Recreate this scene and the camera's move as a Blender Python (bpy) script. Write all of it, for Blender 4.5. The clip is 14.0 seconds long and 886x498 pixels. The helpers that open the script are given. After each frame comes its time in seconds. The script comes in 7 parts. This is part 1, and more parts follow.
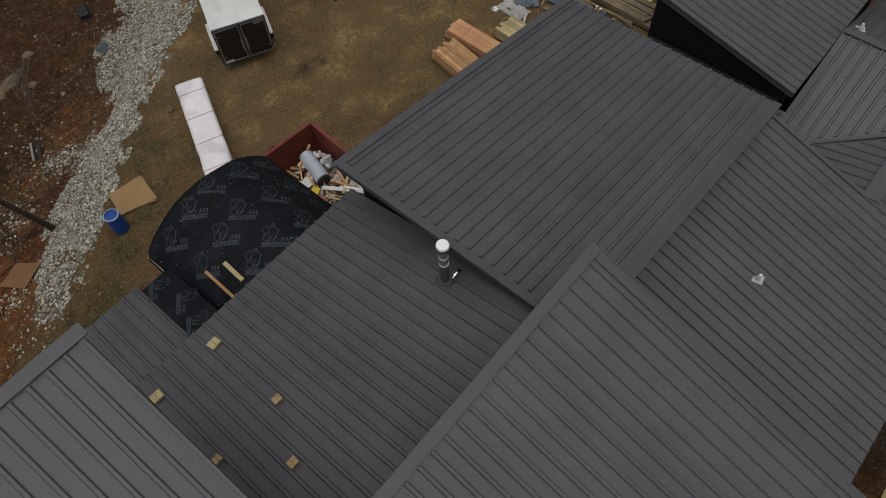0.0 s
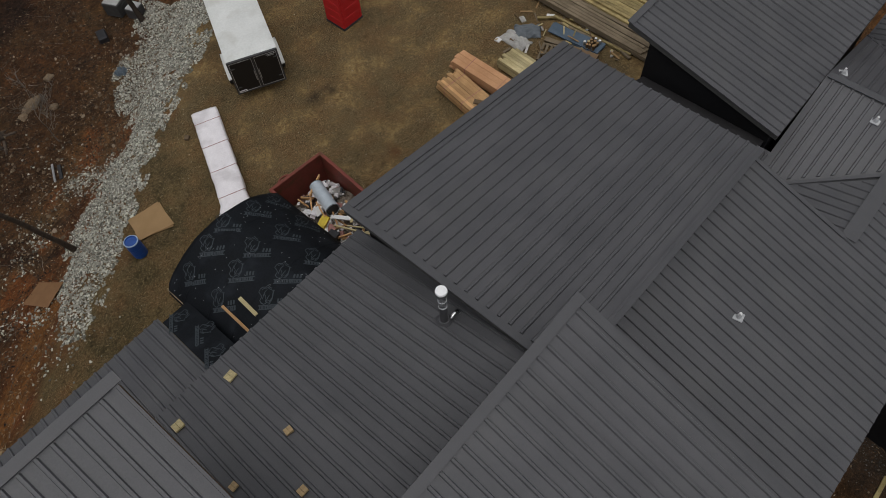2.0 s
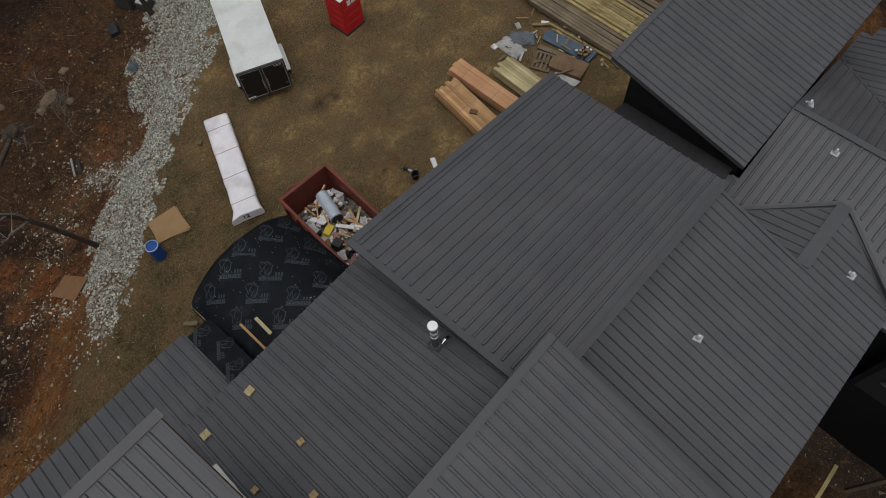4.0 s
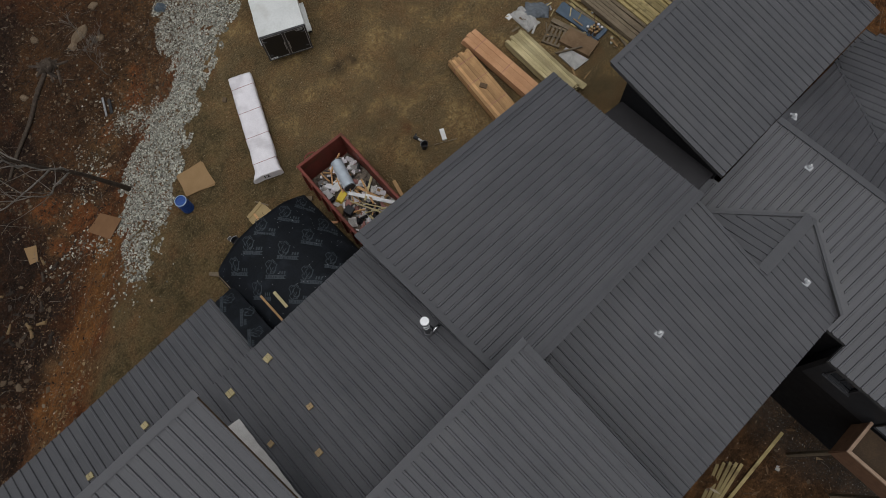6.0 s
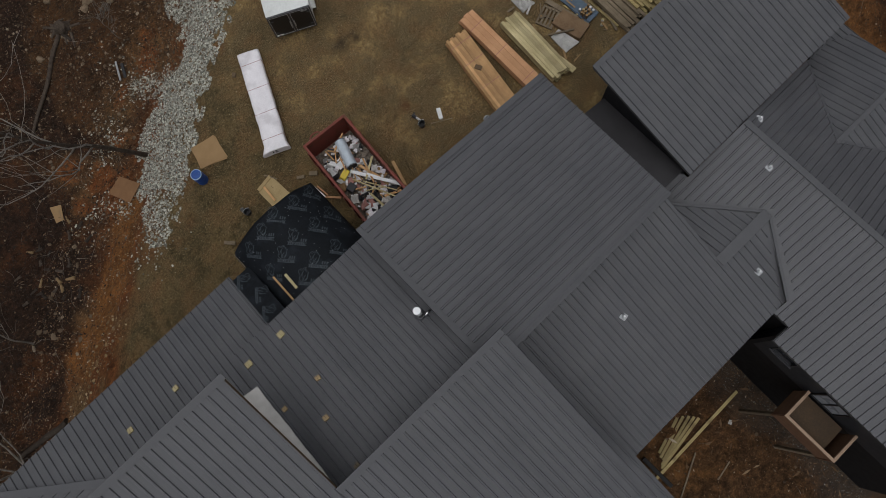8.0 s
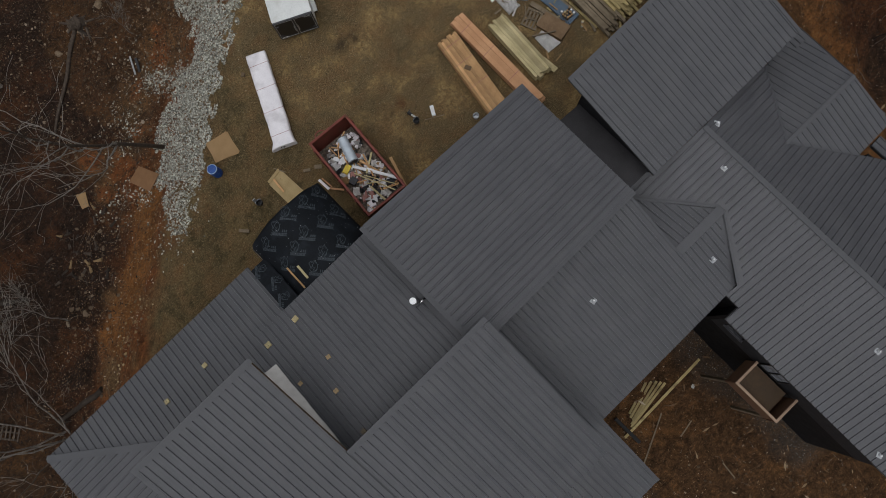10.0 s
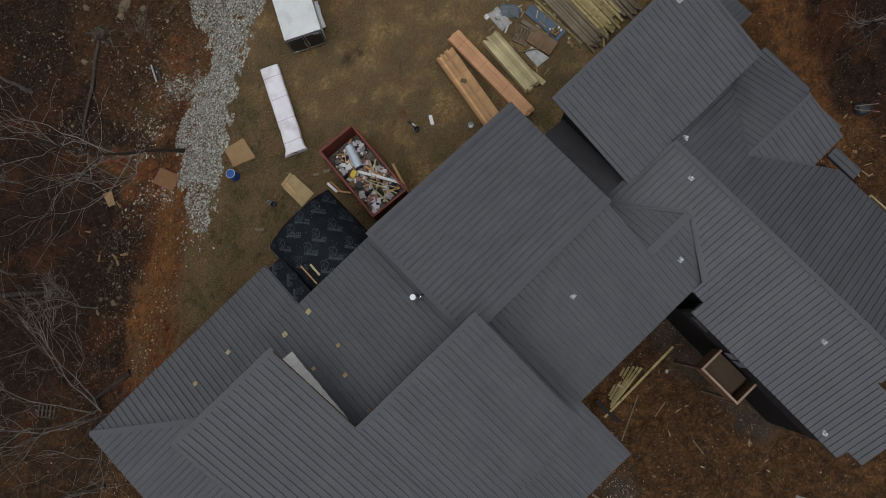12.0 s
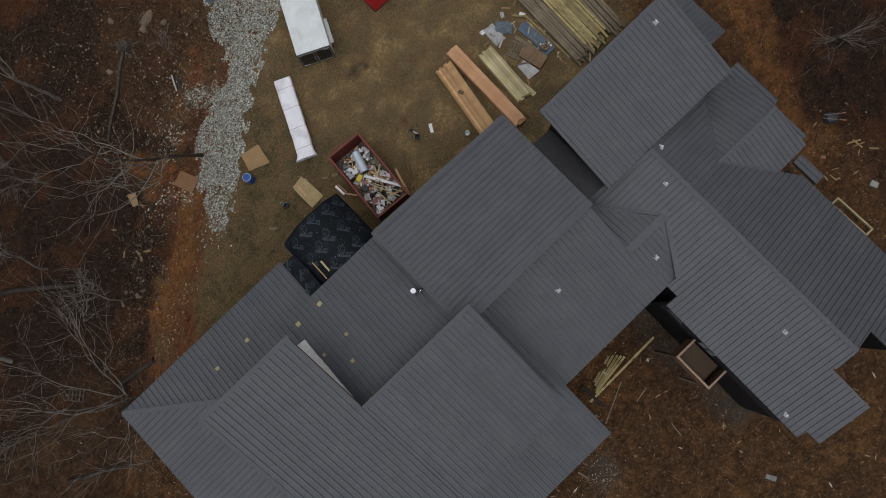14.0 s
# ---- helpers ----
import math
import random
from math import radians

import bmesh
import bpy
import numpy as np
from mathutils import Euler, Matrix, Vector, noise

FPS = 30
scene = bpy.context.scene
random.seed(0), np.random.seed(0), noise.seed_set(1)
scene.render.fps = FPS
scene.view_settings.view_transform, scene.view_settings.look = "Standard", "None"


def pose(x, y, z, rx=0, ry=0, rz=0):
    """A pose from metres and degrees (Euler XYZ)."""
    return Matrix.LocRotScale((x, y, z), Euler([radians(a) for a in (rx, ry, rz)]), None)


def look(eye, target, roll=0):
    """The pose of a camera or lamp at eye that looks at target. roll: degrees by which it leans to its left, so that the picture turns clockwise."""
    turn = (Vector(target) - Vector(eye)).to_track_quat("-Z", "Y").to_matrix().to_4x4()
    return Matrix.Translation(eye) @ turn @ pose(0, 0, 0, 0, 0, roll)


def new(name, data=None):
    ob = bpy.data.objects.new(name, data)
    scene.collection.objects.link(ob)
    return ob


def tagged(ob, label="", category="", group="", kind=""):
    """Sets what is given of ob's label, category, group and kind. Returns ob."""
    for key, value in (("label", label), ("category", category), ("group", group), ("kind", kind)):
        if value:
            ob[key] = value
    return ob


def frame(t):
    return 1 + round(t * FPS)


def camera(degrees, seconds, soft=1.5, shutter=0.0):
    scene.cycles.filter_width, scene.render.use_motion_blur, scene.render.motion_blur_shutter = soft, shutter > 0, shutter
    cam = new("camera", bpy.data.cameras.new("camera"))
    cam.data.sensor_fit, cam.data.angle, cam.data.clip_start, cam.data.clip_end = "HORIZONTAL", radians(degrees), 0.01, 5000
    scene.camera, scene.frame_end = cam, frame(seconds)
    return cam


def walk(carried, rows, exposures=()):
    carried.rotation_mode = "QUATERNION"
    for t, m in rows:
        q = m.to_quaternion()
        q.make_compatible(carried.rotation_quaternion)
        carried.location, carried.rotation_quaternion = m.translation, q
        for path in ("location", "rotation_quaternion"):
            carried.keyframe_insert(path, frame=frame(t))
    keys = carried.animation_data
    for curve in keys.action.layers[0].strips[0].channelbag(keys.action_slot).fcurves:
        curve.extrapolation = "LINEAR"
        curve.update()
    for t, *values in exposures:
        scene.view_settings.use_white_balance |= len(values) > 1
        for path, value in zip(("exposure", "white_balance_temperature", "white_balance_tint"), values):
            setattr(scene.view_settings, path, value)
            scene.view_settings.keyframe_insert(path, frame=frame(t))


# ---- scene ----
cam = camera(65.7, 14.0, 0.7)
PATH = [
    (0, (0.153, 0.049, 19.768), (0.873, 0.755, 18.04), -4.5),
    (0.5, (0.315, -0.014, 20.051), (1.018, 0.701, 18.321), -5.4),
    (1, (0.342, -0.02, 20.336), (1.048, 0.697, 18.608), -5.4),
    (1.5, (0.415, -0.001, 20.747), (1.12, 0.719, 19.019), -5.5),
    (2, (0.498, 0.021, 21.2), (1.202, 0.744, 19.474), -5.3),
    (2.5, (0.596, 0.01, 21.724), (1.295, 0.735, 19.996), -5.4),
    (5, (2.147, 0.546, 25.623), (2.641, 1.114, 23.77), -7.3),
    (5.5, (2.559, 0.68, 26.414), (2.994, 1.22, 24.538), -7.8),
    (6, (3.04, 0.885, 27.229), (3.413, 1.386, 25.329), -8.5),
    (6.5, (3.508, 1.153, 28.056), (3.824, 1.612, 26.135), -9.6),
    (7, (3.897, 1.458, 28.844), (4.172, 1.872, 26.906), -10.3),
    (7.5, (4.266, 1.659, 29.659), (4.502, 2.031, 27.708), -11.6),
    (8, (4.596, 1.763, 30.468), (4.799, 2.102, 28.507), -13.1),
    (10.5, (5.751, 2.267, 35.018), (5.85, 2.491, 33.033), -20.5),
    (11, (5.867, 2.265, 35.854), (5.958, 2.482, 33.868), -21.5),
    (11.5, (5.979, 2.278, 36.811), (6.061, 2.486, 34.824), -22.7),
    (12, (6.156, 2.32, 37.738), (6.228, 2.52, 35.749), -24.3),
    (12.5, (6.298, 2.258, 38.662), (6.361, 2.456, 36.673), -26.4),
    (13, (6.412, 2.194, 39.576), (6.469, 2.389, 37.586), -27.7),
    (13.5, (6.419, 2.052, 40.462), (6.472, 2.245, 38.472), -28.8),
    (14, (6.38, 1.93, 41.14), (6.434, 2.125, 39.15), -28.5),
]
walk(cam, [(t, look(eye, target, roll)) for t, eye, target, roll in PATH], [(0, -0.1, 6550, 10), (2.5, -0.09, 6400, 10), (6.5, -0.13, 6290, 10), (8, -0.13, 6270, 10), (11, -0.1, 6190, 10), (14, -0.03, 6050, 9.5)])

# ---- world, sun, exposure ----
world = bpy.data.worlds.new("overcast_sky")
scene.world = world
world.use_nodes = True
_wn, _wl = world.node_tree.nodes, world.node_tree.links
_sky = _wn.new("ShaderNodeTexSky")
_sky.sky_type = "NISHITA"
_sky.sun_disc = False
_sky.sun_elevation = radians(76)
_sky.sun_rotation = radians(227)
_sky.dust_density = 5.0
_hs = _wn.new("ShaderNodeHueSaturation")
_hs.inputs["Saturation"].default_value = 0.22
_wl.new(_sky.outputs[0], _hs.inputs["Color"])
_wl.new(_hs.outputs[0], _wn["Background"].inputs["Color"])
_wn["Background"].inputs["Strength"].default_value = 0.07
sun = new("sun", bpy.data.lights.new("sun", "SUN"))
sun.data.energy = 1.17
sun.data.angle = radians(115)
sun.data.color = (1.0, 0.985, 0.965)
sun.matrix_world = look((-15, -14, 84), (0, 0, 0))
scene.view_settings.exposure = 0.0

# ---- materials ----


def nodes_of(name, rough=0.6, metal=0.0, spec=0.5):
    m = bpy.data.materials.new(name)
    m.use_nodes = True
    b = m.node_tree.nodes["Principled BSDF"]
    b.inputs["Roughness"].default_value = rough
    b.inputs["Metallic"].default_value = metal
    b.inputs["Specular IOR Level"].default_value = spec
    return m, m.node_tree.nodes, m.node_tree.links, b


def surface(name, c1, c2, scale=3.0, fine=40.0, rough=0.7, metal=0.0, bump=0.2, vary=0.12, spec=0.4, stretch=(1, 1, 1), wear=None, rvar=0.15):
    """Two-scale mottled surface; object random shifts its brightness; wear = (colour, amount, scale) adds stains."""
    m, n, l, b = nodes_of(name, rough, metal, spec)
    tc = n.new("ShaderNodeTexCoord")
    mp = n.new("ShaderNodeMapping")
    mp.inputs["Scale"].default_value = stretch
    l.new(tc.outputs["Object"], mp.inputs[0])
    na = n.new("ShaderNodeTexNoise")
    na.inputs["Scale"].default_value, na.inputs["Detail"].default_value = scale, 6
    nb = n.new("ShaderNodeTexNoise")
    nb.inputs["Scale"].default_value, nb.inputs["Detail"].default_value = fine, 4
    l.new(mp.outputs[0], na.inputs["Vector"])
    l.new(mp.outputs[0], nb.inputs["Vector"])
    mx = n.new("ShaderNodeMath")
    mx.operation = "MULTIPLY_ADD"
    mx.inputs[1].default_value, mx.inputs[2].default_value = 0.45, 0.0
    l.new(nb.outputs[0], mx.inputs[0])
    ad = n.new("ShaderNodeMath")
    ad.operation = "MULTIPLY_ADD"
    ad.inputs[1].default_value = 0.55
    l.new(na.outputs[0], ad.inputs[0])
    l.new(mx.outputs[0], ad.inputs[2])
    rp = n.new("ShaderNodeValToRGB")
    rp.color_ramp.elements[0].position, rp.color_ramp.elements[1].position = 0.33, 0.67
    rp.color_ramp.elements[0].color, rp.color_ramp.elements[1].color = (*c1, 1), (*c2, 1)
    l.new(ad.outputs[0], rp.inputs[0])
    col = rp.outputs[0]
    if wear:
        nw = n.new("ShaderNodeTexNoise")
        nw.inputs["Scale"].default_value, nw.inputs["Detail"].default_value = wear[2], 8
        l.new(tc.outputs["Object"], nw.inputs["Vector"])
        rw = n.new("ShaderNodeValToRGB")
        rw.color_ramp.elements[0].position, rw.color_ramp.elements[1].position = 0.52, 0.68
        rw.color_ramp.elements[1].color = (wear[1], wear[1], wear[1], 1)
        l.new(nw.outputs[0], rw.inputs[0])
        mw = n.new("ShaderNodeMixRGB")
        mw.inputs[2].default_value = (*wear[0], 1)
        l.new(rw.outputs[0], mw.inputs[0])
        l.new(col, mw.inputs[1])
        col = mw.outputs[0]
    oi = n.new("ShaderNodeObjectInfo")
    mr = n.new("ShaderNodeMapRange")
    mr.inputs[3].default_value, mr.inputs[4].default_value = 1 - vary, 1 + vary
    l.new(oi.outputs["Random"], mr.inputs[0])
    hv = n.new("ShaderNodeHueSaturation")
    l.new(mr.outputs[0], hv.inputs["Value"])
    l.new(col, hv.inputs["Color"])
    l.new(hv.outputs[0], b.inputs["Base Color"])
    rr = n.new("ShaderNodeMapRange")
    rr.inputs[3].default_value, rr.inputs[4].default_value = max(0.02, rough - rvar), min(1, rough + rvar)
    l.new(na.outputs[0], rr.inputs[0])
    l.new(rr.outputs[0], b.inputs["Roughness"])
    if bump:
        bp = n.new("ShaderNodeBump")
        bp.inputs["Strength"].default_value, bp.inputs["Distance"].default_value = bump, 0.02
        l.new(ad.outputs[0], bp.inputs["Height"])
        l.new(bp.outputs[0], b.inputs["Normal"])
    return m


ROOF = surface("charcoal_steel", (0.062, 0.0625, 0.068), (0.089, 0.0885, 0.0945), 1.3, 30, 0.5, 0.0, 0.12, 0.05, 0.44, (1, 1, 1), ((0.10, 0.10, 0.10), 0.25, 0.7))
TRIM = surface("charcoal_trim", (0.061, 0.0615, 0.0665), (0.079, 0.079, 0.0845), 2.0, 40, 0.5, 0.0, 0.04, 0.03, 0.44)
LINKDARK = surface("dark_link_roof", (0.028, 0.027, 0.028), (0.046, 0.044, 0.046), 2, 30, 0.6, 0, 0.4, 0.02, 0.25)
SIDING = surface("black_siding", (0.007, 0.007, 0.008), (0.012, 0.012, 0.0135), 3, 40, 0.65, 0, 0.1, 0.05, 0.25)
WINGSIDE = surface("charcoal_siding", (0.020, 0.021, 0.024), (0.032, 0.033, 0.037), 3, 40, 0.55, 0, 0.1, 0.05, 0.35)
WRAPCREAM = surface("cream_housewrap", (0.55, 0.52, 0.48), (0.74, 0.71, 0.67), 3, 30, 0.7, 0, 0.3, 0.06, 0.3)
WRAPWHITE = surface("white_housewrap", (0.82, 0.82, 0.81), (0.92, 0.92, 0.91), 3, 30, 0.6, 0, 0.3, 0.03, 0.3, (1, 1, 1), ((0.62, 0.6, 0.57), 0.3, 2.0))
SHEATH = surface("wood_sheathing", (0.12, 0.062, 0.036), (0.20, 0.112, 0.068), 4, 60, 0.8, 0, 0.3, 0.1, 0.2)
DECKWOOD = surface("dark_roof_deck", (0.05, 0.05, 0.05), (0.08, 0.078, 0.075), 4, 40, 0.8, 0, 0.1, 0.02)
PALEPANE = surface("pale_grey_pane", (0.20, 0.21, 0.23), (0.28, 0.29, 0.31), 2, 30, 0.3, 0, 0.02, 0.02)
GREYFRAME = surface("grey_frame_paint", (0.03, 0.03, 0.033), (0.05, 0.05, 0.054), 3, 40, 0.5, 0, 0.05, 0.02)
FELT = surface("black_underlayment", (0.0035, 0.0045, 0.0058), (0.009, 0.0107, 0.0138), 2.5, 25, 0.65, 0, 0.6, 0.02, 0.14, (1, 1, 1), ((0.019, 0.023, 0.029), 0.55, 1.6))
FELTPRINT = surface("grey_print", (0.013, 0.019, 0.024), (0.042, 0.053, 0.062), 7, 45, 0.6, 0, 0, 0.03)
WHITEDOT = surface("white_cap", (0.22, 0.23, 0.24), (0.36, 0.37, 0.38), 8, 40, 0.5, 0, 0, 0.05)
PINE = surface("yellow_pine", (0.35, 0.19, 0.083), (0.60, 0.37, 0.175), 2.0, 30, 0.75, 0, 0.3, 0.26, 0.25, (1, 1, 8))
ORANGEPINE = surface("orange_pine", (0.40, 0.205, 0.10), (0.55, 0.31, 0.165), 1.6, 26, 0.75, 0, 0.3, 0.16, 0.25, (1, 1, 8))
TREATED = surface("treated_pine", (0.24, 0.18, 0.075), (0.42, 0.34, 0.16), 1.6, 26, 0.75, 0, 0.3, 0.3, 0.25, (1, 1, 8), ((0.13, 0.095, 0.045), 0.8, 1.6))
PALEPINE = surface("pale_treated_pine", (0.30, 0.245, 0.12), (0.56, 0.475, 0.27), 1.6, 26, 0.75, 0, 0.3, 0.2, 0.25, (1, 1, 8))
OLDPINE = surface("dull_tan_pine", (0.20, 0.13, 0.06), (0.33, 0.23, 0.12), 2, 30, 0.8, 0, 0.3, 0.15, 0.25, (1, 1, 6))
OLDWOOD = surface("weathered_wood", (0.11, 0.085, 0.055), (0.24, 0.19, 0.13), 2, 30, 0.85, 0, 0.4, 0.18, 0.2, (1, 1, 6))
PLYWOOD = surface("plywood", (0.32, 0.22, 0.11), (0.46, 0.34, 0.19), 2.5, 30, 0.8, 0, 0.2, 0.08, 0.25, (1, 5, 1))
CHASEDECK = surface("damp_deck", (0.035, 0.022, 0.011), (0.075, 0.046, 0.024), 1.6, 20, 0.8, 0, 0.2, 0.05)
BROWNPLY = surface("wet_plywood", (0.095, 0.060, 0.032), (0.165, 0.108, 0.060), 2.5, 30, 0.75, 0, 0.2, 0.08, 0.3, (1, 5, 1))
CARD = surface("cardboard", (0.27, 0.17, 0.08), (0.34, 0.22, 0.11), 2.0, 50, 0.85, 0, 0.1, 0.08, 0.2)
REDCARD = surface("faded_red_card", (0.26, 0.12, 0.10), (0.40, 0.21, 0.18), 3, 40, 0.8, 0, 0.1, 0.2)
CARDWET = surface("wet_cardboard", (0.20, 0.105, 0.05), (0.27, 0.15, 0.075), 2.0, 50, 0.85, 0, 0.1, 0.1, 0.2)
WRAP = surface("white_wrap", (0.72, 0.69, 0.71), (0.86, 0.83, 0.85), 2.2, 20, 0.5, 0, 0.6, 0.03, 0.4, (1, 1, 1), ((0.50, 0.47, 0.48), 0.5, 1.4))
STRAP = surface("red_strap", (0.26, 0.10, 0.09), (0.36, 0.15, 0.13), 8, 40, 0.6, 0, 0, 0.05)
DUMPRED = surface("rusty_red_steel", (0.14, 0.032, 0.022), (0.22, 0.052, 0.036), 2.5, 30, 0.6, 0.0, 0.4, 0.05, 0.4, (1, 1, 1), ((0.10, 0.045, 0.02), 0.8, 3.0))
BLUEPL = surface("blue_plastic", (0.008, 0.05, 0.22), (0.015, 0.075, 0.31), 6, 40, 0.4, 0, 0.05, 0.05, 0.5)
TRAILWHITE = surface("trailer_white", (0.60, 0.61, 0.59), (0.72, 0.73, 0.71), 1.2, 12, 0.4, 0, 0.25, 0.02, 0.5, (1, 1, 1), ((0.48, 0.47, 0.43), 0.6, 0.9))
BLACKGLOSS = surface("black_paint", (0.006, 0.006, 0.007), (0.012, 0.012, 0.013), 3, 40, 0.35, 0, 0.05, 0.02, 0.5)
GREYMETAL = surface("galvanised_steel", (0.34, 0.35, 0.36), (0.52, 0.53, 0.54), 6, 50, 0.4, 0.7, 0.1, 0.06)
VENTGREY = surface("pale_vent_grey", (0.36, 0.37, 0.38), (0.50, 0.51, 0.52), 6, 40, 0.5, 0, 0.05, 0.06)
DARKMETAL = surface("dark_metal", (0.05, 0.05, 0.05), (0.09, 0.09, 0.09), 6, 50, 0.5, 0.3, 0.1, 0.06)
DUCT = surface("pale_duct_steel", (0.44, 0.50, 0.55), (0.58, 0.64, 0.69), 5, 30, 0.35, 0.25, 0.05, 0.02)
CHROME = surface("polished_steel", (0.55, 0.56, 0.57), (0.68, 0.69, 0.70), 5, 30, 0.25, 1.0, 0.05, 0.02)
CAPWHITE = surface("bright_cap", (0.82, 0.83, 0.83), (0.92, 0.93, 0.93), 5, 30, 0.4, 0, 0.03, 0.02)
PORTARED = surface("red_plastic", (0.42, 0.012, 0.016), (0.55, 0.022, 0.025), 3, 30, 0.45, 0, 0.1, 0.02)
WHITEPL = surface("white_plastic", (0.66, 0.66, 0.66), (0.8, 0.8, 0.8), 3, 30, 0.5, 0, 0.05, 0.05)
YELLOWPL = surface("yellow_plastic", (0.55, 0.40, 0.02), (0.70, 0.52, 0.05), 5, 30, 0.5, 0, 0.2, 0.05)
GREYPL = surface("grey_rubbish", (0.24, 0.235, 0.22), (0.55, 0.53, 0.50), 4, 30, 0.7, 0, 0.3, 0.35)
WASTE = surface("mixed_waste", (0.02, 0.017, 0.014), (0.30, 0.25, 0.20), 9, 40, 0.85, 0, 0.6, 0.05, 0.2)
DARKPL = surface("dark_plastic", (0.012, 0.012, 0.014), (0.03, 0.03, 0.033), 4, 30, 0.5, 0, 0.2, 0.2)
LOOSEPLY = surface("weathered_ply", (0.31, 0.225, 0.105), (0.45, 0.34, 0.175), 2.0, 30, 0.8, 0, 0.2, 0.1, 0.2)
RUSTPLY = surface("rusty_panel", (0.115, 0.070, 0.036), (0.225, 0.148, 0.085), 2.5, 26, 0.7, 0, 0.3, 0.1, 0.2)
BLUEBOARD = surface("blue_insulation", (0.045, 0.072, 0.105), (0.095, 0.132, 0.175), 3, 24, 0.5, 0, 0.3, 0.08)
RIMBLUE = surface("pale_blue_plastic", (0.30, 0.42, 0.60), (0.42, 0.54, 0.70), 5, 40, 0.45, 0, 0.1, 0.1)
SILVERTARP = surface("silver_tarp", (0.28, 0.28, 0.28), (0.46, 0.46, 0.45), 3, 20, 0.45, 0, 0.6, 0.05)
SMOKEGREY = surface("smoke_grey", (0.085, 0.10, 0.115), (0.14, 0.155, 0.17), 3, 20, 0.6, 0, 0.4, 0.04)
BLUETARP = surface("blue_sheet", (0.05, 0.07, 0.09), (0.10, 0.13, 0.16), 3, 20, 0.4, 0, 0.4, 0.05)
FOAM = surface("dirty_foam", (0.27, 0.262, 0.245), (0.52, 0.508, 0.48), 4, 30, 0.7, 0, 0.3, 0.06)
BARROW = surface("blue_grey_paint", (0.024, 0.025, 0.031), (0.055, 0.056, 0.066), 4, 30, 0.5, 0.2, 0.2, 0.03)
TIRE = surface("rubber", (0.012, 0.012, 0.012), (0.022, 0.022, 0.022), 8, 40, 0.85, 0, 0.2, 0.02)
GLASSM, _n, _l, _b = nodes_of("window_glass", 0.05)
_b.inputs["Base Color"].default_value = (0.02, 0.022, 0.025, 1)
TANROCK = surface("tan_rock", (0.11, 0.078, 0.048), (0.235, 0.175, 0.115), 3, 22, 0.9, 0, 0.7, 0.2, 0.2)
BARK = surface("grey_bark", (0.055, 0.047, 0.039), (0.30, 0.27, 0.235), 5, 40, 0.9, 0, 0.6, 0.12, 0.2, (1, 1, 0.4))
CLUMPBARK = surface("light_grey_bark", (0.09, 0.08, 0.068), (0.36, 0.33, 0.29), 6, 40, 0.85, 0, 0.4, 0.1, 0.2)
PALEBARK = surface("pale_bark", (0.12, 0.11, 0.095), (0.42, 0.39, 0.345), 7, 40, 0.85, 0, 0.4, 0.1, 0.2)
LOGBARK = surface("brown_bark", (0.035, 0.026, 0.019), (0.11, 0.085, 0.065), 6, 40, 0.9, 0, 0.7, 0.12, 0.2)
DARKBARK = surface("dark_bark", (0.018, 0.013, 0.010), (0.062, 0.049, 0.038), 3, 40, 0.9, 0, 0.6, 0.12, 0.2, (1, 1, 0.4))
FARWOOD = surface("far_winter_wood", (0.025, 0.018, 0.013), (0.11, 0.085, 0.065), 0.6, 6, 0.95, 0, 0.5, 0.0, 0.05, (1, 1, 0.25))


def island_material(name, stops, rough=0.9, bump=0.3):
    """Each loose piece takes one colour of the ramp."""
    m, n, l, b = nodes_of(name, rough, 0, 0.3)
    g = n.new("ShaderNodeNewGeometry")
    rp = n.new("ShaderNodeValToRGB")
    el = rp.color_ramp.elements
    while len(el) < len(stops):
        el.new(0.5)
    for e, (p, c) in zip(el, stops):
        e.position, e.color = p, (*c, 1)
    l.new(g.outputs["Random Per Island"], rp.inputs[0])
    no = n.new("ShaderNodeTexNoise")
    no.inputs["Scale"].default_value, no.inputs["Detail"].default_value = 18, 5
    tc = n.new("ShaderNodeTexCoord")
    l.new(tc.outputs["Object"], no.inputs["Vector"])
    mr = n.new("ShaderNodeMapRange")
    mr.inputs[3].default_value, mr.inputs[4].default_value = 0.65, 1.3
    l.new(no.outputs[0], mr.inputs[0])
    hv = n.new("ShaderNodeHueSaturation")
    l.new(mr.outputs[0], hv.inputs["Value"])
    l.new(rp.outputs[0], hv.inputs["Color"])
    l.new(hv.outputs[0], b.inputs["Base Color"])
    bp = n.new("ShaderNodeBump")
    bp.inputs["Strength"].default_value = bump
    bp.inputs["Distance"].default_value = 0.02
    l.new(no.outputs[0], bp.inputs["Height"])
    l.new(bp.outputs[0], b.inputs["Normal"])
    return m


STONES = island_material("pale_stone", [(0, (0.08, 0.078, 0.064)), (0.3, (0.205, 0.20, 0.167)), (0.7, (0.345, 0.338, 0.283)), (1, (0.60, 0.59, 0.51))])
RUBBLE = island_material("grey_rubble", [(0, (0.03, 0.028, 0.025)), (0.6, (0.085, 0.08, 0.072)), (0.95, (0.17, 0.165, 0.15)), (1, (0.34, 0.33, 0.31))])
ROCKS = island_material("field_stone", [(0, (0.05, 0.034, 0.021)), (0.5, (0.125, 0.088, 0.055)), (0.85, (0.18, 0.135, 0.088)), (1, (0.30, 0.24, 0.175))])
OCHRESTONE = island_material("ochre_stone", [(0, (0.085, 0.05, 0.022)), (0.5, (0.17, 0.105, 0.05)), (0.85, (0.26, 0.18, 0.09)), (1, (0.42, 0.33, 0.20))])
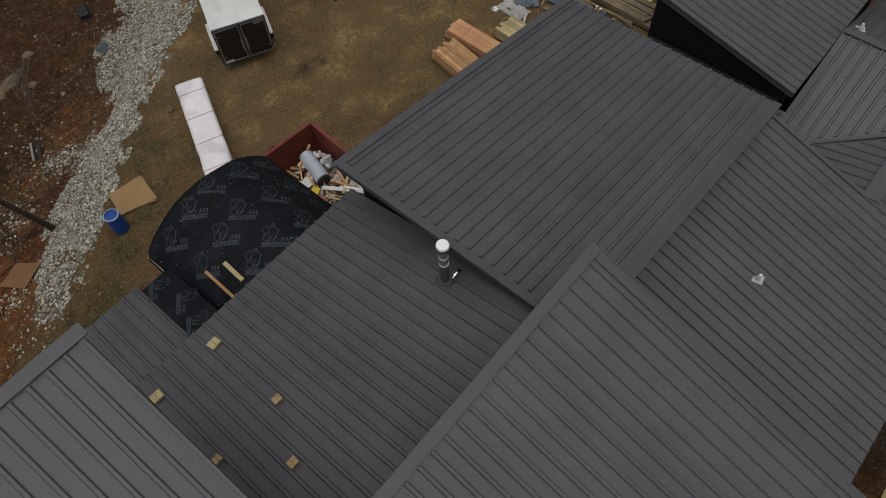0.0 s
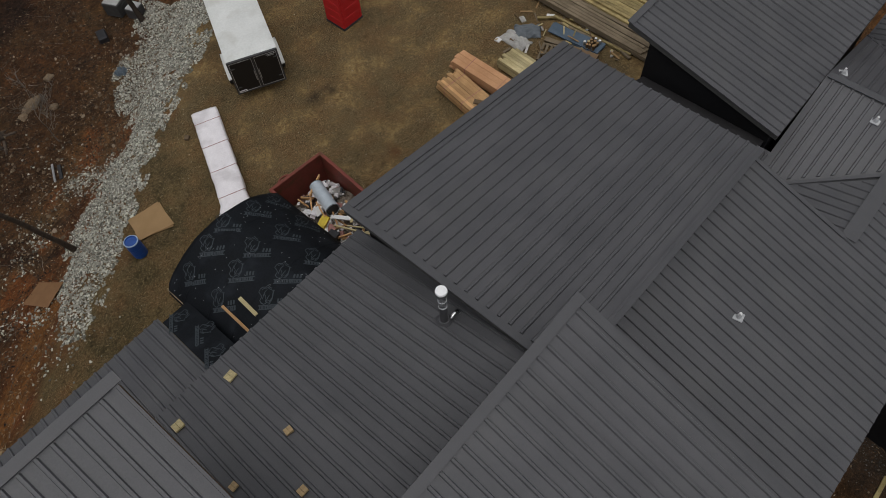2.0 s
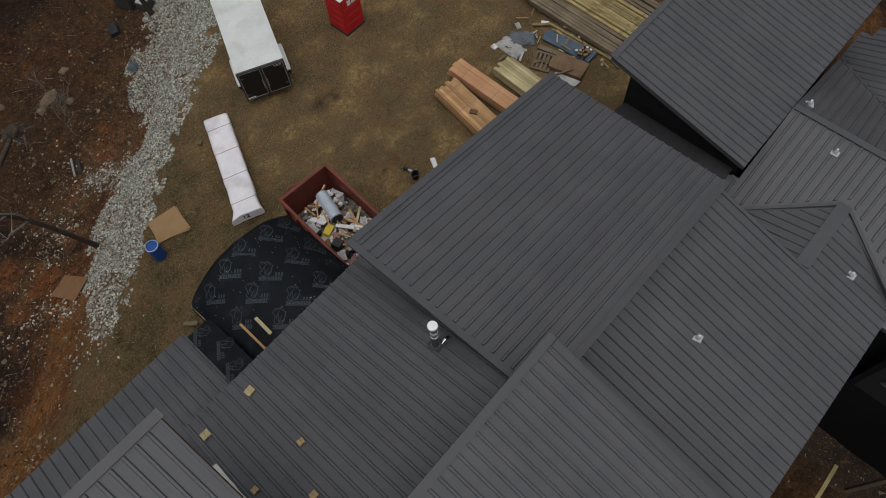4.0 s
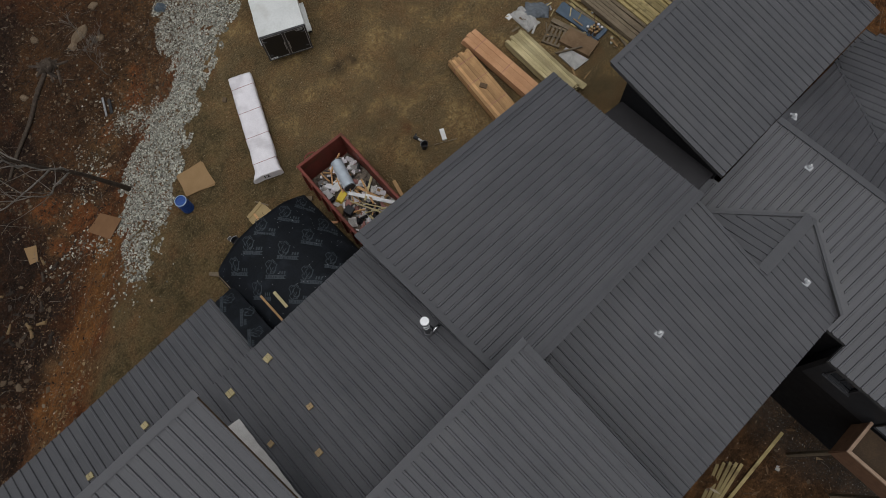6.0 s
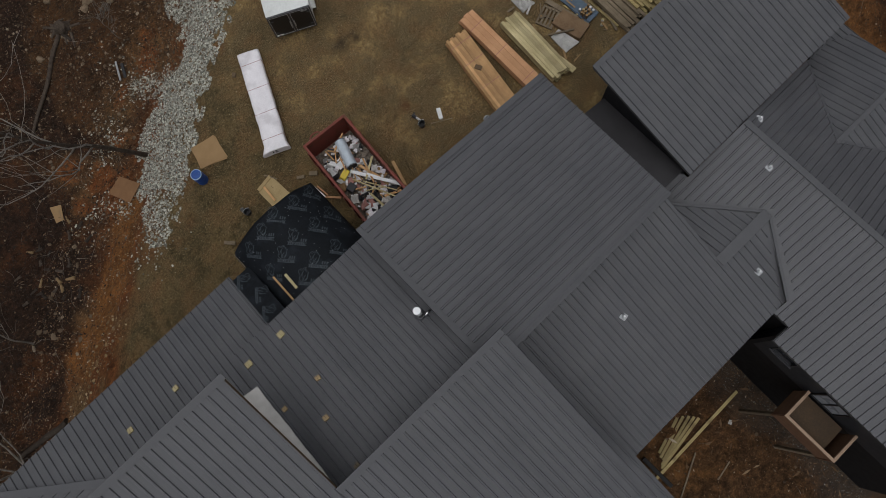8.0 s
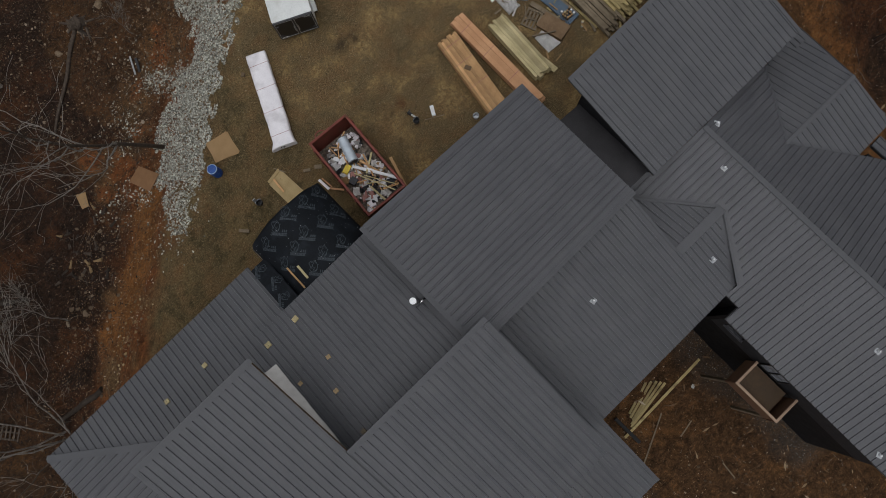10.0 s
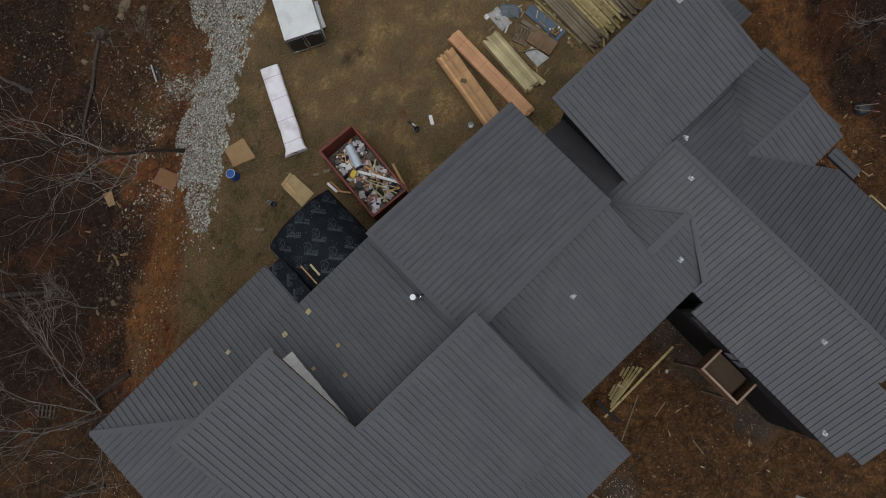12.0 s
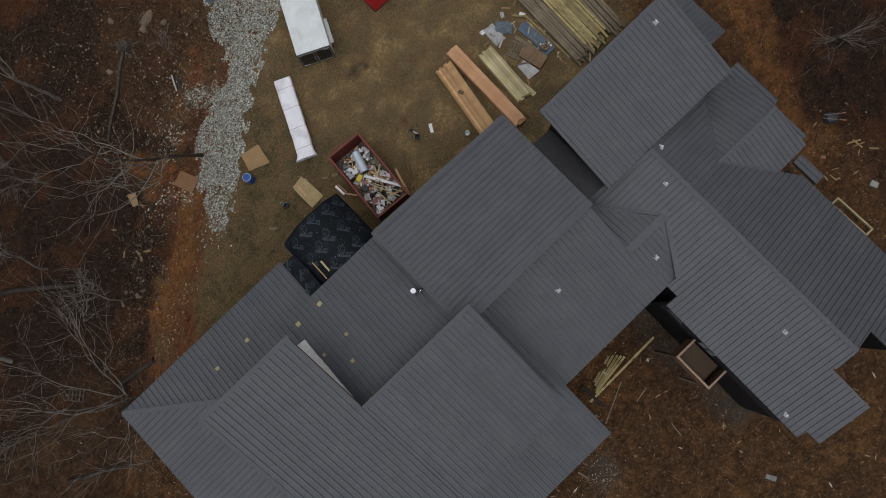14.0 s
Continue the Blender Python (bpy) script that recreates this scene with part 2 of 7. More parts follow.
LITTER = island_material("leaf_litter", [(0, (0.012, 0.008, 0.006)), (0.55, (0.027, 0.017, 0.011)), (0.9, (0.058, 0.035, 0.019)), (1, (0.13, 0.09, 0.055))])
BANKLEAF = island_material("bank_leaves", [(0, (0.02, 0.014, 0.009)), (0.6, (0.055, 0.036, 0.021)), (0.92, (0.12, 0.082, 0.05)), (1, (0.24, 0.19, 0.13))])
TWIGS = island_material("dead_twigs", [(0, (0.05, 0.04, 0.032)), (0.6, (0.13, 0.11, 0.09)), (1, (0.30, 0.27, 0.23))])
CHIPS = island_material("wood_scraps", [(0, (0.06, 0.035, 0.018)), (0.7, (0.15, 0.09, 0.045)), (0.93, (0.30, 0.22, 0.13)), (1, (0.52, 0.46, 0.38))])
PEBBLES = island_material("yard_pebbles", [(0, (0.09, 0.07, 0.04)), (0.6, (0.19, 0.155, 0.095)), (1, (0.40, 0.35, 0.26))])
GRASSM = island_material("dry_grass", [(0, (0.05, 0.039, 0.015)), (0.6, (0.116, 0.087, 0.038)), (1, (0.26, 0.198, 0.11))])


def ground_material():
    m, n, l, b = nodes_of("ground_soil", 0.95, 0, 0.15)
    tc = n.new("ShaderNodeTexCoord")

    def noise_at(scale, detail=6, rough=0.6):
        o = n.new("ShaderNodeTexNoise")
        o.inputs["Scale"].default_value, o.inputs["Detail"].default_value, o.inputs["Roughness"].default_value = scale, detail, rough
        l.new(tc.outputs["Object"], o.inputs["Vector"])
        return o.outputs[0]

    def ramp(src, *stops):
        r = n.new("ShaderNodeValToRGB")
        el = r.color_ramp.elements
        while len(el) < len(stops):
            el.new(0.5)
        for e, (p, c) in zip(el, stops):
            e.position, e.color = p, (*c, 1)
        l.new(src, r.inputs[0])
        return r.outputs[0]

    def mix(f, a, c):
        x = n.new("ShaderNodeMixRGB")
        l.new(f, x.inputs[0])
        l.new(a, x.inputs[1])
        l.new(c, x.inputs[2])
        return x.outputs[0]

    def attr(name):
        a = n.new("ShaderNodeAttribute")
        a.attribute_name = name
        return a.outputs["Fac"]

    grain = noise_at(38, 5, 0.7)
    mid = noise_at(4.5, 8, 0.78)
    big = noise_at(0.55, 6, 0.6)
    yard = ramp(grain, (0.34, (0.034, 0.024, 0.009)), (0.5, (0.111, 0.078, 0.036)), (0.66, (0.31, 0.235, 0.135)))
    tan = ramp(mid, (0.35, (0.115, 0.068, 0.025)), (0.65, (0.34, 0.24, 0.11)))
    patch = ramp(big, (0.47, (0, 0, 0)), (0.60, (0.9, 0.9, 0.9)))
    moss = ramp(grain, (0.36, (0.023, 0.0178, 0.008)), (0.64, (0.132, 0.099, 0.051)))
    yard = mix(ramp(noise_at(1.1, 6, 0.7), (0.46, (0, 0, 0)), (0.60, (0.8, 0.8, 0.8))), yard, moss)
    damp = n.new("ShaderNodeMath")
    damp.operation = "SUBTRACT"
    damp.inputs[0].default_value = 1.0
    l.new(attr("dry"), damp.inputs[1])
    dampfac = n.new("ShaderNodeMixRGB")
    dampfac.blend_type = "MULTIPLY"
    dampfac.inputs[0].default_value = 1.0
    l.new(damp.outputs[0], dampfac.inputs[1])
    l.new(ramp(noise_at(1.9, 8, 0.75), (0.40, (0.35, 0.35, 0.35)), (0.58, (1.3, 1.3, 1.3))), dampfac.inputs[2])
    yard = mix(dampfac.outputs[0], yard, ramp(noise_at(9, 8, 0.8), (0.34, (0.014, 0.012, 0.005)), (0.52, (0.058, 0.044, 0.019)), (0.70, (0.17, 0.13, 0.065))))
    dry = n.new("ShaderNodeMixRGB")
    dry.blend_type = "MULTIPLY"
    dry.inputs[0].default_value = 1.0
    l.new(patch, dry.inputs[1])
    l.new(attr("dry"), dry.inputs[2])
    yard = mix(dry.outputs[0], yard, tan)
    ruddy = ramp(grain, (0.34, (0.040, 0.022, 0.008)), (0.5, (0.125, 0.074, 0.031)), (0.66, (0.32, 0.215, 0.115)))
    yard = mix(ramp(noise_at(0.75, 7, 0.68), (0.46, (0, 0, 0)), (0.62, (0.75, 0.75, 0.75))), yard, ruddy)
    yard = mix(attr("dark_spot"), yard, ramp(grain, (0.34, (0.012, 0.009, 0.005)), (0.66, (0.085, 0.060, 0.035))))
    clay = ramp(mid, (0.30, (0.047, 0.0165, 0.007)), (0.5, (0.120, 0.043, 0.0145)), (0.70, (0.198, 0.086, 0.031)))
    woods = ramp(mid, (0.32, (0.0088, 0.0052, 0.0037)), (0.52, (0.024, 0.0130, 0.0082)), (0.70, (0.056, 0.0285, 0.0155)))
    rust = ramp(mid, (0.30, (0.034, 0.0125, 0.005)), (0.70, (0.128, 0.050, 0.017)))
    rustpatch = ramp(noise_at(0.33, 5, 0.55), (0.48, (0, 0, 0)), (0.63, (0.55, 0.55, 0.55)))
    woods = mix(rustpatch, woods, rust)
    front = ramp(mid, (0.30, (0.019, 0.011, 0.0055)), (0.52, (0.060, 0.0315, 0.0142)), (0.72, (0.142, 0.076, 0.034)))
    ochre = ramp(mid, (0.30, (0.055, 0.026, 0.008)), (0.70, (0.175, 0.086, 0.029)))
    front = mix(ramp(noise_at(0.42, 6, 0.62), (0.48, (0, 0, 0)), (0.64, (0.55, 0.55, 0.55))), front, ochre)
    c = mix(attr("clay"), yard, clay)
    c = mix(attr("front"), c, front)
    c = mix(attr("woods"), c, woods)
    c = mix(attr("orange"), c, ramp(mid, (0.30, (0.085, 0.034, 0.010)), (0.5, (0.155, 0.066, 0.020)), (0.70, (0.235, 0.115, 0.040))))
    wild = n.new("ShaderNodeMath")
    wild.operation = "ADD"
    wild.use_clamp = True
    l.new(attr("woods"), wild.inputs[0])
    wide = n.new("ShaderNodeMath")
    l.new(attr("clay"), wide.inputs[0])
    l.new(attr("front"), wide.inputs[1])
    l.new(wide.outputs[0], wild.inputs[1])
    clods = n.new("ShaderNodeMixRGB")
    clods.blend_type = "MULTIPLY"
    l.new(wild.outputs[0], clods.inputs[0])
    l.new(c, clods.inputs[1])
    l.new(ramp(noise_at(1.7, 9, 0.72), (0.36, (0.52, 0.50, 0.50)), (0.5, (1.0, 1.0, 1.0)), (0.64, (1.4, 1.32, 1.2))), clods.inputs[2])
    c = clods.outputs[0]
    c = mix(attr("grit"), c, ramp(grain, (0.34, (0.020, 0.018, 0.015)), (0.52, (0.058, 0.053, 0.046)), (0.68, (0.115, 0.108, 0.096))))
    dust = n.new("ShaderNodeMixRGB")
    dust.blend_type = "MULTIPLY"
    dust.inputs[0].default_value = 1.0
    l.new(c, dust.inputs[1])
    l.new(ramp(noise_at(13, 7, 0.85), (0.33, (0.5, 0.5, 0.5)), (0.5, (0.96, 0.96, 0.96)), (0.68, (1.65, 1.65, 1.65))), dust.inputs[2])
    c = dust.outputs[0]
    speck = ramp(grain, (0.64, (0, 0, 0)), (0.72, (0.45, 0.45, 0.45)))
    pale = n.new("ShaderNodeRGB")
    pale.outputs[0].default_value = (0.34, 0.27, 0.18, 1)
    c = mix(speck, c, pale.outputs[0])
    l.new(c, b.inputs["Base Color"])
    bp = n.new("ShaderNodeBump")
    bp.inputs["Strength"].default_value, bp.inputs["Distance"].default_value = 0.7, 0.04
    sm = n.new("ShaderNodeMath")
    sm.operation = "ADD"
    l.new(grain, sm.inputs[0])
    l.new(mid, sm.inputs[1])
    l.new(sm.outputs[0], bp.inputs["Height"])
    l.new(bp.outputs[0], b.inputs["Normal"])
    return m


PLATE = surface("pink_plate", (0.25, 0.165, 0.11), (0.35, 0.245, 0.17), 3, 40, 0.75, 0, 0.1, 0.05)
GROUND = ground_material()

# ---- mesh helpers ----


def mesh_ob(name, bm, mat, parent=None, label=""):
    me = bpy.data.meshes.new(name)
    bm.to_mesh(me)
    bm.free()
    me.materials.append(mat)
    ob = new(name, me)
    if parent:
        ob.parent = parent
    if label:
        ob["label"] = label
    return ob


def part(name, bm, mat, parent, label=""):
    return mesh_ob(name, bm, mat, parent, label)


def empty(name, x, y, z, turn=0, label="", category="", group="", kind=""):
    ob = new(name)
    ob.matrix_world = pose(x, y, z, 0, 0, turn)
    return tagged(ob, label, category, group, kind)


def box(bm, cx, cy, cz, sx, sy, sz, m=None, bevel=0.0):
    t = Matrix.Translation((cx, cy, cz)) @ Matrix.Diagonal((sx, sy, sz, 1))
    if m is not None:
        t = m @ t
    r = bmesh.ops.create_cube(bm, size=1, matrix=t)
    if bevel:
        es = list({e for v in r["verts"] for e in v.link_edges})
        bmesh.ops.bevel(bm, geom=es, offset=bevel, segments=1, affect="EDGES")
    return bm


def cyl(bm, r1, r2, depth, m, seg=14, ends=True):
    bmesh.ops.create_cone(bm, cap_ends=ends, segments=seg, radius1=r1, radius2=r2, depth=depth, matrix=m)
    return bm


def prism(bm, top, bottom):
    """A solid between two equal rings of points."""
    a = [bm.verts.new(p) for p in top]
    b = [bm.verts.new(p) for p in bottom]
    bm.faces.new(a)
    bm.faces.new(b[::-1])
    k = len(a)
    for i in range(k):
        bm.faces.new((a[i], b[i], b[(i + 1) % k], a[(i + 1) % k]))
    bmesh.ops.recalc_face_normals(bm, faces=bm.faces)
    return bm


def beam(bm, p, q, w, h, up=(0, 0, 1), lift=0.0):
    """A bar from p to q, w wide and h high, its underside lift above the line."""
    p, q = Vector(p), Vector(q)
    d = (q - p).normalized()
    s = d.cross(Vector(up)).normalized()
    u = s.cross(d)
    o = [s * (-w / 2) + u * lift, s * (w / 2) + u * lift, s * (w / 2) + u * (lift + h), s * (-w / 2) + u * (lift + h)]
    prism(bm, [p + k for k in o], [q + k for k in o])
    return bm


def stuff(name, verts, faces, mat, label, category):
    me = bpy.data.meshes.new(name)
    me.from_pydata(verts, [], faces)
    me.materials.append(mat)
    return tagged(new(name, me), label, category, "", "stuff")


# ---- terrain ----
WX, WY = -0.58, 0.81


def wood_dist(x, y):
    """How far a place lies beyond the edge of the yard, towards the wood."""
    return WX * (x + 1.35) + WY * (y - 16.05)


DROP_D = (-1.0, 0.0, 1.0, 2.0, 3.0, 4.5, 6.5, 10.0, 30.0, 400.0)
DROP_Z = (0.0, 0.12, 0.55, 1.2, 2.3, 3.4, 4.2, 4.6, 6.0, 12.0)


def ground_z(x, y):
    dw = np.interp(wood_dist(x, y), DROP_D, DROP_Z)
    side = 0.5 * np.clip((x - 24) / 8.0, 0, 1)
    t = np.clip((3.0 - y + 4.0 * side) / 9.0, 0, 1)
    df = 3.25 * t * t * (3 - 2 * t) + 0.07 * np.clip(-6 - y, 0, 60)
    return -np.sqrt(dw * dw + df * df)


def lumpy(x, y):
    v = Vector((x, y, 0))
    rough = min(1.0, max(0.12, wood_dist(x, y) / 3.0, (-y - 1) / 6.0, (x - 24) / 5))
    return 0.22 * rough * noise.noise(v * 0.45) + 0.10 * rough * noise.noise(v * 1.3) + 0.03 * noise.noise(v * 3.1)


def gz(x, y):
    return float(ground_z(x, y)) + lumpy(x, y)


ORANGE = ((-1.9, 20.4), (-3.4, 18.6), (-4.9, 17.6), (-6.6, 16.7), (-8.6, 16.0))
EASTBAND = ((31.0, 5.0), (30.9, 2.4), (30.1, 0.1), (29.7, -2.2), (29.1, -3.8), (28.6, -5.6))
REDCLAY = ((3.7, 26.9, 1.4), (4.4, 24.7, 0.9), (4.6, 28.2, 0.9), (-0.2, 24.2, 0.9), (-2.2, 23.4, 1.3), (1.4, 26.3, 0.9), (-3.4, 25.0, 1.2), (-4.0, 23.0, 0.9), (11.2, 13.1, 0.3))

# Round patches where the yard soil is coloured darker.
DARKSPOTS = ((11.3, 17.8, 0.55), (12.05, 17.65, 0.35), (10.5, 13.35, 0.3), (10.0, 11.9, 0.35), (12.9, 13.2, 0.3))


def seg_dist(x, y, a, b):
    """How far a place lies from the line between two others."""
    dx, dy = b[0] - a[0], b[1] - a[1]
    t = min(max(((x - a[0]) * dx + (y - a[1]) * dy) / (dx * dx + dy * dy), 0), 1)
    return math.hypot(x - a[0] - t * dx, y - a[1] - t * dy)


def build_ground():
    xs = np.concatenate([[-420, -250, -150, -90, -60], np.arange(-42, 50.1, 0.36), [62, 90, 150, 250, 420]])
    ys = np.concatenate([[-420, -250, -150, -90, -50], np.arange(-30, 52.1, 0.36), [65, 90, 150, 250, 420]])
    nx, ny = len(xs), len(ys)
    X, Y = np.meshgrid(xs, ys)
    Z = ground_z(X, Y)
    verts, clay, woods, front, dry, grit, orange, dark_spot = [], [], [], [], [], [], [], []
    for j in range(ny):
        for i in range(nx):
            x, y = float(X[j, i]), float(Y[j, i])
            verts.append((x, y, float(Z[j, i]) + lumpy(x, y)))
            v = Vector((x, y, 0))
            n1 = noise.noise(v * 0.35 + Vector((7, 3, 0)))
            n2 = noise.noise(v * 1.1)
            d = wood_dist(x, y) + 1.3 * n1 + 0.5 * n2
            c = min(max((d - 0.2 + 1.2 * n2 + 0.8 * noise.noise(v * 2.6)) / 2.2, 0), 1) * min(max((7.5 - d) / 2.5, 0), 1)
            c *= min(max(1.0 + 1.2 * n1, 0.35), 1)
            c = max(c, 0.9 * min(max((x - 24.0 - max(0.0, y - 6.0) + 1.5 * n1) / 1.5, 0), 1))
            red = math.hypot(x + 2.3, y - 21.9) - 1.2 * n2
            c = max(c, min(max((2.3 - red) / 0.8, 0), 1))
            bank = min(max((y - 24.5) / 3, 0), 1) * min(max((x + 3.6) / 2.8, 0), 1)
            w = min(max((d - 3.9 - 9.0 * bank - 1.2 * n2) / 1.3, 0), 1)
            w *= 1 - 0.6 * min(max((18.5 - y + 2 * n1) / 3, 0), 1) * min(max((-14 - x) / 3, 0), 1)
            w = max(w, 0.45 * bank * min(max((d - 5.0 - 1.5 * n2) / 3.0, 0), 1))
            w *= min(max((red - 1.2) / 1.2, 0), 1)
            w = max(w, min(max((x + 0.15 * y - 28.7 + 2.5 * n1) / 2.5, 0), 1))
            f = min(max((3.5 - y) / 3, 0), 1) * min(max((26.5 - x) / 2, 0), 1)
            f = max(f, 0.9 * min(max((x - 24.5) / 2.0, 0), 1))
            f = max(f, bank * min(max((d - 2.4 - 1.2 * n1) / 2.0, 0), 1) * (0.85 + 0.4 * n2))
            west = min(max((-9.3 - x + n2) / 1.8, 0), 1) * min(max((12.5 - y) / 2, 0), 1)
            f = max(f, 0.75 * west)
            low = min(max((20.5 - y + 2 * n1) / 3, 0), 1) * min(max((-11.5 - x) / 2, 0), 1)
            f = max(f, 0.9 * low)
            c = max(c, low * min(max(0.4 + n2, 0), 0.8))
            c = max(c, 0.7 * west)
            c *= 1 - 0.6 * bank * min(max((d - 3.0) / 1.5, 0), 1) * min(max((red - 1.5) / 1.0, 0), 1)
            o = min(seg_dist(x, y, a, b) for a, b in zip(ORANGE, ORANGE[1:])) + 0.55 * n2 + 0.3 * noise.noise(v * 2.6)
            o = min(max((1.35 - o) / 0.5, 0), 1)
            e = min(seg_dist(x, y, a, b) for a, b in zip(EASTBAND, EASTBAND[1:])) + 0.7 * n2 + 0.3 * noise.noise(v * 2.6)
            o = max(o, 0.5 * min(max((1.5 - e) / 0.9, 0), 1))
            w *= 1 - o
            patch = max(min(max((pr - math.hypot(x - px, y - py) + 0.6 * n2) / 0.6, 0), 1) for px, py, pr in REDCLAY)
            w *= 1 - patch
            f *= 1 - patch
            orange.append(o)
            dark_spot.append(max(min(max((pr - math.hypot(x - px, y - py) + 0.25 * n2) / 0.3, 0), 1) for px, py, pr in DARKSPOTS))
            c = max(c, patch)
            clay.append(max(c, bank * min(max(0.62 + 1.0 * n1, 0), 0.9) * min(max((d - 0.8) / 1.5, 0), 1)))
            woods.append(w)
            dry.append(0.3 + 0.7 * min(max((x - 5.0 + n1) / 2.5, 0), 1))
            front.append(f)
            g = min(max((x - 12.5 + 0.7 * n1 + 0.4 * n2) / 0.9, 0), 1) * min(max((-4.0 - y) / 0.6, 0), 1) * min(max((y + 15.3) / 0.8, 0), 1)
            g = max(g, min(max((1.5 - math.hypot(x - 5.0, y + 10.9) + 0.8 * n2) / 0.9, 0), 1))
            grit.append(0.0 if x > 15 else 0.5 * g)
    faces = [(j * nx + i, j * nx + i + 1, (j + 1) * nx + i + 1, (j + 1) * nx + i) for j in range(ny - 1) for i in range(nx - 1)]
    me = bpy.data.meshes.new("ground")
    me.from_pydata(verts, [], faces)
    for key, val in (("clay", clay), ("woods", woods), ("front", front), ("dry", dry), ("grit", grit), ("orange", orange), ("dark_spot", dark_spot)):
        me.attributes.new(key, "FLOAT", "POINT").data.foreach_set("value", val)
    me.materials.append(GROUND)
    me.polygons.foreach_set("use_smooth", [True] * len(faces))
    tagged(new("ground", me), "brown gravelly yard falling to red clay and woodland soil", "ground", "", "structure")


build_ground()


def build_backdrop():
    """An unseen ring of winter woods, added to block low sky; it closes the place in, beyond the cleared ground."""
    verts, faces, n = [], [], 360
    for i in range(n):
        a = 2 * math.pi * i / n
        p = Vector((math.cos(a), math.sin(a), 0))
        r = 54 + 3 * noise.noise(p * 9)
        x, y = 6 + r * p.x, 7 + r * p.y
        top = 19 + 3 * noise.noise(p * 4) + 2.5 * noise.noise(p * 23) + 1.5 * noise.noise(p * 60)
        z = float(ground_z(x, y)) - 1.0
        verts += [(x, y, z), (x, y, z + top), (6 + (r + 4) * p.x, 7 + (r + 4) * p.y, z)]
    for i in range(n):
        k, m = 3 * i, 3 * ((i + 1) % n)
        faces += [(k, k + 1, m + 1, m), (k + 1, k + 2, m + 2, m + 1)]
    me = bpy.data.meshes.new("backdrop")
    me.from_pydata(verts, [], faces)
    me.materials.append(FARWOOD)
    tagged(new("backdrop", me), "unseen ring of bare brown woods added to block the low sky", "woods", "", "structure")


build_backdrop()

# ---- the house ----
house = empty("house", 8, 0, 0, 0, "large house under construction with charcoal ribbed steel roofs", "house")
HI = Matrix.Translation((-8, 0, 0))
PITCH = 0.305
RIB = 0.044


def hpart(name, bm, mat, label="", parent=None):
    ob = mesh_ob(name, bm, mat, parent or house, label)
    if parent is None:
        ob.matrix_parent_inverse = HI
    return ob


def span_at(poly, k, at):
    """The runs of the other coordinate inside a polygon where coordinate k equals at."""
    hits = []
    for i, p in enumerate(poly):
        q = poly[(i + 1) % len(poly)]
        if (p[k] - at) * (q[k] - at) < 0:
            t = (at - p[k]) / (q[k] - p[k])
            hits.append(p[1 - k] + t * (q[1 - k] - p[1 - k]))
    hits.sort()
    return list(zip(hits[0::2], hits[1::2]))


def roof(poly, plane, k, phase, lo_gap=0.0, hi_gap=0.16, label="", thick=0.16):
    """A ribbed steel roof slope. plane: z = a + b x + c y; ribs lie at steps of coordinate k; the gaps are where ribs stop short of the ends."""
    a, b, c = plane

    def at(x, y, up=0.0):
        return Vector((x, y, a + b * x + c * y + up))

    bm = bmesh.new()
    prism(bm, [at(x, y) for x, y in poly], [at(x, y, -thick) for x, y in poly])
    deck = hpart("roof_slope", bm, DECKWOOD, label or "charcoal ribbed steel roof slope")
    us = [p[k] for p in poly]
    u_min, u_max = min(us) + 2e-4, max(us) - 2e-4
    first = math.floor((u_min - phase) / PITCH)
    last = math.ceil((u_max - phase) / PITCH)
    for s in range(first, last + 1, 3):
        start, stop = max(u_min, phase + (s - 0.5) * PITCH), min(u_max, phase + (s + 2.5) * PITCH)
        if stop - start < 0.01:
            continue
        marks = {start: 0.0, stop: 0.0}
        for r in range(3):
            u0 = phase + (s + r) * PITCH
            for du, up in ((-0.047, 0.0), (-0.026, RIB), (0.026, RIB), (0.047, 0.0)):
                if start < u0 + du < stop:
                    marks[u0 + du] = up
        for u in us:
            for e in (-1e-4, 1e-4):
                if start < u + e < stop:
                    off = abs((u + e - phase + PITCH / 2) % PITCH - PITCH / 2)
                    marks[u + e] = RIB * min(1.0, max(0.0, (0.047 - off) / 0.021))
        bm = bmesh.new()
        cols = []
        for u, up in sorted(marks.items()):
            runs = span_at(poly, k, u)
            if not runs:
                continue
            v0, v1 = runs[0]
            gap = lo_gap(u) if callable(lo_gap) else lo_gap
            lo, hi = min(v0 + gap, v1), max(v1 - hi_gap, v0)
            if hi - lo < 0.15:
                lo = hi = (v0 + v1) / 2
                up = 0.0
            col = []
            for v, h in ((v0, -0.012), (v0, 0.0 if gap else up), (lo, 0.0), (lo, up), (hi, up), (hi, 0.0), (v1, 0.0 if hi_gap else up), (v1, -0.012)):
                x, y = ((u, v), (v, u))[k]
                col.append(bm.verts.new(at(x, y, 0.014 + h)))
            cols.append(col)
        for ca, cb in zip(cols, cols[1:]):
            for i in range(7):
                bm.faces.new((ca[i], ca[i + 1], cb[i + 1], cb[i]))
        bmesh.ops.remove_doubles(bm, verts=bm.verts, dist=2e-5)
        bmesh.ops.recalc_face_normals(bm, faces=bm.faces)
        if len(bm.faces):
            part("roof_panel", bm, ROOF, deck)
        else:
            bm.free()
    return deck


def flash(p, q, w=0.16, h=0.03, lift=0.035, name="roof_trim", mat=None, plane=None):
    bm = bmesh.new()
    beam(bm, p, q, w, h, (-plane[1], -plane[2], 1) if plane else (0, 0, 1), lift)
    return hpart(name, bm, mat or TRIM)


def on(plane, x, y, up=0.0):
    a, b, c = plane
    return (x, y, a + b * x + c * y + up)


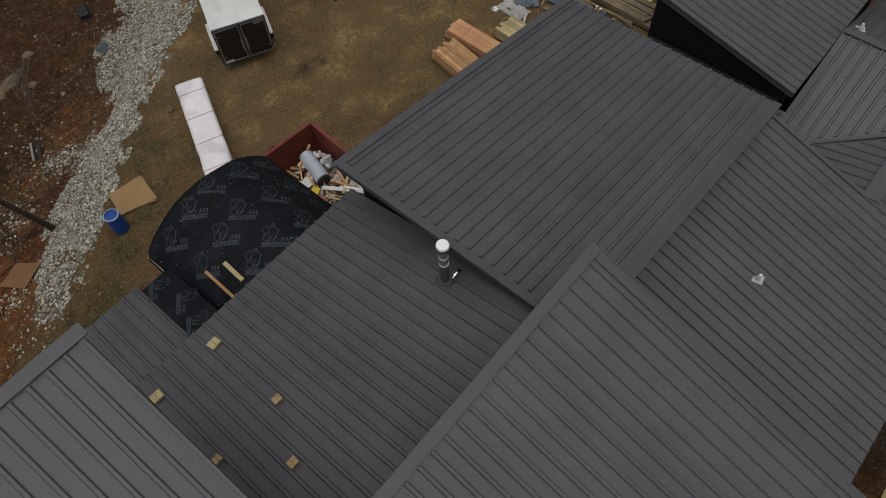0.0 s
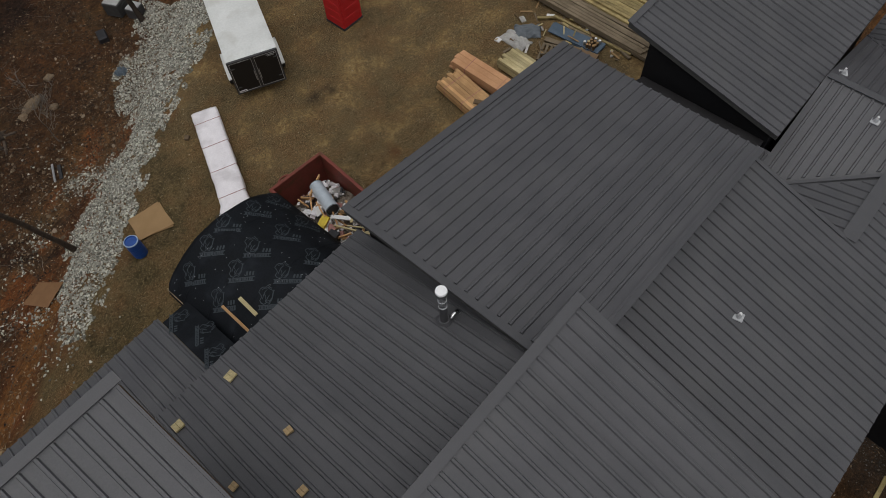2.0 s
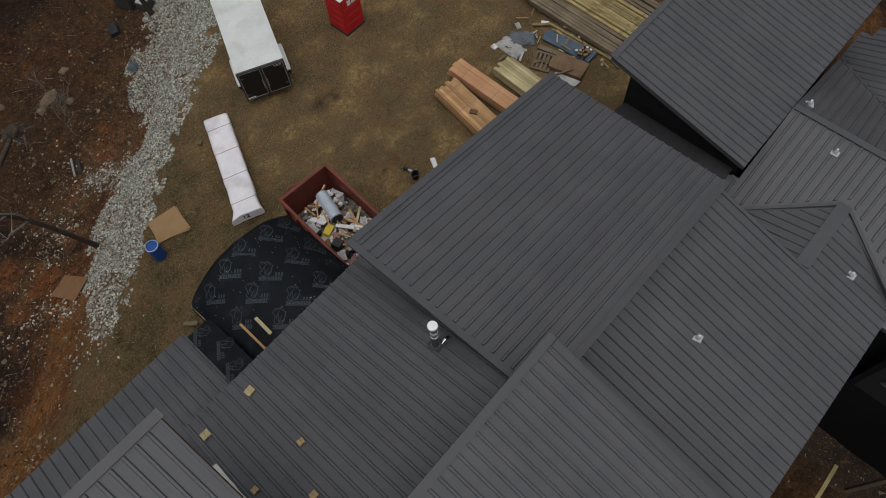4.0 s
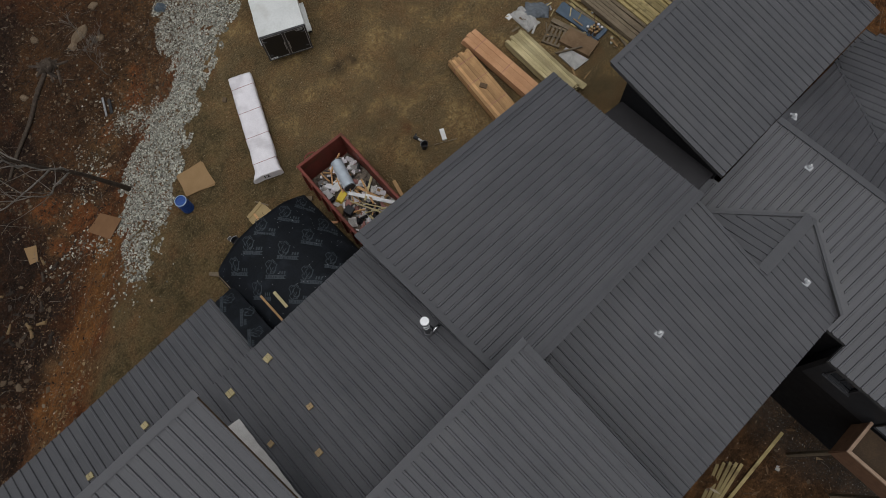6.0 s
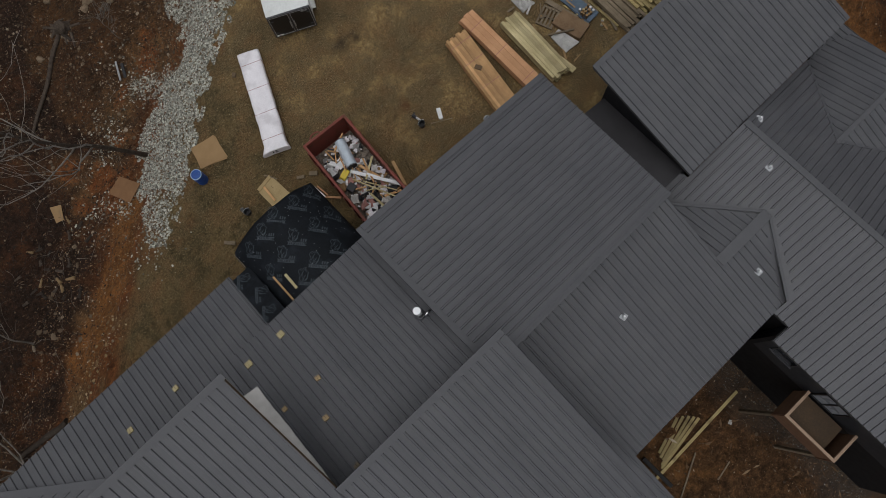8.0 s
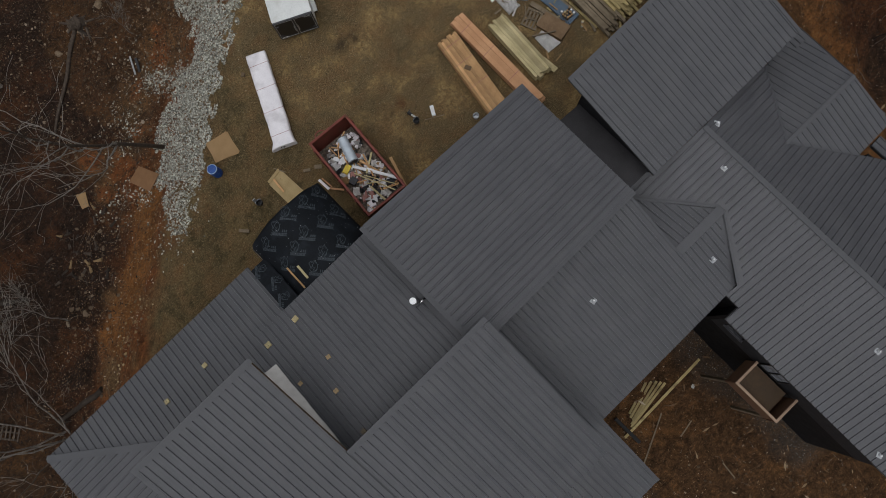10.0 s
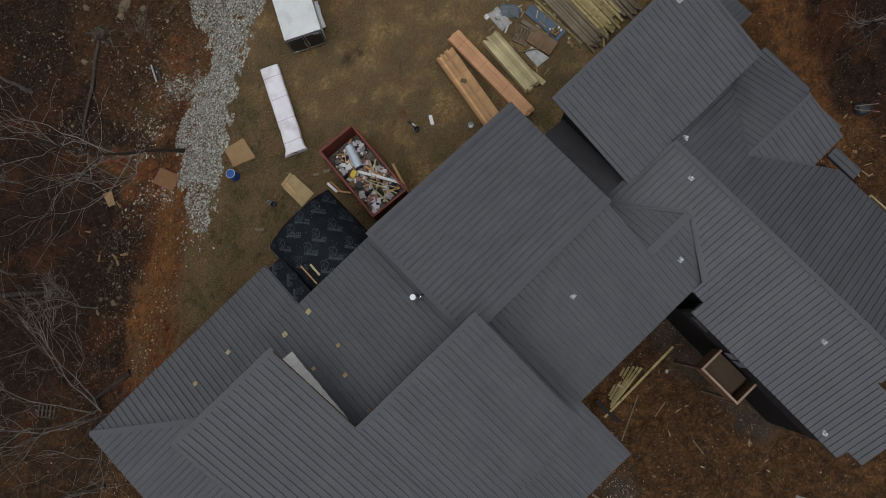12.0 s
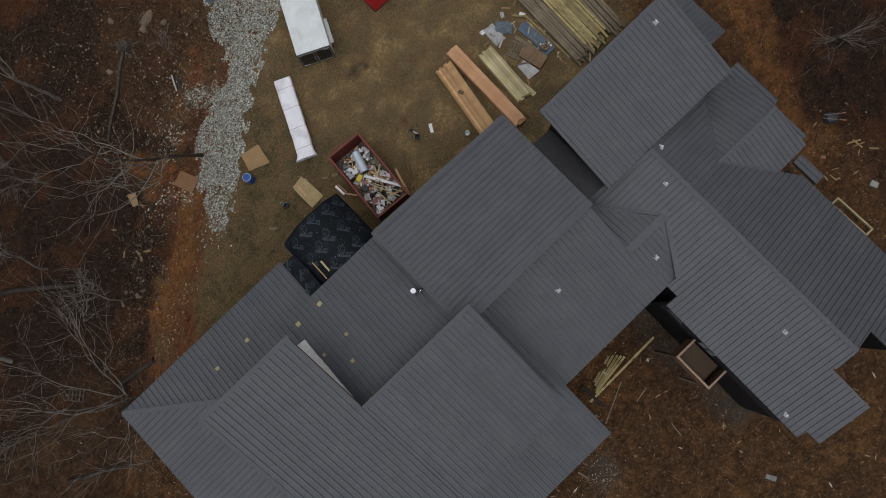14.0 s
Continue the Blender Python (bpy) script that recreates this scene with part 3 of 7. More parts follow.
MAIN = (9.14 - 0.36 * 2.354, 0, 0.36)
DORM = (7.73 + 0.165 * 5.36, -0.165, 0)
MID = (4.05 + 0.335 * 4.18, 0, 0.335)
GARAGE = (6.78 - 0.24 * 6.92, 0, 0.24)
EASTL = (5.68 - 0.417 * 18.65, 0.417, 0)
EASTR = (5.68 + 0.417 * 18.65, -0.417, 0)
UPPER = (6.5 + 0.2 * 7.66, 0, -0.2)
LOWER = (5.37 + 0.2 * 10.95, 0, -0.2)
HIP = (5.37 + 0.145 * 10.8, 0.145, 0)
TERR = (4.05 + 0.335 * 4.18 + 0.16, 0, 0.335)
SADDLE = (5.0 - 0.25 * 1.33, 0, -0.25)
LINK = (5.47 + 0.42 * 14.65, -0.42, 0)
BAYN = (4.68 - 0.35 * 1.36, 0, -0.35)
BAYS = (4.68 + 0.35 * 1.36, 0, 0.35)

roof([(-5.75, -4.6), (-0.52, -4.6), (-0.52, 6.92), (-5.75, 6.92)], MAIN, 0, -0.85)
roof([(-0.516, -4.6), (6.25, -4.6), (6.25, 2.35), (-0.516, 2.35)], MAIN, 0, 6.02)
roof([(5.3, 1.72), (14.4, 1.72), (14.4, 8.2), (5.3, 8.2)], DORM, 1, 7.01, 0.2, 0.0)
roof([(6.0, -4.18), (15.2, -4.18), (16.8, -1.35), (14.22, -1.33), (14.22, 1.9), (6.0, 1.9)], MID, 0, 7.77, lambda u: 0.3 if u > 15.2 else 0.0, 0.05)
roof([(14.224, -1.33), (16.8, -1.35), (14.6, 1.74), (14.224, 1.74)], SADDLE, 0, 14.55, 0.1, 0.1)
roof([(15.74, 1.68), (24.68, 1.68), (24.68, 6.92), (15.74, 6.92)], GARAGE, 0, 15.95)
roof([(18.65, -12.65), (18.65, 1.66), (16.0, 1.66), (16.0, 2.4), (14.2, 2.4), (14.2, 1.9), (14.6, 1.74), (16.8, -1.35), (15.2, -4.18), (14.6, -4.18), (14.6, -4.92), (13.9, -4.92), (13.86, -14.42), (14.38, -14.45), (14.4, -15.33), (17.25, -15.25), (17.3, -12.7)], EASTL, 1, 0.51, lambda u: 0.32 if u > -4.15 else 0.0, 0.1)
roof([(18.65, 1.66), (18.65, -12.65), (20.06, -12.7), (20.06, -14.6), (24.3, -14.6), (24.3, -5.16), (23.4, -4.05), (21.1, -1.36), (23.6, 1.62), (23.6, 1.66)], EASTR, 1, 0.51, 0.1, 0.0)
roof([(21.1, -1.36), (25.36, -1.36), (25.68, 1.2), (25.1, 1.24), (24.9, 1.62), (23.6, 1.62)], BAYN, 0, 21.3, 0.14, 0.05)
roof([(21.1, -1.364), (23.4, -4.05), (25.45, -4.02), (25.34, -1.364)], BAYS, 0, 21.3, 0.0, 0.14)
roof([(-1.4, 2.3), (5.6, 2.3), (5.6, 6.95), (5.6, 8.3), (-0.9, 8.3), (-0.9, 6.95), (-1.4, 6.95)], UPPER, 0, 0.13, 0.1, 0.0)
roof([(0.69, 6.4), (0.69, 10.95), (-10.8, 10.95), (-5.7, 7.25), (-5.7, 6.4)], LOWER, 0, -0.02, 0.1, 0.0)
roof([(-10.8, 10.945), (-10.8, -7.0), (-5.7, -7.0), (-5.7, 7.245)], HIP, 1, 0.1, 0.0, 0.1)
roof([(-5.0, -7.85), (7.02, -7.85), (7.02, 1.65), (-5.0, 1.65)], TERR, 0, 6.85, 0.0, 0.05)
_bm = bmesh.new()
prism(_bm, [Vector((x, y, LINK[0] + LINK[1] * x)) for x, y in ((14.3, 1.98), (15.94, 1.98), (15.94, 6.12), (14.3, 6.12))], [Vector((x, y, LINK[0] + LINK[1] * x - 0.16)) for x, y in ((14.3, 1.98), (15.94, 1.98), (15.94, 6.12), (14.3, 6.12))])
hpart("link_roof", _bm, LINKDARK, "narrow link roof with a smooth dark surface")
roof([(24.7, 3.5), (28.0, 3.5), (28.0, 7.6), (24.7, 7.6)], (2.9 + 0.3 * 24.7, -0.3, 0), 1, 3.7)
roof([(24.6, -3.92), (26.63, -3.92), (26.63, -1.5), (27.05, -1.4), (27.05, 1.75), (24.6, 1.75)], (2.2 + 0.1 * 26.6, -0.1, 0), 0, 24.9, 0, 0)
roof([(24.95, -6.18), (25.64, -6.18), (25.64, -4.45), (24.95, -4.45)], (2.2 + 0.1 * 25.6, -0.1, 0), 0, 25.0, 0, 0)

# edge trims, ridge and hip caps
flash(on(MAIN, -5.85, 6.90), on(MAIN, -0.42, 6.90), 0.22, 0.03, 0.05, plane=MAIN)
flash(on(MAIN, -0.52, 2.33), on(MAIN, 6.33, 2.33), 0.22, 0.03, 0.05, plane=MAIN)
flash(on(MAIN, -0.56, 6.80), on(MAIN, -0.56, 2.45), 0.1, 0.03, 0.02, plane=MAIN)
flash(on(MAIN, 6.23, 2.20), on(MAIN, 6.23, -4.6), 0.2, 0.03, 0.02, plane=MAIN)
flash(on(MAIN, -5.75, 6.80), on(MAIN, -5.75, -4.6), 0.2, 0.03, 0.02, plane=MAIN)
flash(on(DORM, 5.36, 8.24), on(DORM, 5.36, 1.68), 0.2, 0.03, 0.03, plane=DORM)
flash(on(DORM, 5.47, 8.15), on(DORM, 14.4, 8.15), 0.22, 0.03, 0.02, plane=DORM)
flash(on(DORM, 5.47, 1.77), on(DORM, 14.4, 1.77), 0.22, 0.03, 0.02, plane=DORM)
flash(on(GARAGE, 15.7, 6.88), on(GARAGE, 24.74, 6.88), 0.2, 0.03, 0.05, plane=GARAGE)
flash(on(GARAGE, 15.79, 6.78), on(GARAGE, 15.79, 1.68), 0.16, 0.03, 0.02, plane=GARAGE)
flash(on(GARAGE, 24.63, 6.78), on(GARAGE, 24.63, 1.68), 0.16, 0.03, 0.02, plane=GARAGE)
flash((18.65, 1.62, 5.68), (18.65, -12.68, 5.68), 0.24, 0.03, 0.012, "ridge_cap")
flash((14.24, -1.34, 5.0), (16.9, -1.34, 5.0), 0.42, 0.02, 0.02, "ridge_cap")
flash((21.0, -1.36, 4.68), (25.34, -1.36, 4.68), 0.16, 0.02, 0.03, "ridge_cap")
flash((-10.72, 10.88, 5.39), (-5.6, 7.17, 6.13), 0.3, 0.03, 0.05, "hip_cap")
flash((14.6, 1.74, 4.24), (16.9, -1.28, 5.0), 0.10, 0.03, 0.03, "valley_trim")
flash((15.2, -4.18, 4.25), (16.9, -1.4, 5.0), 0.10, 0.03, 0.03, "valley_trim")
flash((21.1, -1.36, 4.68), (23.6, 1.62, 3.63), 0.14, 0.015, 0.02, "valley_trim")
flash((21.1, -1.36, 4.68), (23.4, -4.05, 3.74), 0.14, 0.015, 0.02, "valley_trim")
flash(on(MID, 14.18, -1.2), on(MID, 14.18, 1.7), 0.12, 0.03, 0.03, plane=MID)
flash(on(TERR, 6.97, -7.85), on(TERR, 6.97, 1.6), 0.12, 0.03, 0.02, plane=TERR)
flash(on(EASTL, 17.4, -12.7), on(EASTL, 18.65, -12.62), 0.14, 0.03, 0.02, plane=EASTL)


def wall(p, q, base, plane, mat=None, thick=0.2, holes=(), under=0.17, label="", plane2=None):
    """An upright wall from plan point p to q; base: a height or a plane; it ends under the roof plane. holes: (along0, along1, z0, z1)."""
    p, q = Vector((*p, 0)), Vector((*q, 0))
    d = (q - p)
    ln = d.length
    d.normalize()
    s = Vector((-d.y, d.x, 0)) * (thick / 2)
    cuts = sorted({0.0, ln, *(h[0] for h in holes), *(h[1] for h in holes)})
    made = []

    def z_top(v):
        return plane[0] + plane[1] * v.x + plane[2] * v.y - under

    def z_bot(v):
        return base if not isinstance(base, tuple) else base[0] + base[1] * v.x + base[2] * v.y - 0.1

    for c0, c1 in zip(cuts, cuts[1:]):
        a, b = p + d * c0, p + d * c1
        bands = [(None, None)]
        for h in holes:
            if h[0] <= c0 + 1e-6 and h[1] >= c1 - 1e-6:
                bands = [(None, h[2]), (h[3], None)]
        for lo, hi in bands:
            bot = [Vector((v.x, v.y, z_bot(v) if lo is None else lo)) for v in (a - s, b - s, b + s, a + s)]
            top = [Vector((v.x, v.y, z_top(v) if hi is None else hi)) for v in (a - s, b - s, b + s, a + s)]
            bm = bmesh.new()
            prism(bm, top, bot)
            made.append(hpart("wall", bm, mat or SIDING, label))
    return made[0]


wall((-1.42, 2.3), (-1.42, 6.88), UPPER, MAIN, WRAPWHITE, 0.16, label="white housewrapped gable wall not yet clad")
wall((-5.6, 6.62), (-1.52, 6.62), LOWER, MAIN)
wall((-5.6, 6.5), (-5.6, -4.4), HIP, MAIN)
wall((-0.5, 2.12), (6.1, 2.12), UPPER, MAIN)
wall((6.1, 2.0), (6.1, -4.35), TERR, MAIN)
wall((-5.5, -4.25), (6.0, -4.25), TERR, MAIN)
wall((5.75, 1.9), (5.75, 7.9), UPPER, DORM)
wall((5.75, 7.85), (14.0, 7.85), -0.3, DORM)
wall((6.2, 1.98), (14.2, 1.98), MID, DORM)
wall((14.1, 2.1), (14.1, 7.75), -0.3, DORM)
wall((16.05, 1.9), (16.05, 6.2), -0.8, GARAGE, label="black vertical board wall")
wall((16.15, 6.15), (24.4, 6.15), -0.8, GARAGE)
wall((24.4, 1.9), (24.4, 6.05), -2.0, GARAGE)
wall((16.15, 2.0), (24.3, 2.0), 2.0, GARAGE)
wall((7.3, -3.72), (14.2, -3.72), -4.0, MID)
wall((7.2, -3.62), (7.2, 1.7), -4.0, MID)
wall((14.8, -3.85), (14.8, -4.9), -4.6, EASTL)
wall((14.9, -5.0), (14.15, -5.0), -4.6, EASTL)
wall((14.25, -5.1), (14.25, -14.0), 1.03, EASTL, WINGSIDE, holes=((0.35, 1.37, 2.2, 3.05),), label="charcoal board wall with one small window")
wall((14.3, -5.1), (14.3, -14.0), -4.6, (1.2, 0, 0), label="black lower foundation wall")
wall((14.35, -14.0), (17.0, -14.0), -4.6, EASTL)
wall((17.0, -14.1), (17.0, -12.3), -4.6, EASTL)
wall((17.1, -12.3), (18.65, -12.3), -4.6, EASTL)
wall((18.65, -12.3), (20.2, -12.3), -4.6, EASTR)
wall((20.3, -12.3), (20.3, -14.2), -4.6, EASTR)
wall((20.4, -14.2), (24.0, -14.2), -4.6, EASTR)
wall((23.9, -14.1), (23.9, -4.4), -4.6, EASTR)
wall((23.0, -3.7), (24.8, -3.7), -4.0, BAYS)
wall((24.9, -3.6), (24.9, -1.4), -4.0, BAYS)
wall((24.9, -1.4), (24.9, 1.3), -4.0, BAYN)
wall((-10.3, 10.5), (0.4, 10.5), -4.0, LOWER)
wall((-10.3, 10.4), (-10.3, -6.5), -5.0, HIP)
wall((0.5, 8.5), (0.5, 10.4), -1.0, LOWER)
wall((-4.6, -6.3), (6.7, -6.3), -4.2, TERR)
wall((6.65, -6.2), (6.65, -3.8), -4.2, TERR)
wall((15.85, 5.95), (14.3, 5.95), -0.5, LINK)

_bm = bmesh.new()
beam(_bm, on(MAIN, -0.512, 6.85, -0.18), on(MAIN, -0.512, 2.45, -0.18), 0.014, 0.17)
hpart("fascia", _bm, BROWNPLY, "bare brown wood fascia board")

# sloped white apron added over the unfinished gable wall's foot, to catch more light
_bm = bmesh.new()
_foot, _top = [], []
for _i in range(25):
    _y = 2.42 + (6.86 - 2.42) * _i / 24
    _w = 0.02 * noise.noise(Vector((_y * 2.3, 0, 1)))
    _foot.append(Vector((-0.862 + 2.0 * _w, _y, UPPER[0] + UPPER[2] * _y + 0.062)))
    _top.append(Vector((-1.36, _y, UPPER[0] + UPPER[2] * _y + 0.36 + _w)))
for _i in range(24):
    _bm.faces.new([_bm.verts.new(p) for p in (_foot[_i], _foot[_i + 1], _top[_i + 1], _top[_i])])
bmesh.ops.remove_doubles(_bm, verts=_bm.verts, dist=1e-4)
_r = bmesh.ops.extrude_face_region(_bm, geom=_bm.faces[:])
for _v in _r["geom"]:
    if isinstance(_v, bmesh.types.BMVert):
        _v.co.z -= 0.02
bmesh.ops.recalc_face_normals(_bm, faces=_bm.faces)
hpart("housewrap_apron", _bm, WRAPCREAM, "sloped white apron added at the foot of the wall to catch light")

# ---- fixtures on the house ----


def vent(x, y, plane, turn=0):
    th = empty("roof_vent", *on(plane, x, y, 0.02), turn, "small galvanised plumbing vent boot on ribbed roof", "roof vent", "roof vents")
    bm = bmesh.new()
    box(bm, 0, 0, 0.015, 0.25, 0.25, 0.03, None, 0.008)
    part("flange", bm, VENTGREY, th)
    bm = bmesh.new()
    cyl(bm, 0.08, 0.05, 0.09, Matrix.Translation((0, 0, 0.07)), 12)
    part("boot", bm, VENTGREY, th)
    bm = bmesh.new()
    cyl(bm, 0.035, 0.035, 0.12, Matrix.Translation((0, 0, 0.15)), 10)
    part("pipe", bm, WHITEPL, th)
    bm = bmesh.new()
    box(bm, 0.12, 0.05, 0.012, 0.05, 0.04, 0.02, pose(0, 0, 0, 0, 0, 25), 0.006)
    part("clip", bm, VENTGREY, th)
    return th


for _x, _y, _p, _t in ((10.15, -0.26, MID, 10), (15.14, -2.64, MID, 0), (18.04, -0.17, EASTL, 0), (19.22, 1.35, EASTR, 30), (17.0, -9.8, EASTL, 0), (14.26, -13.17, EASTL, 20), (23.26, 6.14, GARAGE, 0)):
    vent(_x, _y, _p, _t)


def flue():
    z0 = UPPER[0] + UPPER[2] * 4.67
    th = empty("flue_pipe", 4.86, 4.67, z0 + 0.02, 0, "polished steel flue pipe with white round cap", "flue pipe")
    bm = bmesh.new()
    cyl(bm, 0.09, 0.09, 0.62, Matrix.Translation((0, 0, 1.05)), 20)
    part("pipe", bm, CHROME, th)
    bm = bmesh.new()
    cyl(bm, 0.094, 0.094, 0.74, Matrix.Translation((0, 0, 0.37)), 20)
    part("lower_pipe", bm, TRIM, th, "dark lower pipe")
    for k, z in enumerate((0.78, 1.05, 1.34)):
        bm = bmesh.new()
        cyl(bm, 0.1, 0.1, 0.03, Matrix.Translation((0, 0, z)), 20)
        part("band", bm, GREYMETAL, th)
    bm = bmesh.new()
    cyl(bm, 0.138, 0.138, 0.06, Matrix.Translation((0, 0, 1.43)), 24)
    part("cap_ring", bm, DARKMETAL, th)
    bm = bmesh.new()
    cyl(bm, 0.134, 0.124, 0.05, Matrix.Translation((0, 0, 1.485)), 24)
    part("cap", bm, CAPWHITE, th, "bright white cap disc")
    bm = bmesh.new()
    cyl(bm, 0.2, 0.13, 0.1, Matrix.Translation((0, 0, 0.06)), 20)
    part("storm_collar", bm, TRIM, th)
    th2 = empty("flue_elbow", 5.18, 4.55, z0 + 0.05, 0, "steel elbow pipe lying beside the flue", "pipe elbow")
    bm = bmesh.new()
    prev = None
    for i in range(9):
        a = math.pi * 0.75 * i / 8
        ring = []
        for j in range(12):
            b = 2 * math.pi * j / 12
            r = 0.14 + 0.05 * math.cos(b)
            ring.append(bm.verts.new((r * math.cos(a) - 0.1, 0.05 * math.sin(b), r * math.sin(a) + 0.02)))
        if prev:
            for j in range(12):
                bm.faces.new((prev[j], prev[(j + 1) % 12], ring[(j + 1) % 12], ring[j]))
        prev = ring
    part("bend", bm, CHROME, th2)


flue()


def cleat(x, y, plane, turn, mat, size):
    th = empty("wood_block", *on(plane, x, y, 0.055), turn, "small grey weathered block fixed to the roof as a foothold" if mat is OLDWOOD else "small pine block screwed to the roof as a foothold", "wood block", "roof cleats")
    for d in (-0.066, 0.066):
        bm = bmesh.new()
        box(bm, d * 0.93 * size, 0, 0.03, 0.118 * size, 0.225 * size, 0.06, None, 0.006)
        ob = part("board", bm, mat, th)
    th.rotation_euler.x = math.atan(plane[2])


# The block nearest the wall is coloured grey for the shade there.
for _x, _y, _p, _t, _s in ((0.887, 7.658, UPPER, 6, 1.0), (-0.604, 7.659, UPPER, 0, 1.0), (0.896, 5.562, UPPER, -8, 0.74), (-0.60, 5.573, UPPER, 4, 0.7), (0.265, 4.365, UPPER, 0, 0.8), (-3.245, 9.04, LOWER, 5, 0.85), (-5.356, 9.036, LOWER, -4, 0.85), (0.07, 2.5, UPPER, 10, 0.8)):
    cleat(_x, _y, _p, _t, OLDWOOD if _y < 3 else PLYWOOD if _y < 7 else PALEPINE, _s)


# window in the east wing's wall
def wing_window():
    w = empty("window_1", 14.25, -5.96, 2.625, 0, "small dark window with a pale frame in the charcoal wall", "window", "", "structure")
    for dy, dz, sy, sz in ((0, 0.395, 1.02, 0.06), (0, -0.395, 1.02, 0.06), (0.48, 0, 0.06, 0.73), (-0.48, 0, 0.06, 0.73)):
        bm = bmesh.new()
        box(bm, -0.08, dy, dz, 0.12, sy, sz, None, 0.006)
        part("frame", bm, GREYFRAME, w)
    bm = bmesh.new()
    box(bm, 0, 0, 0, 0.012, 0.9, 0.73)
    part("pane", bm, GLASSM, w)
    bm = bmesh.new()
    box(bm, -0.02, 0, 0, 0.03, 0.03, 0.72)
    part("mullion", bm, GREYFRAME, w)
    bm = bmesh.new()
    box(bm, -0.15, 0, -0.45, 0.12, 1.1, 0.04, None, 0.005)
    part("sill", bm, GREYFRAME, w)


wing_window()


def door_window():
    w = empty("window_2", 14.15, -8.5, 1.45, 0, "wide window with pale grey panes and black frame above the chase", "window", "", "structure")
    for dy, dz, sy, sz in ((0, 1.42, 1.2, 0.06), (0, 0.03, 1.2, 0.06), (0.57, 0.72, 0.06, 1.33), (-0.57, 0.72, 0.06, 1.33), (0.0, 0.72, 0.05, 1.33)):
        bm = bmesh.new()
        box(bm, -0.02, dy, dz, 0.1, sy, sz, None, 0.006)
        part("frame", bm, BLACKGLOSS, w)
    for dy in (-0.28, 0.28):
        bm = bmesh.new()
        box(bm, -0.012, dy, 0.72, 0.012, 0.5, 1.3)
        part("pane", bm, PALEPANE, w)


door_window()

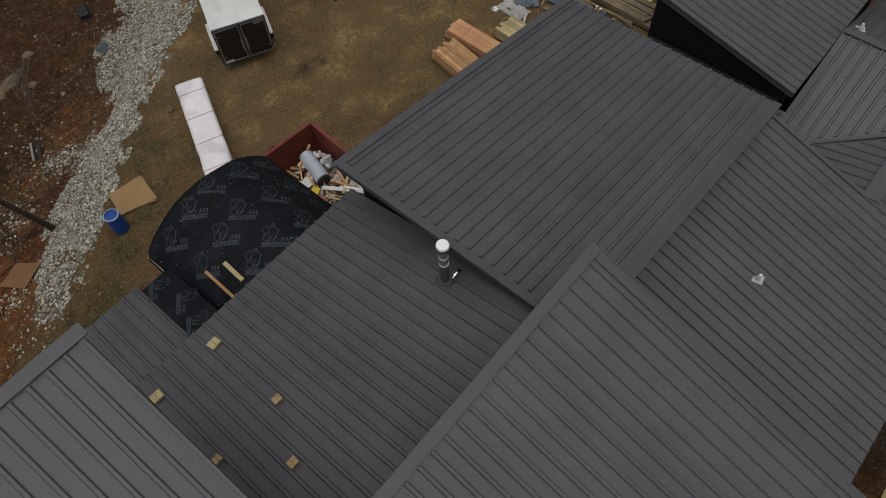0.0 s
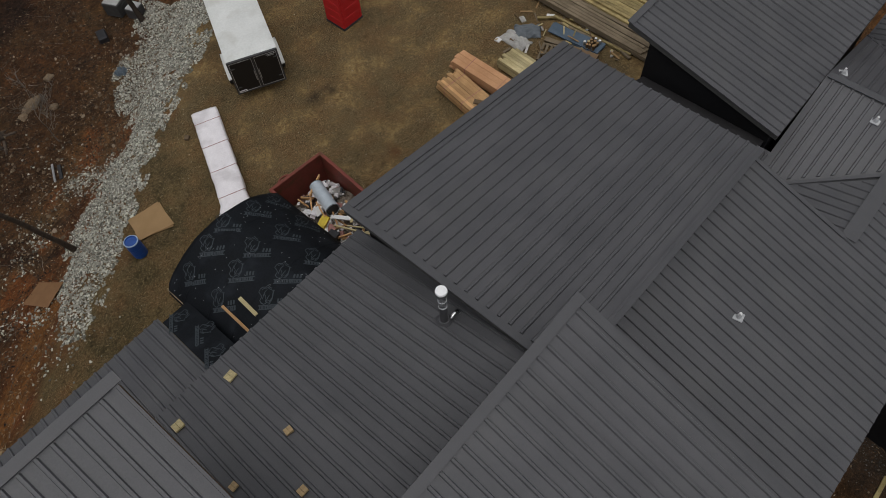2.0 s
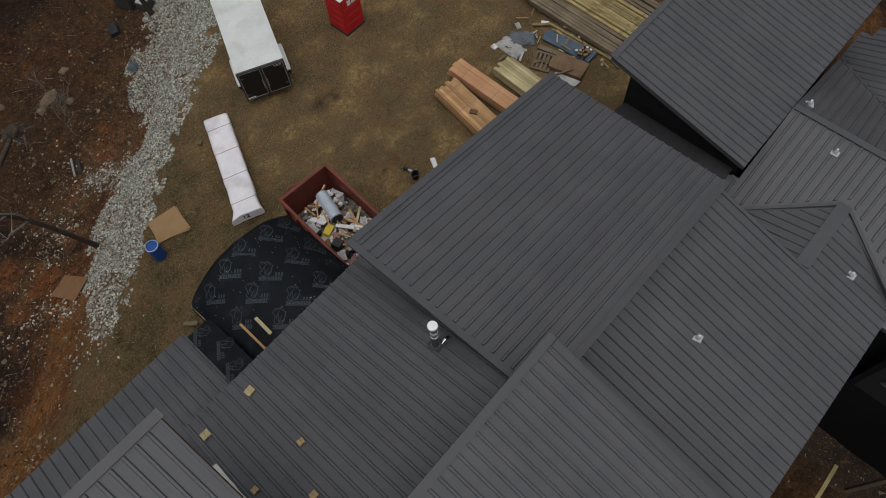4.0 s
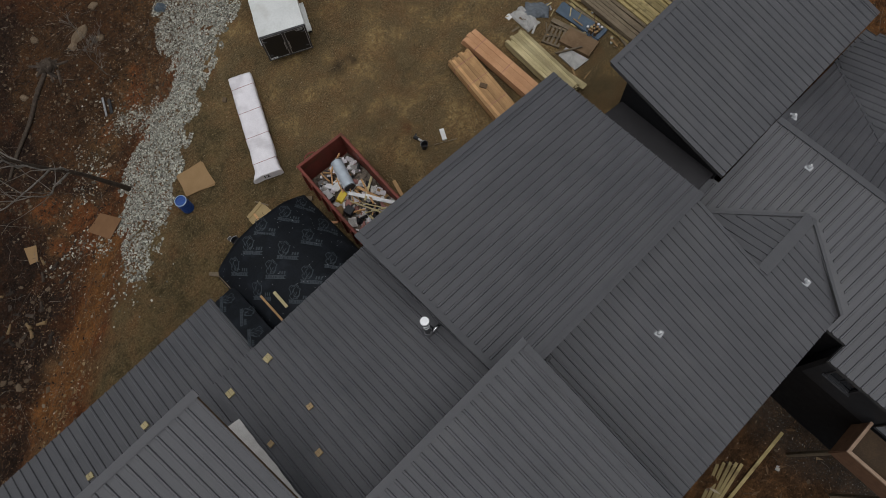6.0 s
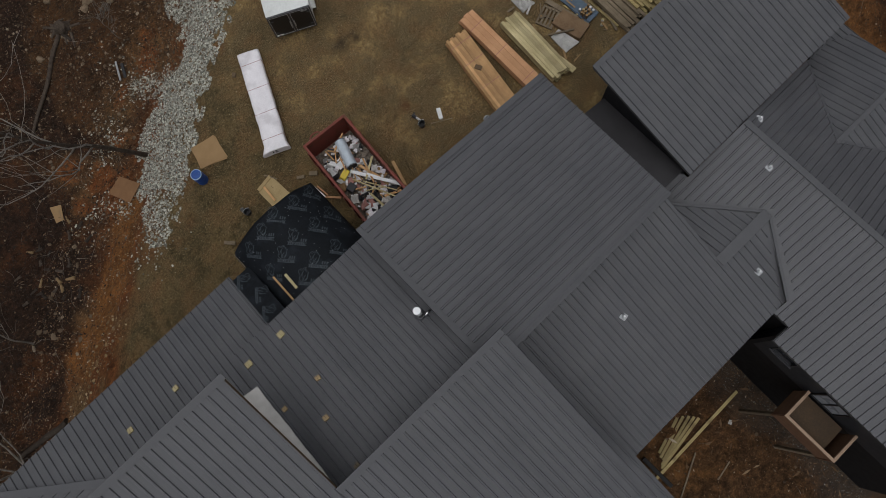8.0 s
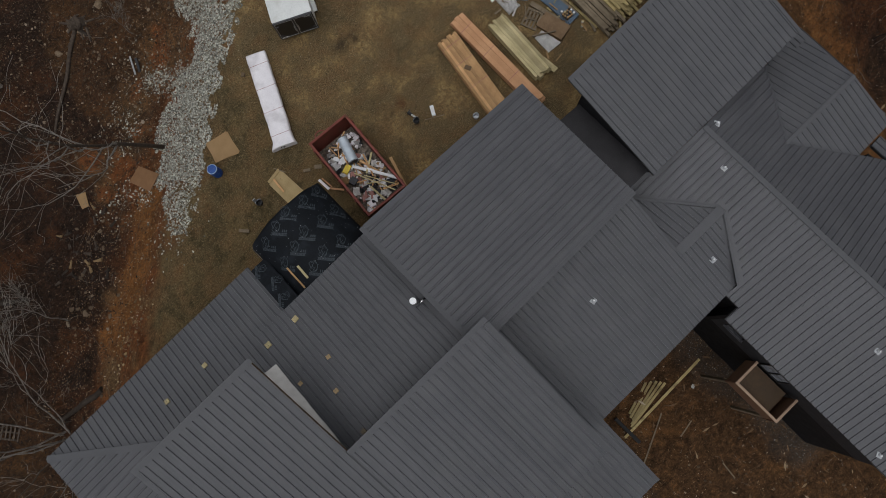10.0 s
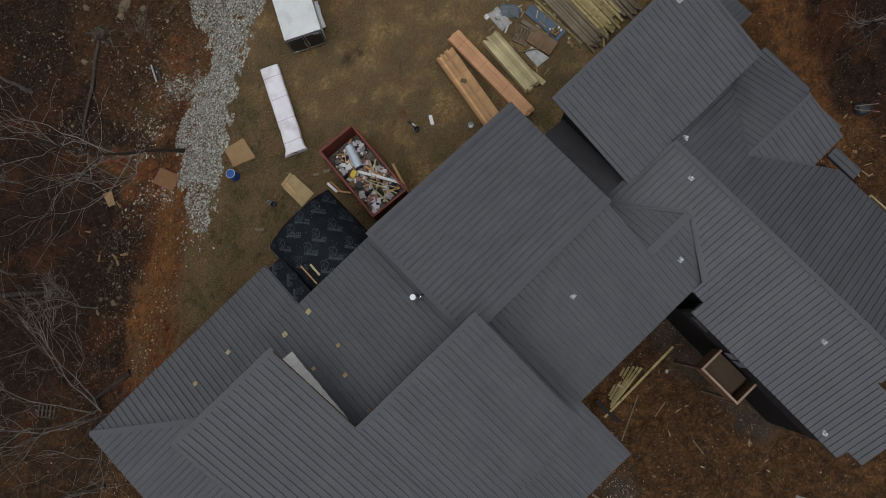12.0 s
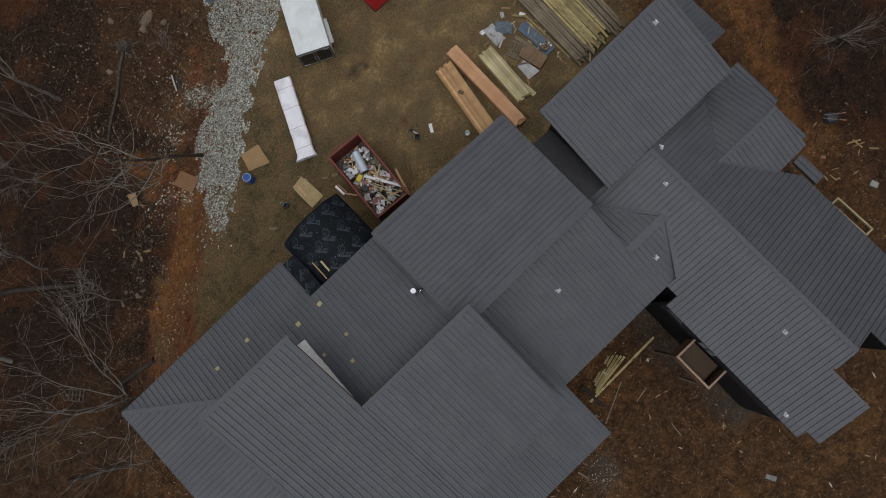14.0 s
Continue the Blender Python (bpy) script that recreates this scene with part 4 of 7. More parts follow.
# ---- arched porch roof with bare underlayment ----
def porch():
    th = empty("porch_roof", 3.35, 10, 0, 0, "arched porch roof covered only in printed black underlayment", "porch roof")
    inv = Matrix.Translation((-3.35, -10, 0))
    half, rise, zb = 2.01, 0.967, 5.307
    rad = (half * half + rise * rise) / (2 * rise)
    cz = zb + rise - rad
    am = math.asin(half / rad)

    def arc(u, y, up=0.0):
        a = (u * 2 - 1) * am
        sag = 0.02 * noise.noise(Vector((u * 9, y * 1.7, 2)))
        return Vector((3.348 + (rad + up) * math.sin(a), y, cz + (rad + up) * math.cos(a) + sag))

    def y_front(u):
        return 11.5 + 0.085 * (u - 0.5) + 0.03 * noise.noise(Vector((u * 7, 3, 1))) - 0.12 * max(0.0, 0.05 - u) / 0.05

    bm = bmesh.new()
    nu, nv = 40, 26
    tops = [[bm.verts.new(arc(i / nu, 8.28 + (y_front(i / nu) - 8.28) * j / nv)) for j in range(nv + 1)] for i in range(nu + 1)]
    bots = [[bm.verts.new(arc(i / nu, 8.28 + (y_front(i / nu) - 8.28) * j / nv, -0.12)) for j in range(nv + 1)] for i in range(nu + 1)]
    for i in range(nu):
        for j in range(nv):
            bm.faces.new((tops[i][j], tops[i + 1][j], tops[i + 1][j + 1], tops[i][j + 1]))
            bm.faces.new((bots[i][j], bots[i][j + 1], bots[i + 1][j + 1], bots[i + 1][j]))
        bm.faces.new((tops[i][nv], tops[i + 1][nv], bots[i + 1][nv], bots[i][nv]))
        bm.faces.new((tops[i][0], bots[i][0], bots[i + 1][0], tops[i + 1][0]))
    for i in (0, nu):
        for j in range(nv):
            bm.faces.new((tops[i][j], tops[i][j + 1], bots[i][j + 1], bots[i][j]))
    bmesh.ops.recalc_face_normals(bm, faces=bm.faces)
    for f in bm.faces:
        f.smooth = True
    sheet = part("underlayment", bm, FELT, th)
    sheet.matrix_parent_inverse = inv
    bm = bmesh.new()
    prism(bm, [Vector((x, y, 5.36 + 0.2 * (10.95 - y) + 0.05)) for x, y in ((0.7, 8.3), (1.5, 8.3), (1.5, 10.7), (0.7, 10.7))], [Vector((x, y, 5.2 + 0.2 * (10.95 - y))) for x, y in ((0.7, 8.3), (1.5, 8.3), (1.5, 10.7), (0.7, 10.7))])
    flat = part("underlayment", bm, FELT, th)
    flat.matrix_parent_inverse = inv
    # overlaps between the strips of sheet
    for y in (8.95, 9.85, 10.75):
        bm = bmesh.new()
        row = [(bm.verts.new(arc(i / 30, y, 0.012)), bm.verts.new(arc(i / 30, y + 0.05, 0.004))) for i in range(31)]
        for (a, b), (c, d) in zip(row, row[1:]):
            bm.faces.new((a, c, d, b))
        ob = part("sheet_lap", bm, FELT, th)
        ob.matrix_parent_inverse = inv
    # printed marks: an outlined blot above a bar
    rng = random.Random(4)

    def mark(u, y, where):
        bm = bmesh.new()

        def put(a, b, up=0.012):
            turn = -0.85 if where == "arc" else -2.18
            k = 1.36 if where == "arc" else 1.15
            du, dy = k * (a * math.cos(turn) - b * math.sin(turn)), k * (a * math.sin(turn) + b * math.cos(turn))
            if where == "arc":
                return arc(u + du / (2 * am * rad), y + dy, up)
            return Vector((u + du, y + dy, 5.36 + 0.2 * (10.95 - y - dy) + 0.065))

        def ribbon(pts, w):
            last = None
            for i, (a, b) in enumerate(pts):
                a2, b2 = pts[min(i + 1, len(pts) - 1)]
                a0, b0 = pts[max(i - 1, 0)]
                n = Vector((-(b2 - b0), a2 - a0)).normalized() * w / 2
                cur = (bm.verts.new(put(a + n.x, b + n.y)), bm.verts.new(put(a - n.x, b - n.y)))
                if last:
                    bm.faces.new((last[0], last[1], cur[1], cur[0]))
                last = cur

        # a long pale bar with a row of short uneven strokes left blank in it
        edges = [-0.24]
        while edges[-1] < 0.24:
            edges.append(edges[-1] + rng.uniform(0.016, 0.05))
            edges.append(edges[-1] + rng.uniform(0.008, 0.014))
        for e0, e1 in zip(edges[0::2], edges[1::2]):
            bm.faces.new([bm.verts.new(put(a, b)) for a, b in ((e0, -0.205), (e1, -0.205), (e1, -0.15), (e0, -0.15))])
        for b0, b1 in ((-0.222, -0.205), (-0.15, -0.132)):
            bm.faces.new([bm.verts.new(put(a, b)) for a, b in ((-0.26, b0), (0.27, b0), (0.27, b1), (-0.26, b1))])
        blot = []
        for i in range(21):
            t = 2 * math.pi * i / 20
            r = 0.15 * (1 + 0.16 * math.sin(3 * t + 1) + 0.14 * math.sin(5 * t + 0.6) + 0.08 * math.sin(9 * t))
            blot.append((-0.10 + 1.05 * r * math.cos(t), 0.06 + r * 1.1 * math.sin(t)))
        ribbon(blot[3:19], 0.016)
        ribbon([(a * 0.72 - 0.03, b * 0.72 + 0.03) for a, b in blot[1:9]], 0.012)
        ribbon([(a * 0.5 - 0.02, b * 0.55 + 0.0) for a, b in blot[8:18]], 0.012)
        ribbon([(-0.19, -0.02), (-0.16, 0.10), (-0.11, 0.16)], 0.014)
        ribbon([(-0.06, -0.09), (0.0, 0.0), (0.01, 0.12)], 0.02)
        ribbon([(-0.13, -0.08), (-0.09, 0.0), (-0.06, 0.05)], 0.016)
        for i in range(3):
            a0 = 0.11 + 0.06 * i
            ribbon([(a0, -0.11), (a0 + 0.008, -0.03)], 0.036)
        ob = part("printed_mark", bm, FELTPRINT, th)
        ob.matrix_parent_inverse = inv

    for c, (u, y0) in enumerate(((0.215, 8.52), (0.40, 8.62), (0.555, 8.8), (0.75, 8.68), (0.925, 8.78))):
        for r in range(3):
            y = y0 + 1.17 * r
            if y < 11.3 and not (c == 0 and r == 0) and not (c == 4 and r == 0):
                mark(u, y, "arc")
    for x, y in ((1.0, 10.36), (1.22, 9.48), (0.98, 8.72)):
        mark(x, y, "flat")
    bm = bmesh.new()
    for i in range(75):
        u, y = rng.uniform(0.03, 0.97), rng.uniform(8.4, 11.3)
        p = arc(u, y, 0.012)
        cyl(bm, 0.010, 0.009, 0.006, Matrix.Translation(p), 6)
    ob = part("cap_nails", bm, WHITEDOT, th, "white plastic nail caps")
    ob["kind"] = "stuff"
    ob.matrix_parent_inverse = inv
    # front arch, beam and posts
    bm = bmesh.new()
    prism(bm, [arc(i / 16, 11.2, -0.13) for i in range(17)] + [Vector((5.3, 11.2, 4.9)), Vector((1.35, 11.2, 4.9))], [arc(i / 16, 11.1, -0.13) for i in range(17)] + [Vector((5.3, 11.1, 4.9)), Vector((1.35, 11.1, 4.9))])
    ob = part("arch_board", bm, SHEATH, th)
    ob.matrix_parent_inverse = inv
    for x in (1.5, 5.15):
        bm = bmesh.new()
        beam(bm, (x, 11.15, gz(x, 11.15) - 0.1), (x, 11.15, 4.95), 0.2, 0.2, (0, 1, 0), -0.1)
        ob = part("post", bm, PINE, th)
        ob.matrix_parent_inverse = inv
    bm = bmesh.new()
    box(bm, 5.28, 9.8, 5.15, 0.14, 2.9, 0.3)
    ob = part("side_beam", bm, DARKBARK, th)
    ob.matrix_parent_inverse = inv
    bm = bmesh.new()
    box(bm, 1.42, 10.0, 5.25, 0.1, 2.9, 0.25)
    ob = part("side_beam", bm, OLDWOOD, th)
    ob.matrix_parent_inverse = inv
    return arc


_arc = porch()


def loose_board(name, p, q, w, h, mat, label, category="board", group=""):
    """A plank from p to q, resting with its underside on the line."""
    p, q = Vector(p), Vector(q)
    bm = bmesh.new()
    m = (p + q) / 2
    beam(bm, p - m, q - m, w, h)
    bmesh.ops.bevel(bm, geom=bm.edges[:], offset=min(w, h) * 0.08, segments=1, affect="EDGES")
    ob = mesh_ob(name, bm, mat)
    ob.location = m
    return tagged(ob, label, category, group)


loose_board("board", _arc(0.185, 9.6, 0.02), _arc(0.18, 8.46, 0.02), 0.07, 0.05, PINE, "short pine board lying on black underlayment", "board", "boards on the porch roof")
loose_board("board", _arc(0.282, 9.3, 0.02), _arc(0.276, 8.63, 0.02), 0.1, 0.045, PALEPINE, "short wide pine board lying on black underlayment", "board", "boards on the porch roof")

# ---- the yard ----


def slab_sheet(name, corners, mat, label, category, thick=0.03, layers=1, group=""):
    """Flat sheets on the ground, given by plan corners."""
    c = Vector((sum(p[0] for p in corners) / 4, sum(p[1] for p in corners) / 4, 0))
    base = empty(name, c.x, c.y, gz(c.x, c.y), 0, label, category, group)
    for k in range(layers):
        bm = bmesh.new()
        rot = Matrix.Rotation(radians(5 * k - 2 * (layers - 1)), 4, "Z")
        ring = []
        for x, y in corners:
            p = rot @ (Vector((x, y, 0)) - c)
            ring.append(Vector((p.x, p.y, gz(x, y) - gz(c.x, c.y) + 0.05 + (thick + 0.004) * k)))
        mids = []
        for i, p in enumerate(ring):
            mids += [p, (p + ring[(i + 1) % 4]) / 2 + Vector((0, 0, 0.012 * ((i * 7) % 3 - 1)))]
        prism(bm, [p + Vector((0, 0, thick)) for p in mids], mids)
        part("sheet", bm, mat, base)
    return base


slab_sheet("cardboard_sheets", [(2.55, 18.95), (3.77, 18.58), (3.5, 17.28), (2.25, 17.77)], CARD, "two flattened cardboard sheets lying on the gravelly yard", "cardboard", 0.02, 2)
slab_sheet("cardboard_sheet", [(-1.45, 22.5), (-0.72, 20.75), (-1.8, 20.5), (-2.5, 22.25)], CARDWET, "damp brown cardboard sheet lying on the stony bank", "cardboard", 0.02, 1)
slab_sheet("cardboard_piece", [(-5.4, 24.2), (-4.88, 23.95), (-5.25, 23.1), (-5.67, 23.28)], CARD, "small torn cardboard piece in the leaf litter", "cardboard", 0.02, 1)
slab_sheet("plywood_scrap", [(3.46, 14.95), (4.4, 15.09), (4.51, 13.41), (3.5, 13.34)], LOOSEPLY, "tan plywood offcut lying beside the porch", "plywood", 0.03, 1)
loose_board("board", (3.5, 15.02, gz(3.5, 15.0) + 0.05), (4.36, 15.16, gz(4.4, 15.1) + 0.05), 0.16, 0.07, LOOSEPLY, "folded tan strip along the plywood offcut", "board")
loose_board("board", (3.75, 14.1, 0.1), (3.8, 14.95, 0.12), 0.1, 0.05, PINE, "short pine offcut leaning on plywood", "board")
loose_board("board", (4.2, 15.4, 0.03), (4.5, 14.8, 0.12), 0.05, 0.04, OLDWOOD, "thin weathered stick on the yard", "board")
loose_board("wood_offcut", (5.2, 14.2, 0.05), (5.5, 14.0, 0.05), 0.14, 0.09, OLDWOOD, "grey timber offcut on the ground", "wood offcut", "offcuts by the skip")
loose_board("wood_offcut", (5.75, 13.95, 0.05), (6.05, 13.7, 0.05), 0.2, 0.09, OLDWOOD, "grey timber offcut on the ground", "wood offcut", "offcuts by the skip")
loose_board("wrapped_board", (5.45, 13.3, 0.05), (5.5, 12.5, 0.3), 0.14, 0.04, WRAP, "pale pinkish board leaning by the porch corner", "board")
loose_board("board", (5.62, 13.25, 0.05), (5.68, 12.5, 0.25), 0.06, 0.04, ORANGEPINE, "thin pine strip beside a pale board", "board")
loose_board("wood_offcut", (0.75, 14.25, 0.05), (1.1, 13.85, 0.05), 0.16, 0.1, OLDWOOD, "pale timber offcut on the ground", "wood offcut", "offcuts by the skip")


def drum(x, y, r, h, mat, label, name="barrel", lid=None):
    th = empty(name, x, y, gz(x, y) - 0.01, 0, label, "barrel")
    bm = bmesh.new()
    prof = [(0.0, 0.02), (r * 0.92, 0.0), (r, 0.05), (r, h * 0.3), (r * 1.03, h * 0.33), (r, h * 0.36), (r, h * 0.62), (r * 1.03, h * 0.65), (r, h * 0.68), (r, h * 0.93), (r * 0.95, h), (r * 0.86, h), (r * 0.86, h - 0.05), (0.0, h - 0.05)]
    n = 24
    rings = [[bm.verts.new((pr * math.cos(2 * math.pi * k / n), pr * math.sin(2 * math.pi * k / n), pz)) for k in range(n)] for pr, pz in prof]
    for ra, rb in zip(rings, rings[1:]):
        for k in range(n):
            bm.faces.new((ra[k], ra[(k + 1) % n], rb[(k + 1) % n], rb[k]))
    bmesh.ops.remove_doubles(bm, verts=bm.verts, dist=1e-4)
    bmesh.ops.recalc_face_normals(bm, faces=bm.faces)
    part("body", bm, mat, th)
    bm = bmesh.new()
    prof = [(r * 0.88, h - 0.03), (r * 0.89, h + 0.012), (r * 0.97, h + 0.012), (r * 1.005, h - 0.004), (r * 1.01, h - 0.03)]
    rings = [[bm.verts.new((pr * math.cos(2 * math.pi * k / n), pr * math.sin(2 * math.pi * k / n), pz)) for k in range(n)] for pr, pz in prof]
    for ra, rb in zip(rings, rings[1:]):
        for k in range(n):
            bm.faces.new((ra[k], rb[k], rb[(k + 1) % n], ra[(k + 1) % n]))
    part("rim", bm, RIMBLUE if lid is None else lid, th, "pale rim ring")
    for dx in (-r * 0.5, r * 0.5):
        bm = bmesh.new()
        cyl(bm, 0.035, 0.035, 0.04, Matrix.Translation((dx, 0, h - 0.04)), 10)
        part("bung", bm, mat, th)
    return th


drum(1.96, 17.27, 0.26, 0.88, BLUEPL, "bright blue plastic barrel on the edge of the gravel")
drum(21.47, 10.1, 0.15, 0.38, SILVERTARP, "pale blue-grey lidded drum among the stacked timber", "barrel", GREYMETAL)


def pot(x, y, r, h, mat, label, category, name):
    th = empty(name, x, y, gz(x, y), 0, label, category)
    bm = bmesh.new()
    n = 18
    prof = [(0, 0.0), (r * 0.8, 0.0), (r, h), (r * 1.08, h), (r * 1.08, h - 0.04), (r * 0.92, h - 0.02), (r * 0.74, 0.05), (0, 0.05)]
    rings = [[bm.verts.new((pr * math.cos(2 * math.pi * k / n), pr * math.sin(2 * math.pi * k / n), pz)) for k in range(n)] for pr, pz in prof]
    for ra, rb in zip(rings, rings[1:]):
        for k in range(n):
            bm.faces.new((ra[k], ra[(k + 1) % n], rb[(k + 1) % n], rb[k]))
    bmesh.ops.remove_doubles(bm, verts=bm.verts, dist=1e-4)
    bmesh.ops.recalc_face_normals(bm, faces=bm.faces)
    part("body", bm, mat, th)
    bm = bmesh.new()
    prev = None
    for i in range(9):
        a = math.pi * i / 8
        c = Vector((r * 1.1 * math.cos(a), 0.04 + r * 0.5 * math.sin(a), h + 0.02))
        if prev:
            beam(bm, prev, c, 0.012, 0.012)
        prev = c
    part("handle", bm, GREYMETAL, th)
    return th


pot(11.13, 11.98, 0.16, 0.36, DARKPL, "black plastic bucket on the gravelly yard", "bucket", "bucket")


def hand_tool(x, y, turn):
    th = empty("hand_tool", x, y, gz(x, y), turn, "dark hand tool with a pale metal barrel on the yard", "tool")
    bm = bmesh.new()
    box(bm, 0, 0.14, 0.08, 0.15, 0.24, 0.15, None, 0.03)
    part("housing", bm, DARKPL, th)
    bm = bmesh.new()
    cyl(bm, 0.05, 0.045, 0.3, pose(0, -0.12, 0.08, 90, 0, 0), 14)
    part("barrel", bm, GREYPL, th, "pale metal barrel")
    bm = bmesh.new()
    beam(bm, (0.03, 0.2, 0.03), (0.17, 0.25, 0.03), 0.06, 0.05)
    part("grip", bm, DARKPL, th)


hand_tool(11.2, 12.42, 12)
pot(2.47, 14.55, 0.16, 0.34, DARKPL, "black plastic bucket beside the porch", "bucket", "bucket")
pot(2.35, 14.85, 0.085, 0.08, DARKMETAL, "small dark pail lying on the yard", "pail", "pail")
pot(13.45, 10.0, 0.15, 0.32, GREYMETAL, "grey metal pail near the stacked timber", "pail", "pail")


def block(name, x, y, sx, sy, sz, turn, mat, label, category, group=""):
    bm = bmesh.new()
    box(bm, 0, 0, sz / 2, sx, sy, sz, None, min(sx, sy, sz) * 0.12)
    ob = mesh_ob(name, bm, mat)
    ob.matrix_world = pose(x, y, gz(x, y) - 0.01, 0, 0, turn)
    return tagged(ob, label, category, group)


block("foam_block", 12.12, 11.82, 0.2, 0.56, 0.12, -29, WHITEPL, "white foam block lying on the yard", "foam block")
loose_board("board", (11.5, 11.75, 0.03), (12.4, 11.24, 0.03), 0.04, 0.03, OLDWOOD, "thin stick lying on the yard", "board")
block("white_stone", 6.43, 20.25, 0.22, 0.18, 0.12, 40, ROCKS, "single pale stone on the yard", "stone")


def skip():
    """The open roll-off container, seen from above full of building waste."""
    th = empty("waste_container", 7.30, 11.98, 0.0, -4.4, "rusty red steel roll-off container full of building waste", "waste container")
    L, W, H, T = 4.65, 2.28, 1.80, 0.07
    for nm, cx, cy, sx, sy in (("side_wall", -W / 2 + T / 2, 0, T, L), ("side_wall", W / 2 - T / 2, 0, T, L), ("end_wall", 0, L / 2 - T / 2, W - 2 * T, T), ("end_wall", 0, -L / 2 + T / 2, W - 2 * T, T)):
        bm = bmesh.new()
        box(bm, cx, cy, 0.15 + H / 2 - 0.08, sx, sy, H - 0.16, None, 0.01)
        part(nm, bm, DUMPRED, th)
    bm = bmesh.new()
    box(bm, 0, 0, 0.2, W - 0.1, L - 0.1, 0.1)
    part("floor", bm, DUMPRED, th)
    for cx, cy, sx, sy in ((-W / 2 + 0.03, 0, 0.13, L + 0.06), (W / 2 - 0.03, 0, 0.13, L + 0.06), (0, L / 2 - 0.03, W - 0.08, 0.13), (0, -L / 2 + 0.03, W - 0.08, 0.13)):
        bm = bmesh.new()
        box(bm, cx, cy, H - 0.02, sx, sy, 0.12, None, 0.02)
        part("top_rail", bm, DUMPRED, th)
    for k in range(7):
        for sx in (-1, 1):
            bm = bmesh.new()
            box(bm, sx * (W / 2 + 0.045), -L / 2 + 0.35 + k * 0.65, H / 2 + 0.05, 0.09, 0.10, H - 0.25, None, 0.012)
            part("stiffener", bm, DUMPRED, th)
    for sx in (-0.6, 0.0, 0.6):
        bm = bmesh.new()
        box(bm, sx, L / 2 + 0.045, H / 2 + 0.05, 0.10, 0.09, H - 0.25, None, 0.012)
        part("stiffener", bm, DUMPRED, th)
    for sx in (-0.75, 0.75):
        bm = bmesh.new()
        box(bm, sx, 0, 0.08, 0.16, L - 0.2, 0.16, None, 0.01)
        part("skid", bm, DUMPRED, th)
    bm = bmesh.new()
    prev = None
    for i in range(9):
        a = math.pi * i / 8
        c = Vector((0.28 * math.cos(a) - 0.45, L / 2 + 0.1 + 0.2 * math.sin(a), 1.55))
        if prev:
            beam(bm, prev, c, 0.05, 0.05)
        prev = c
    part("hook", bm, DUMPRED, th)
    return th, L, W


_skip, _SL, _SW = skip()
SKM = _skip.matrix_world.copy()


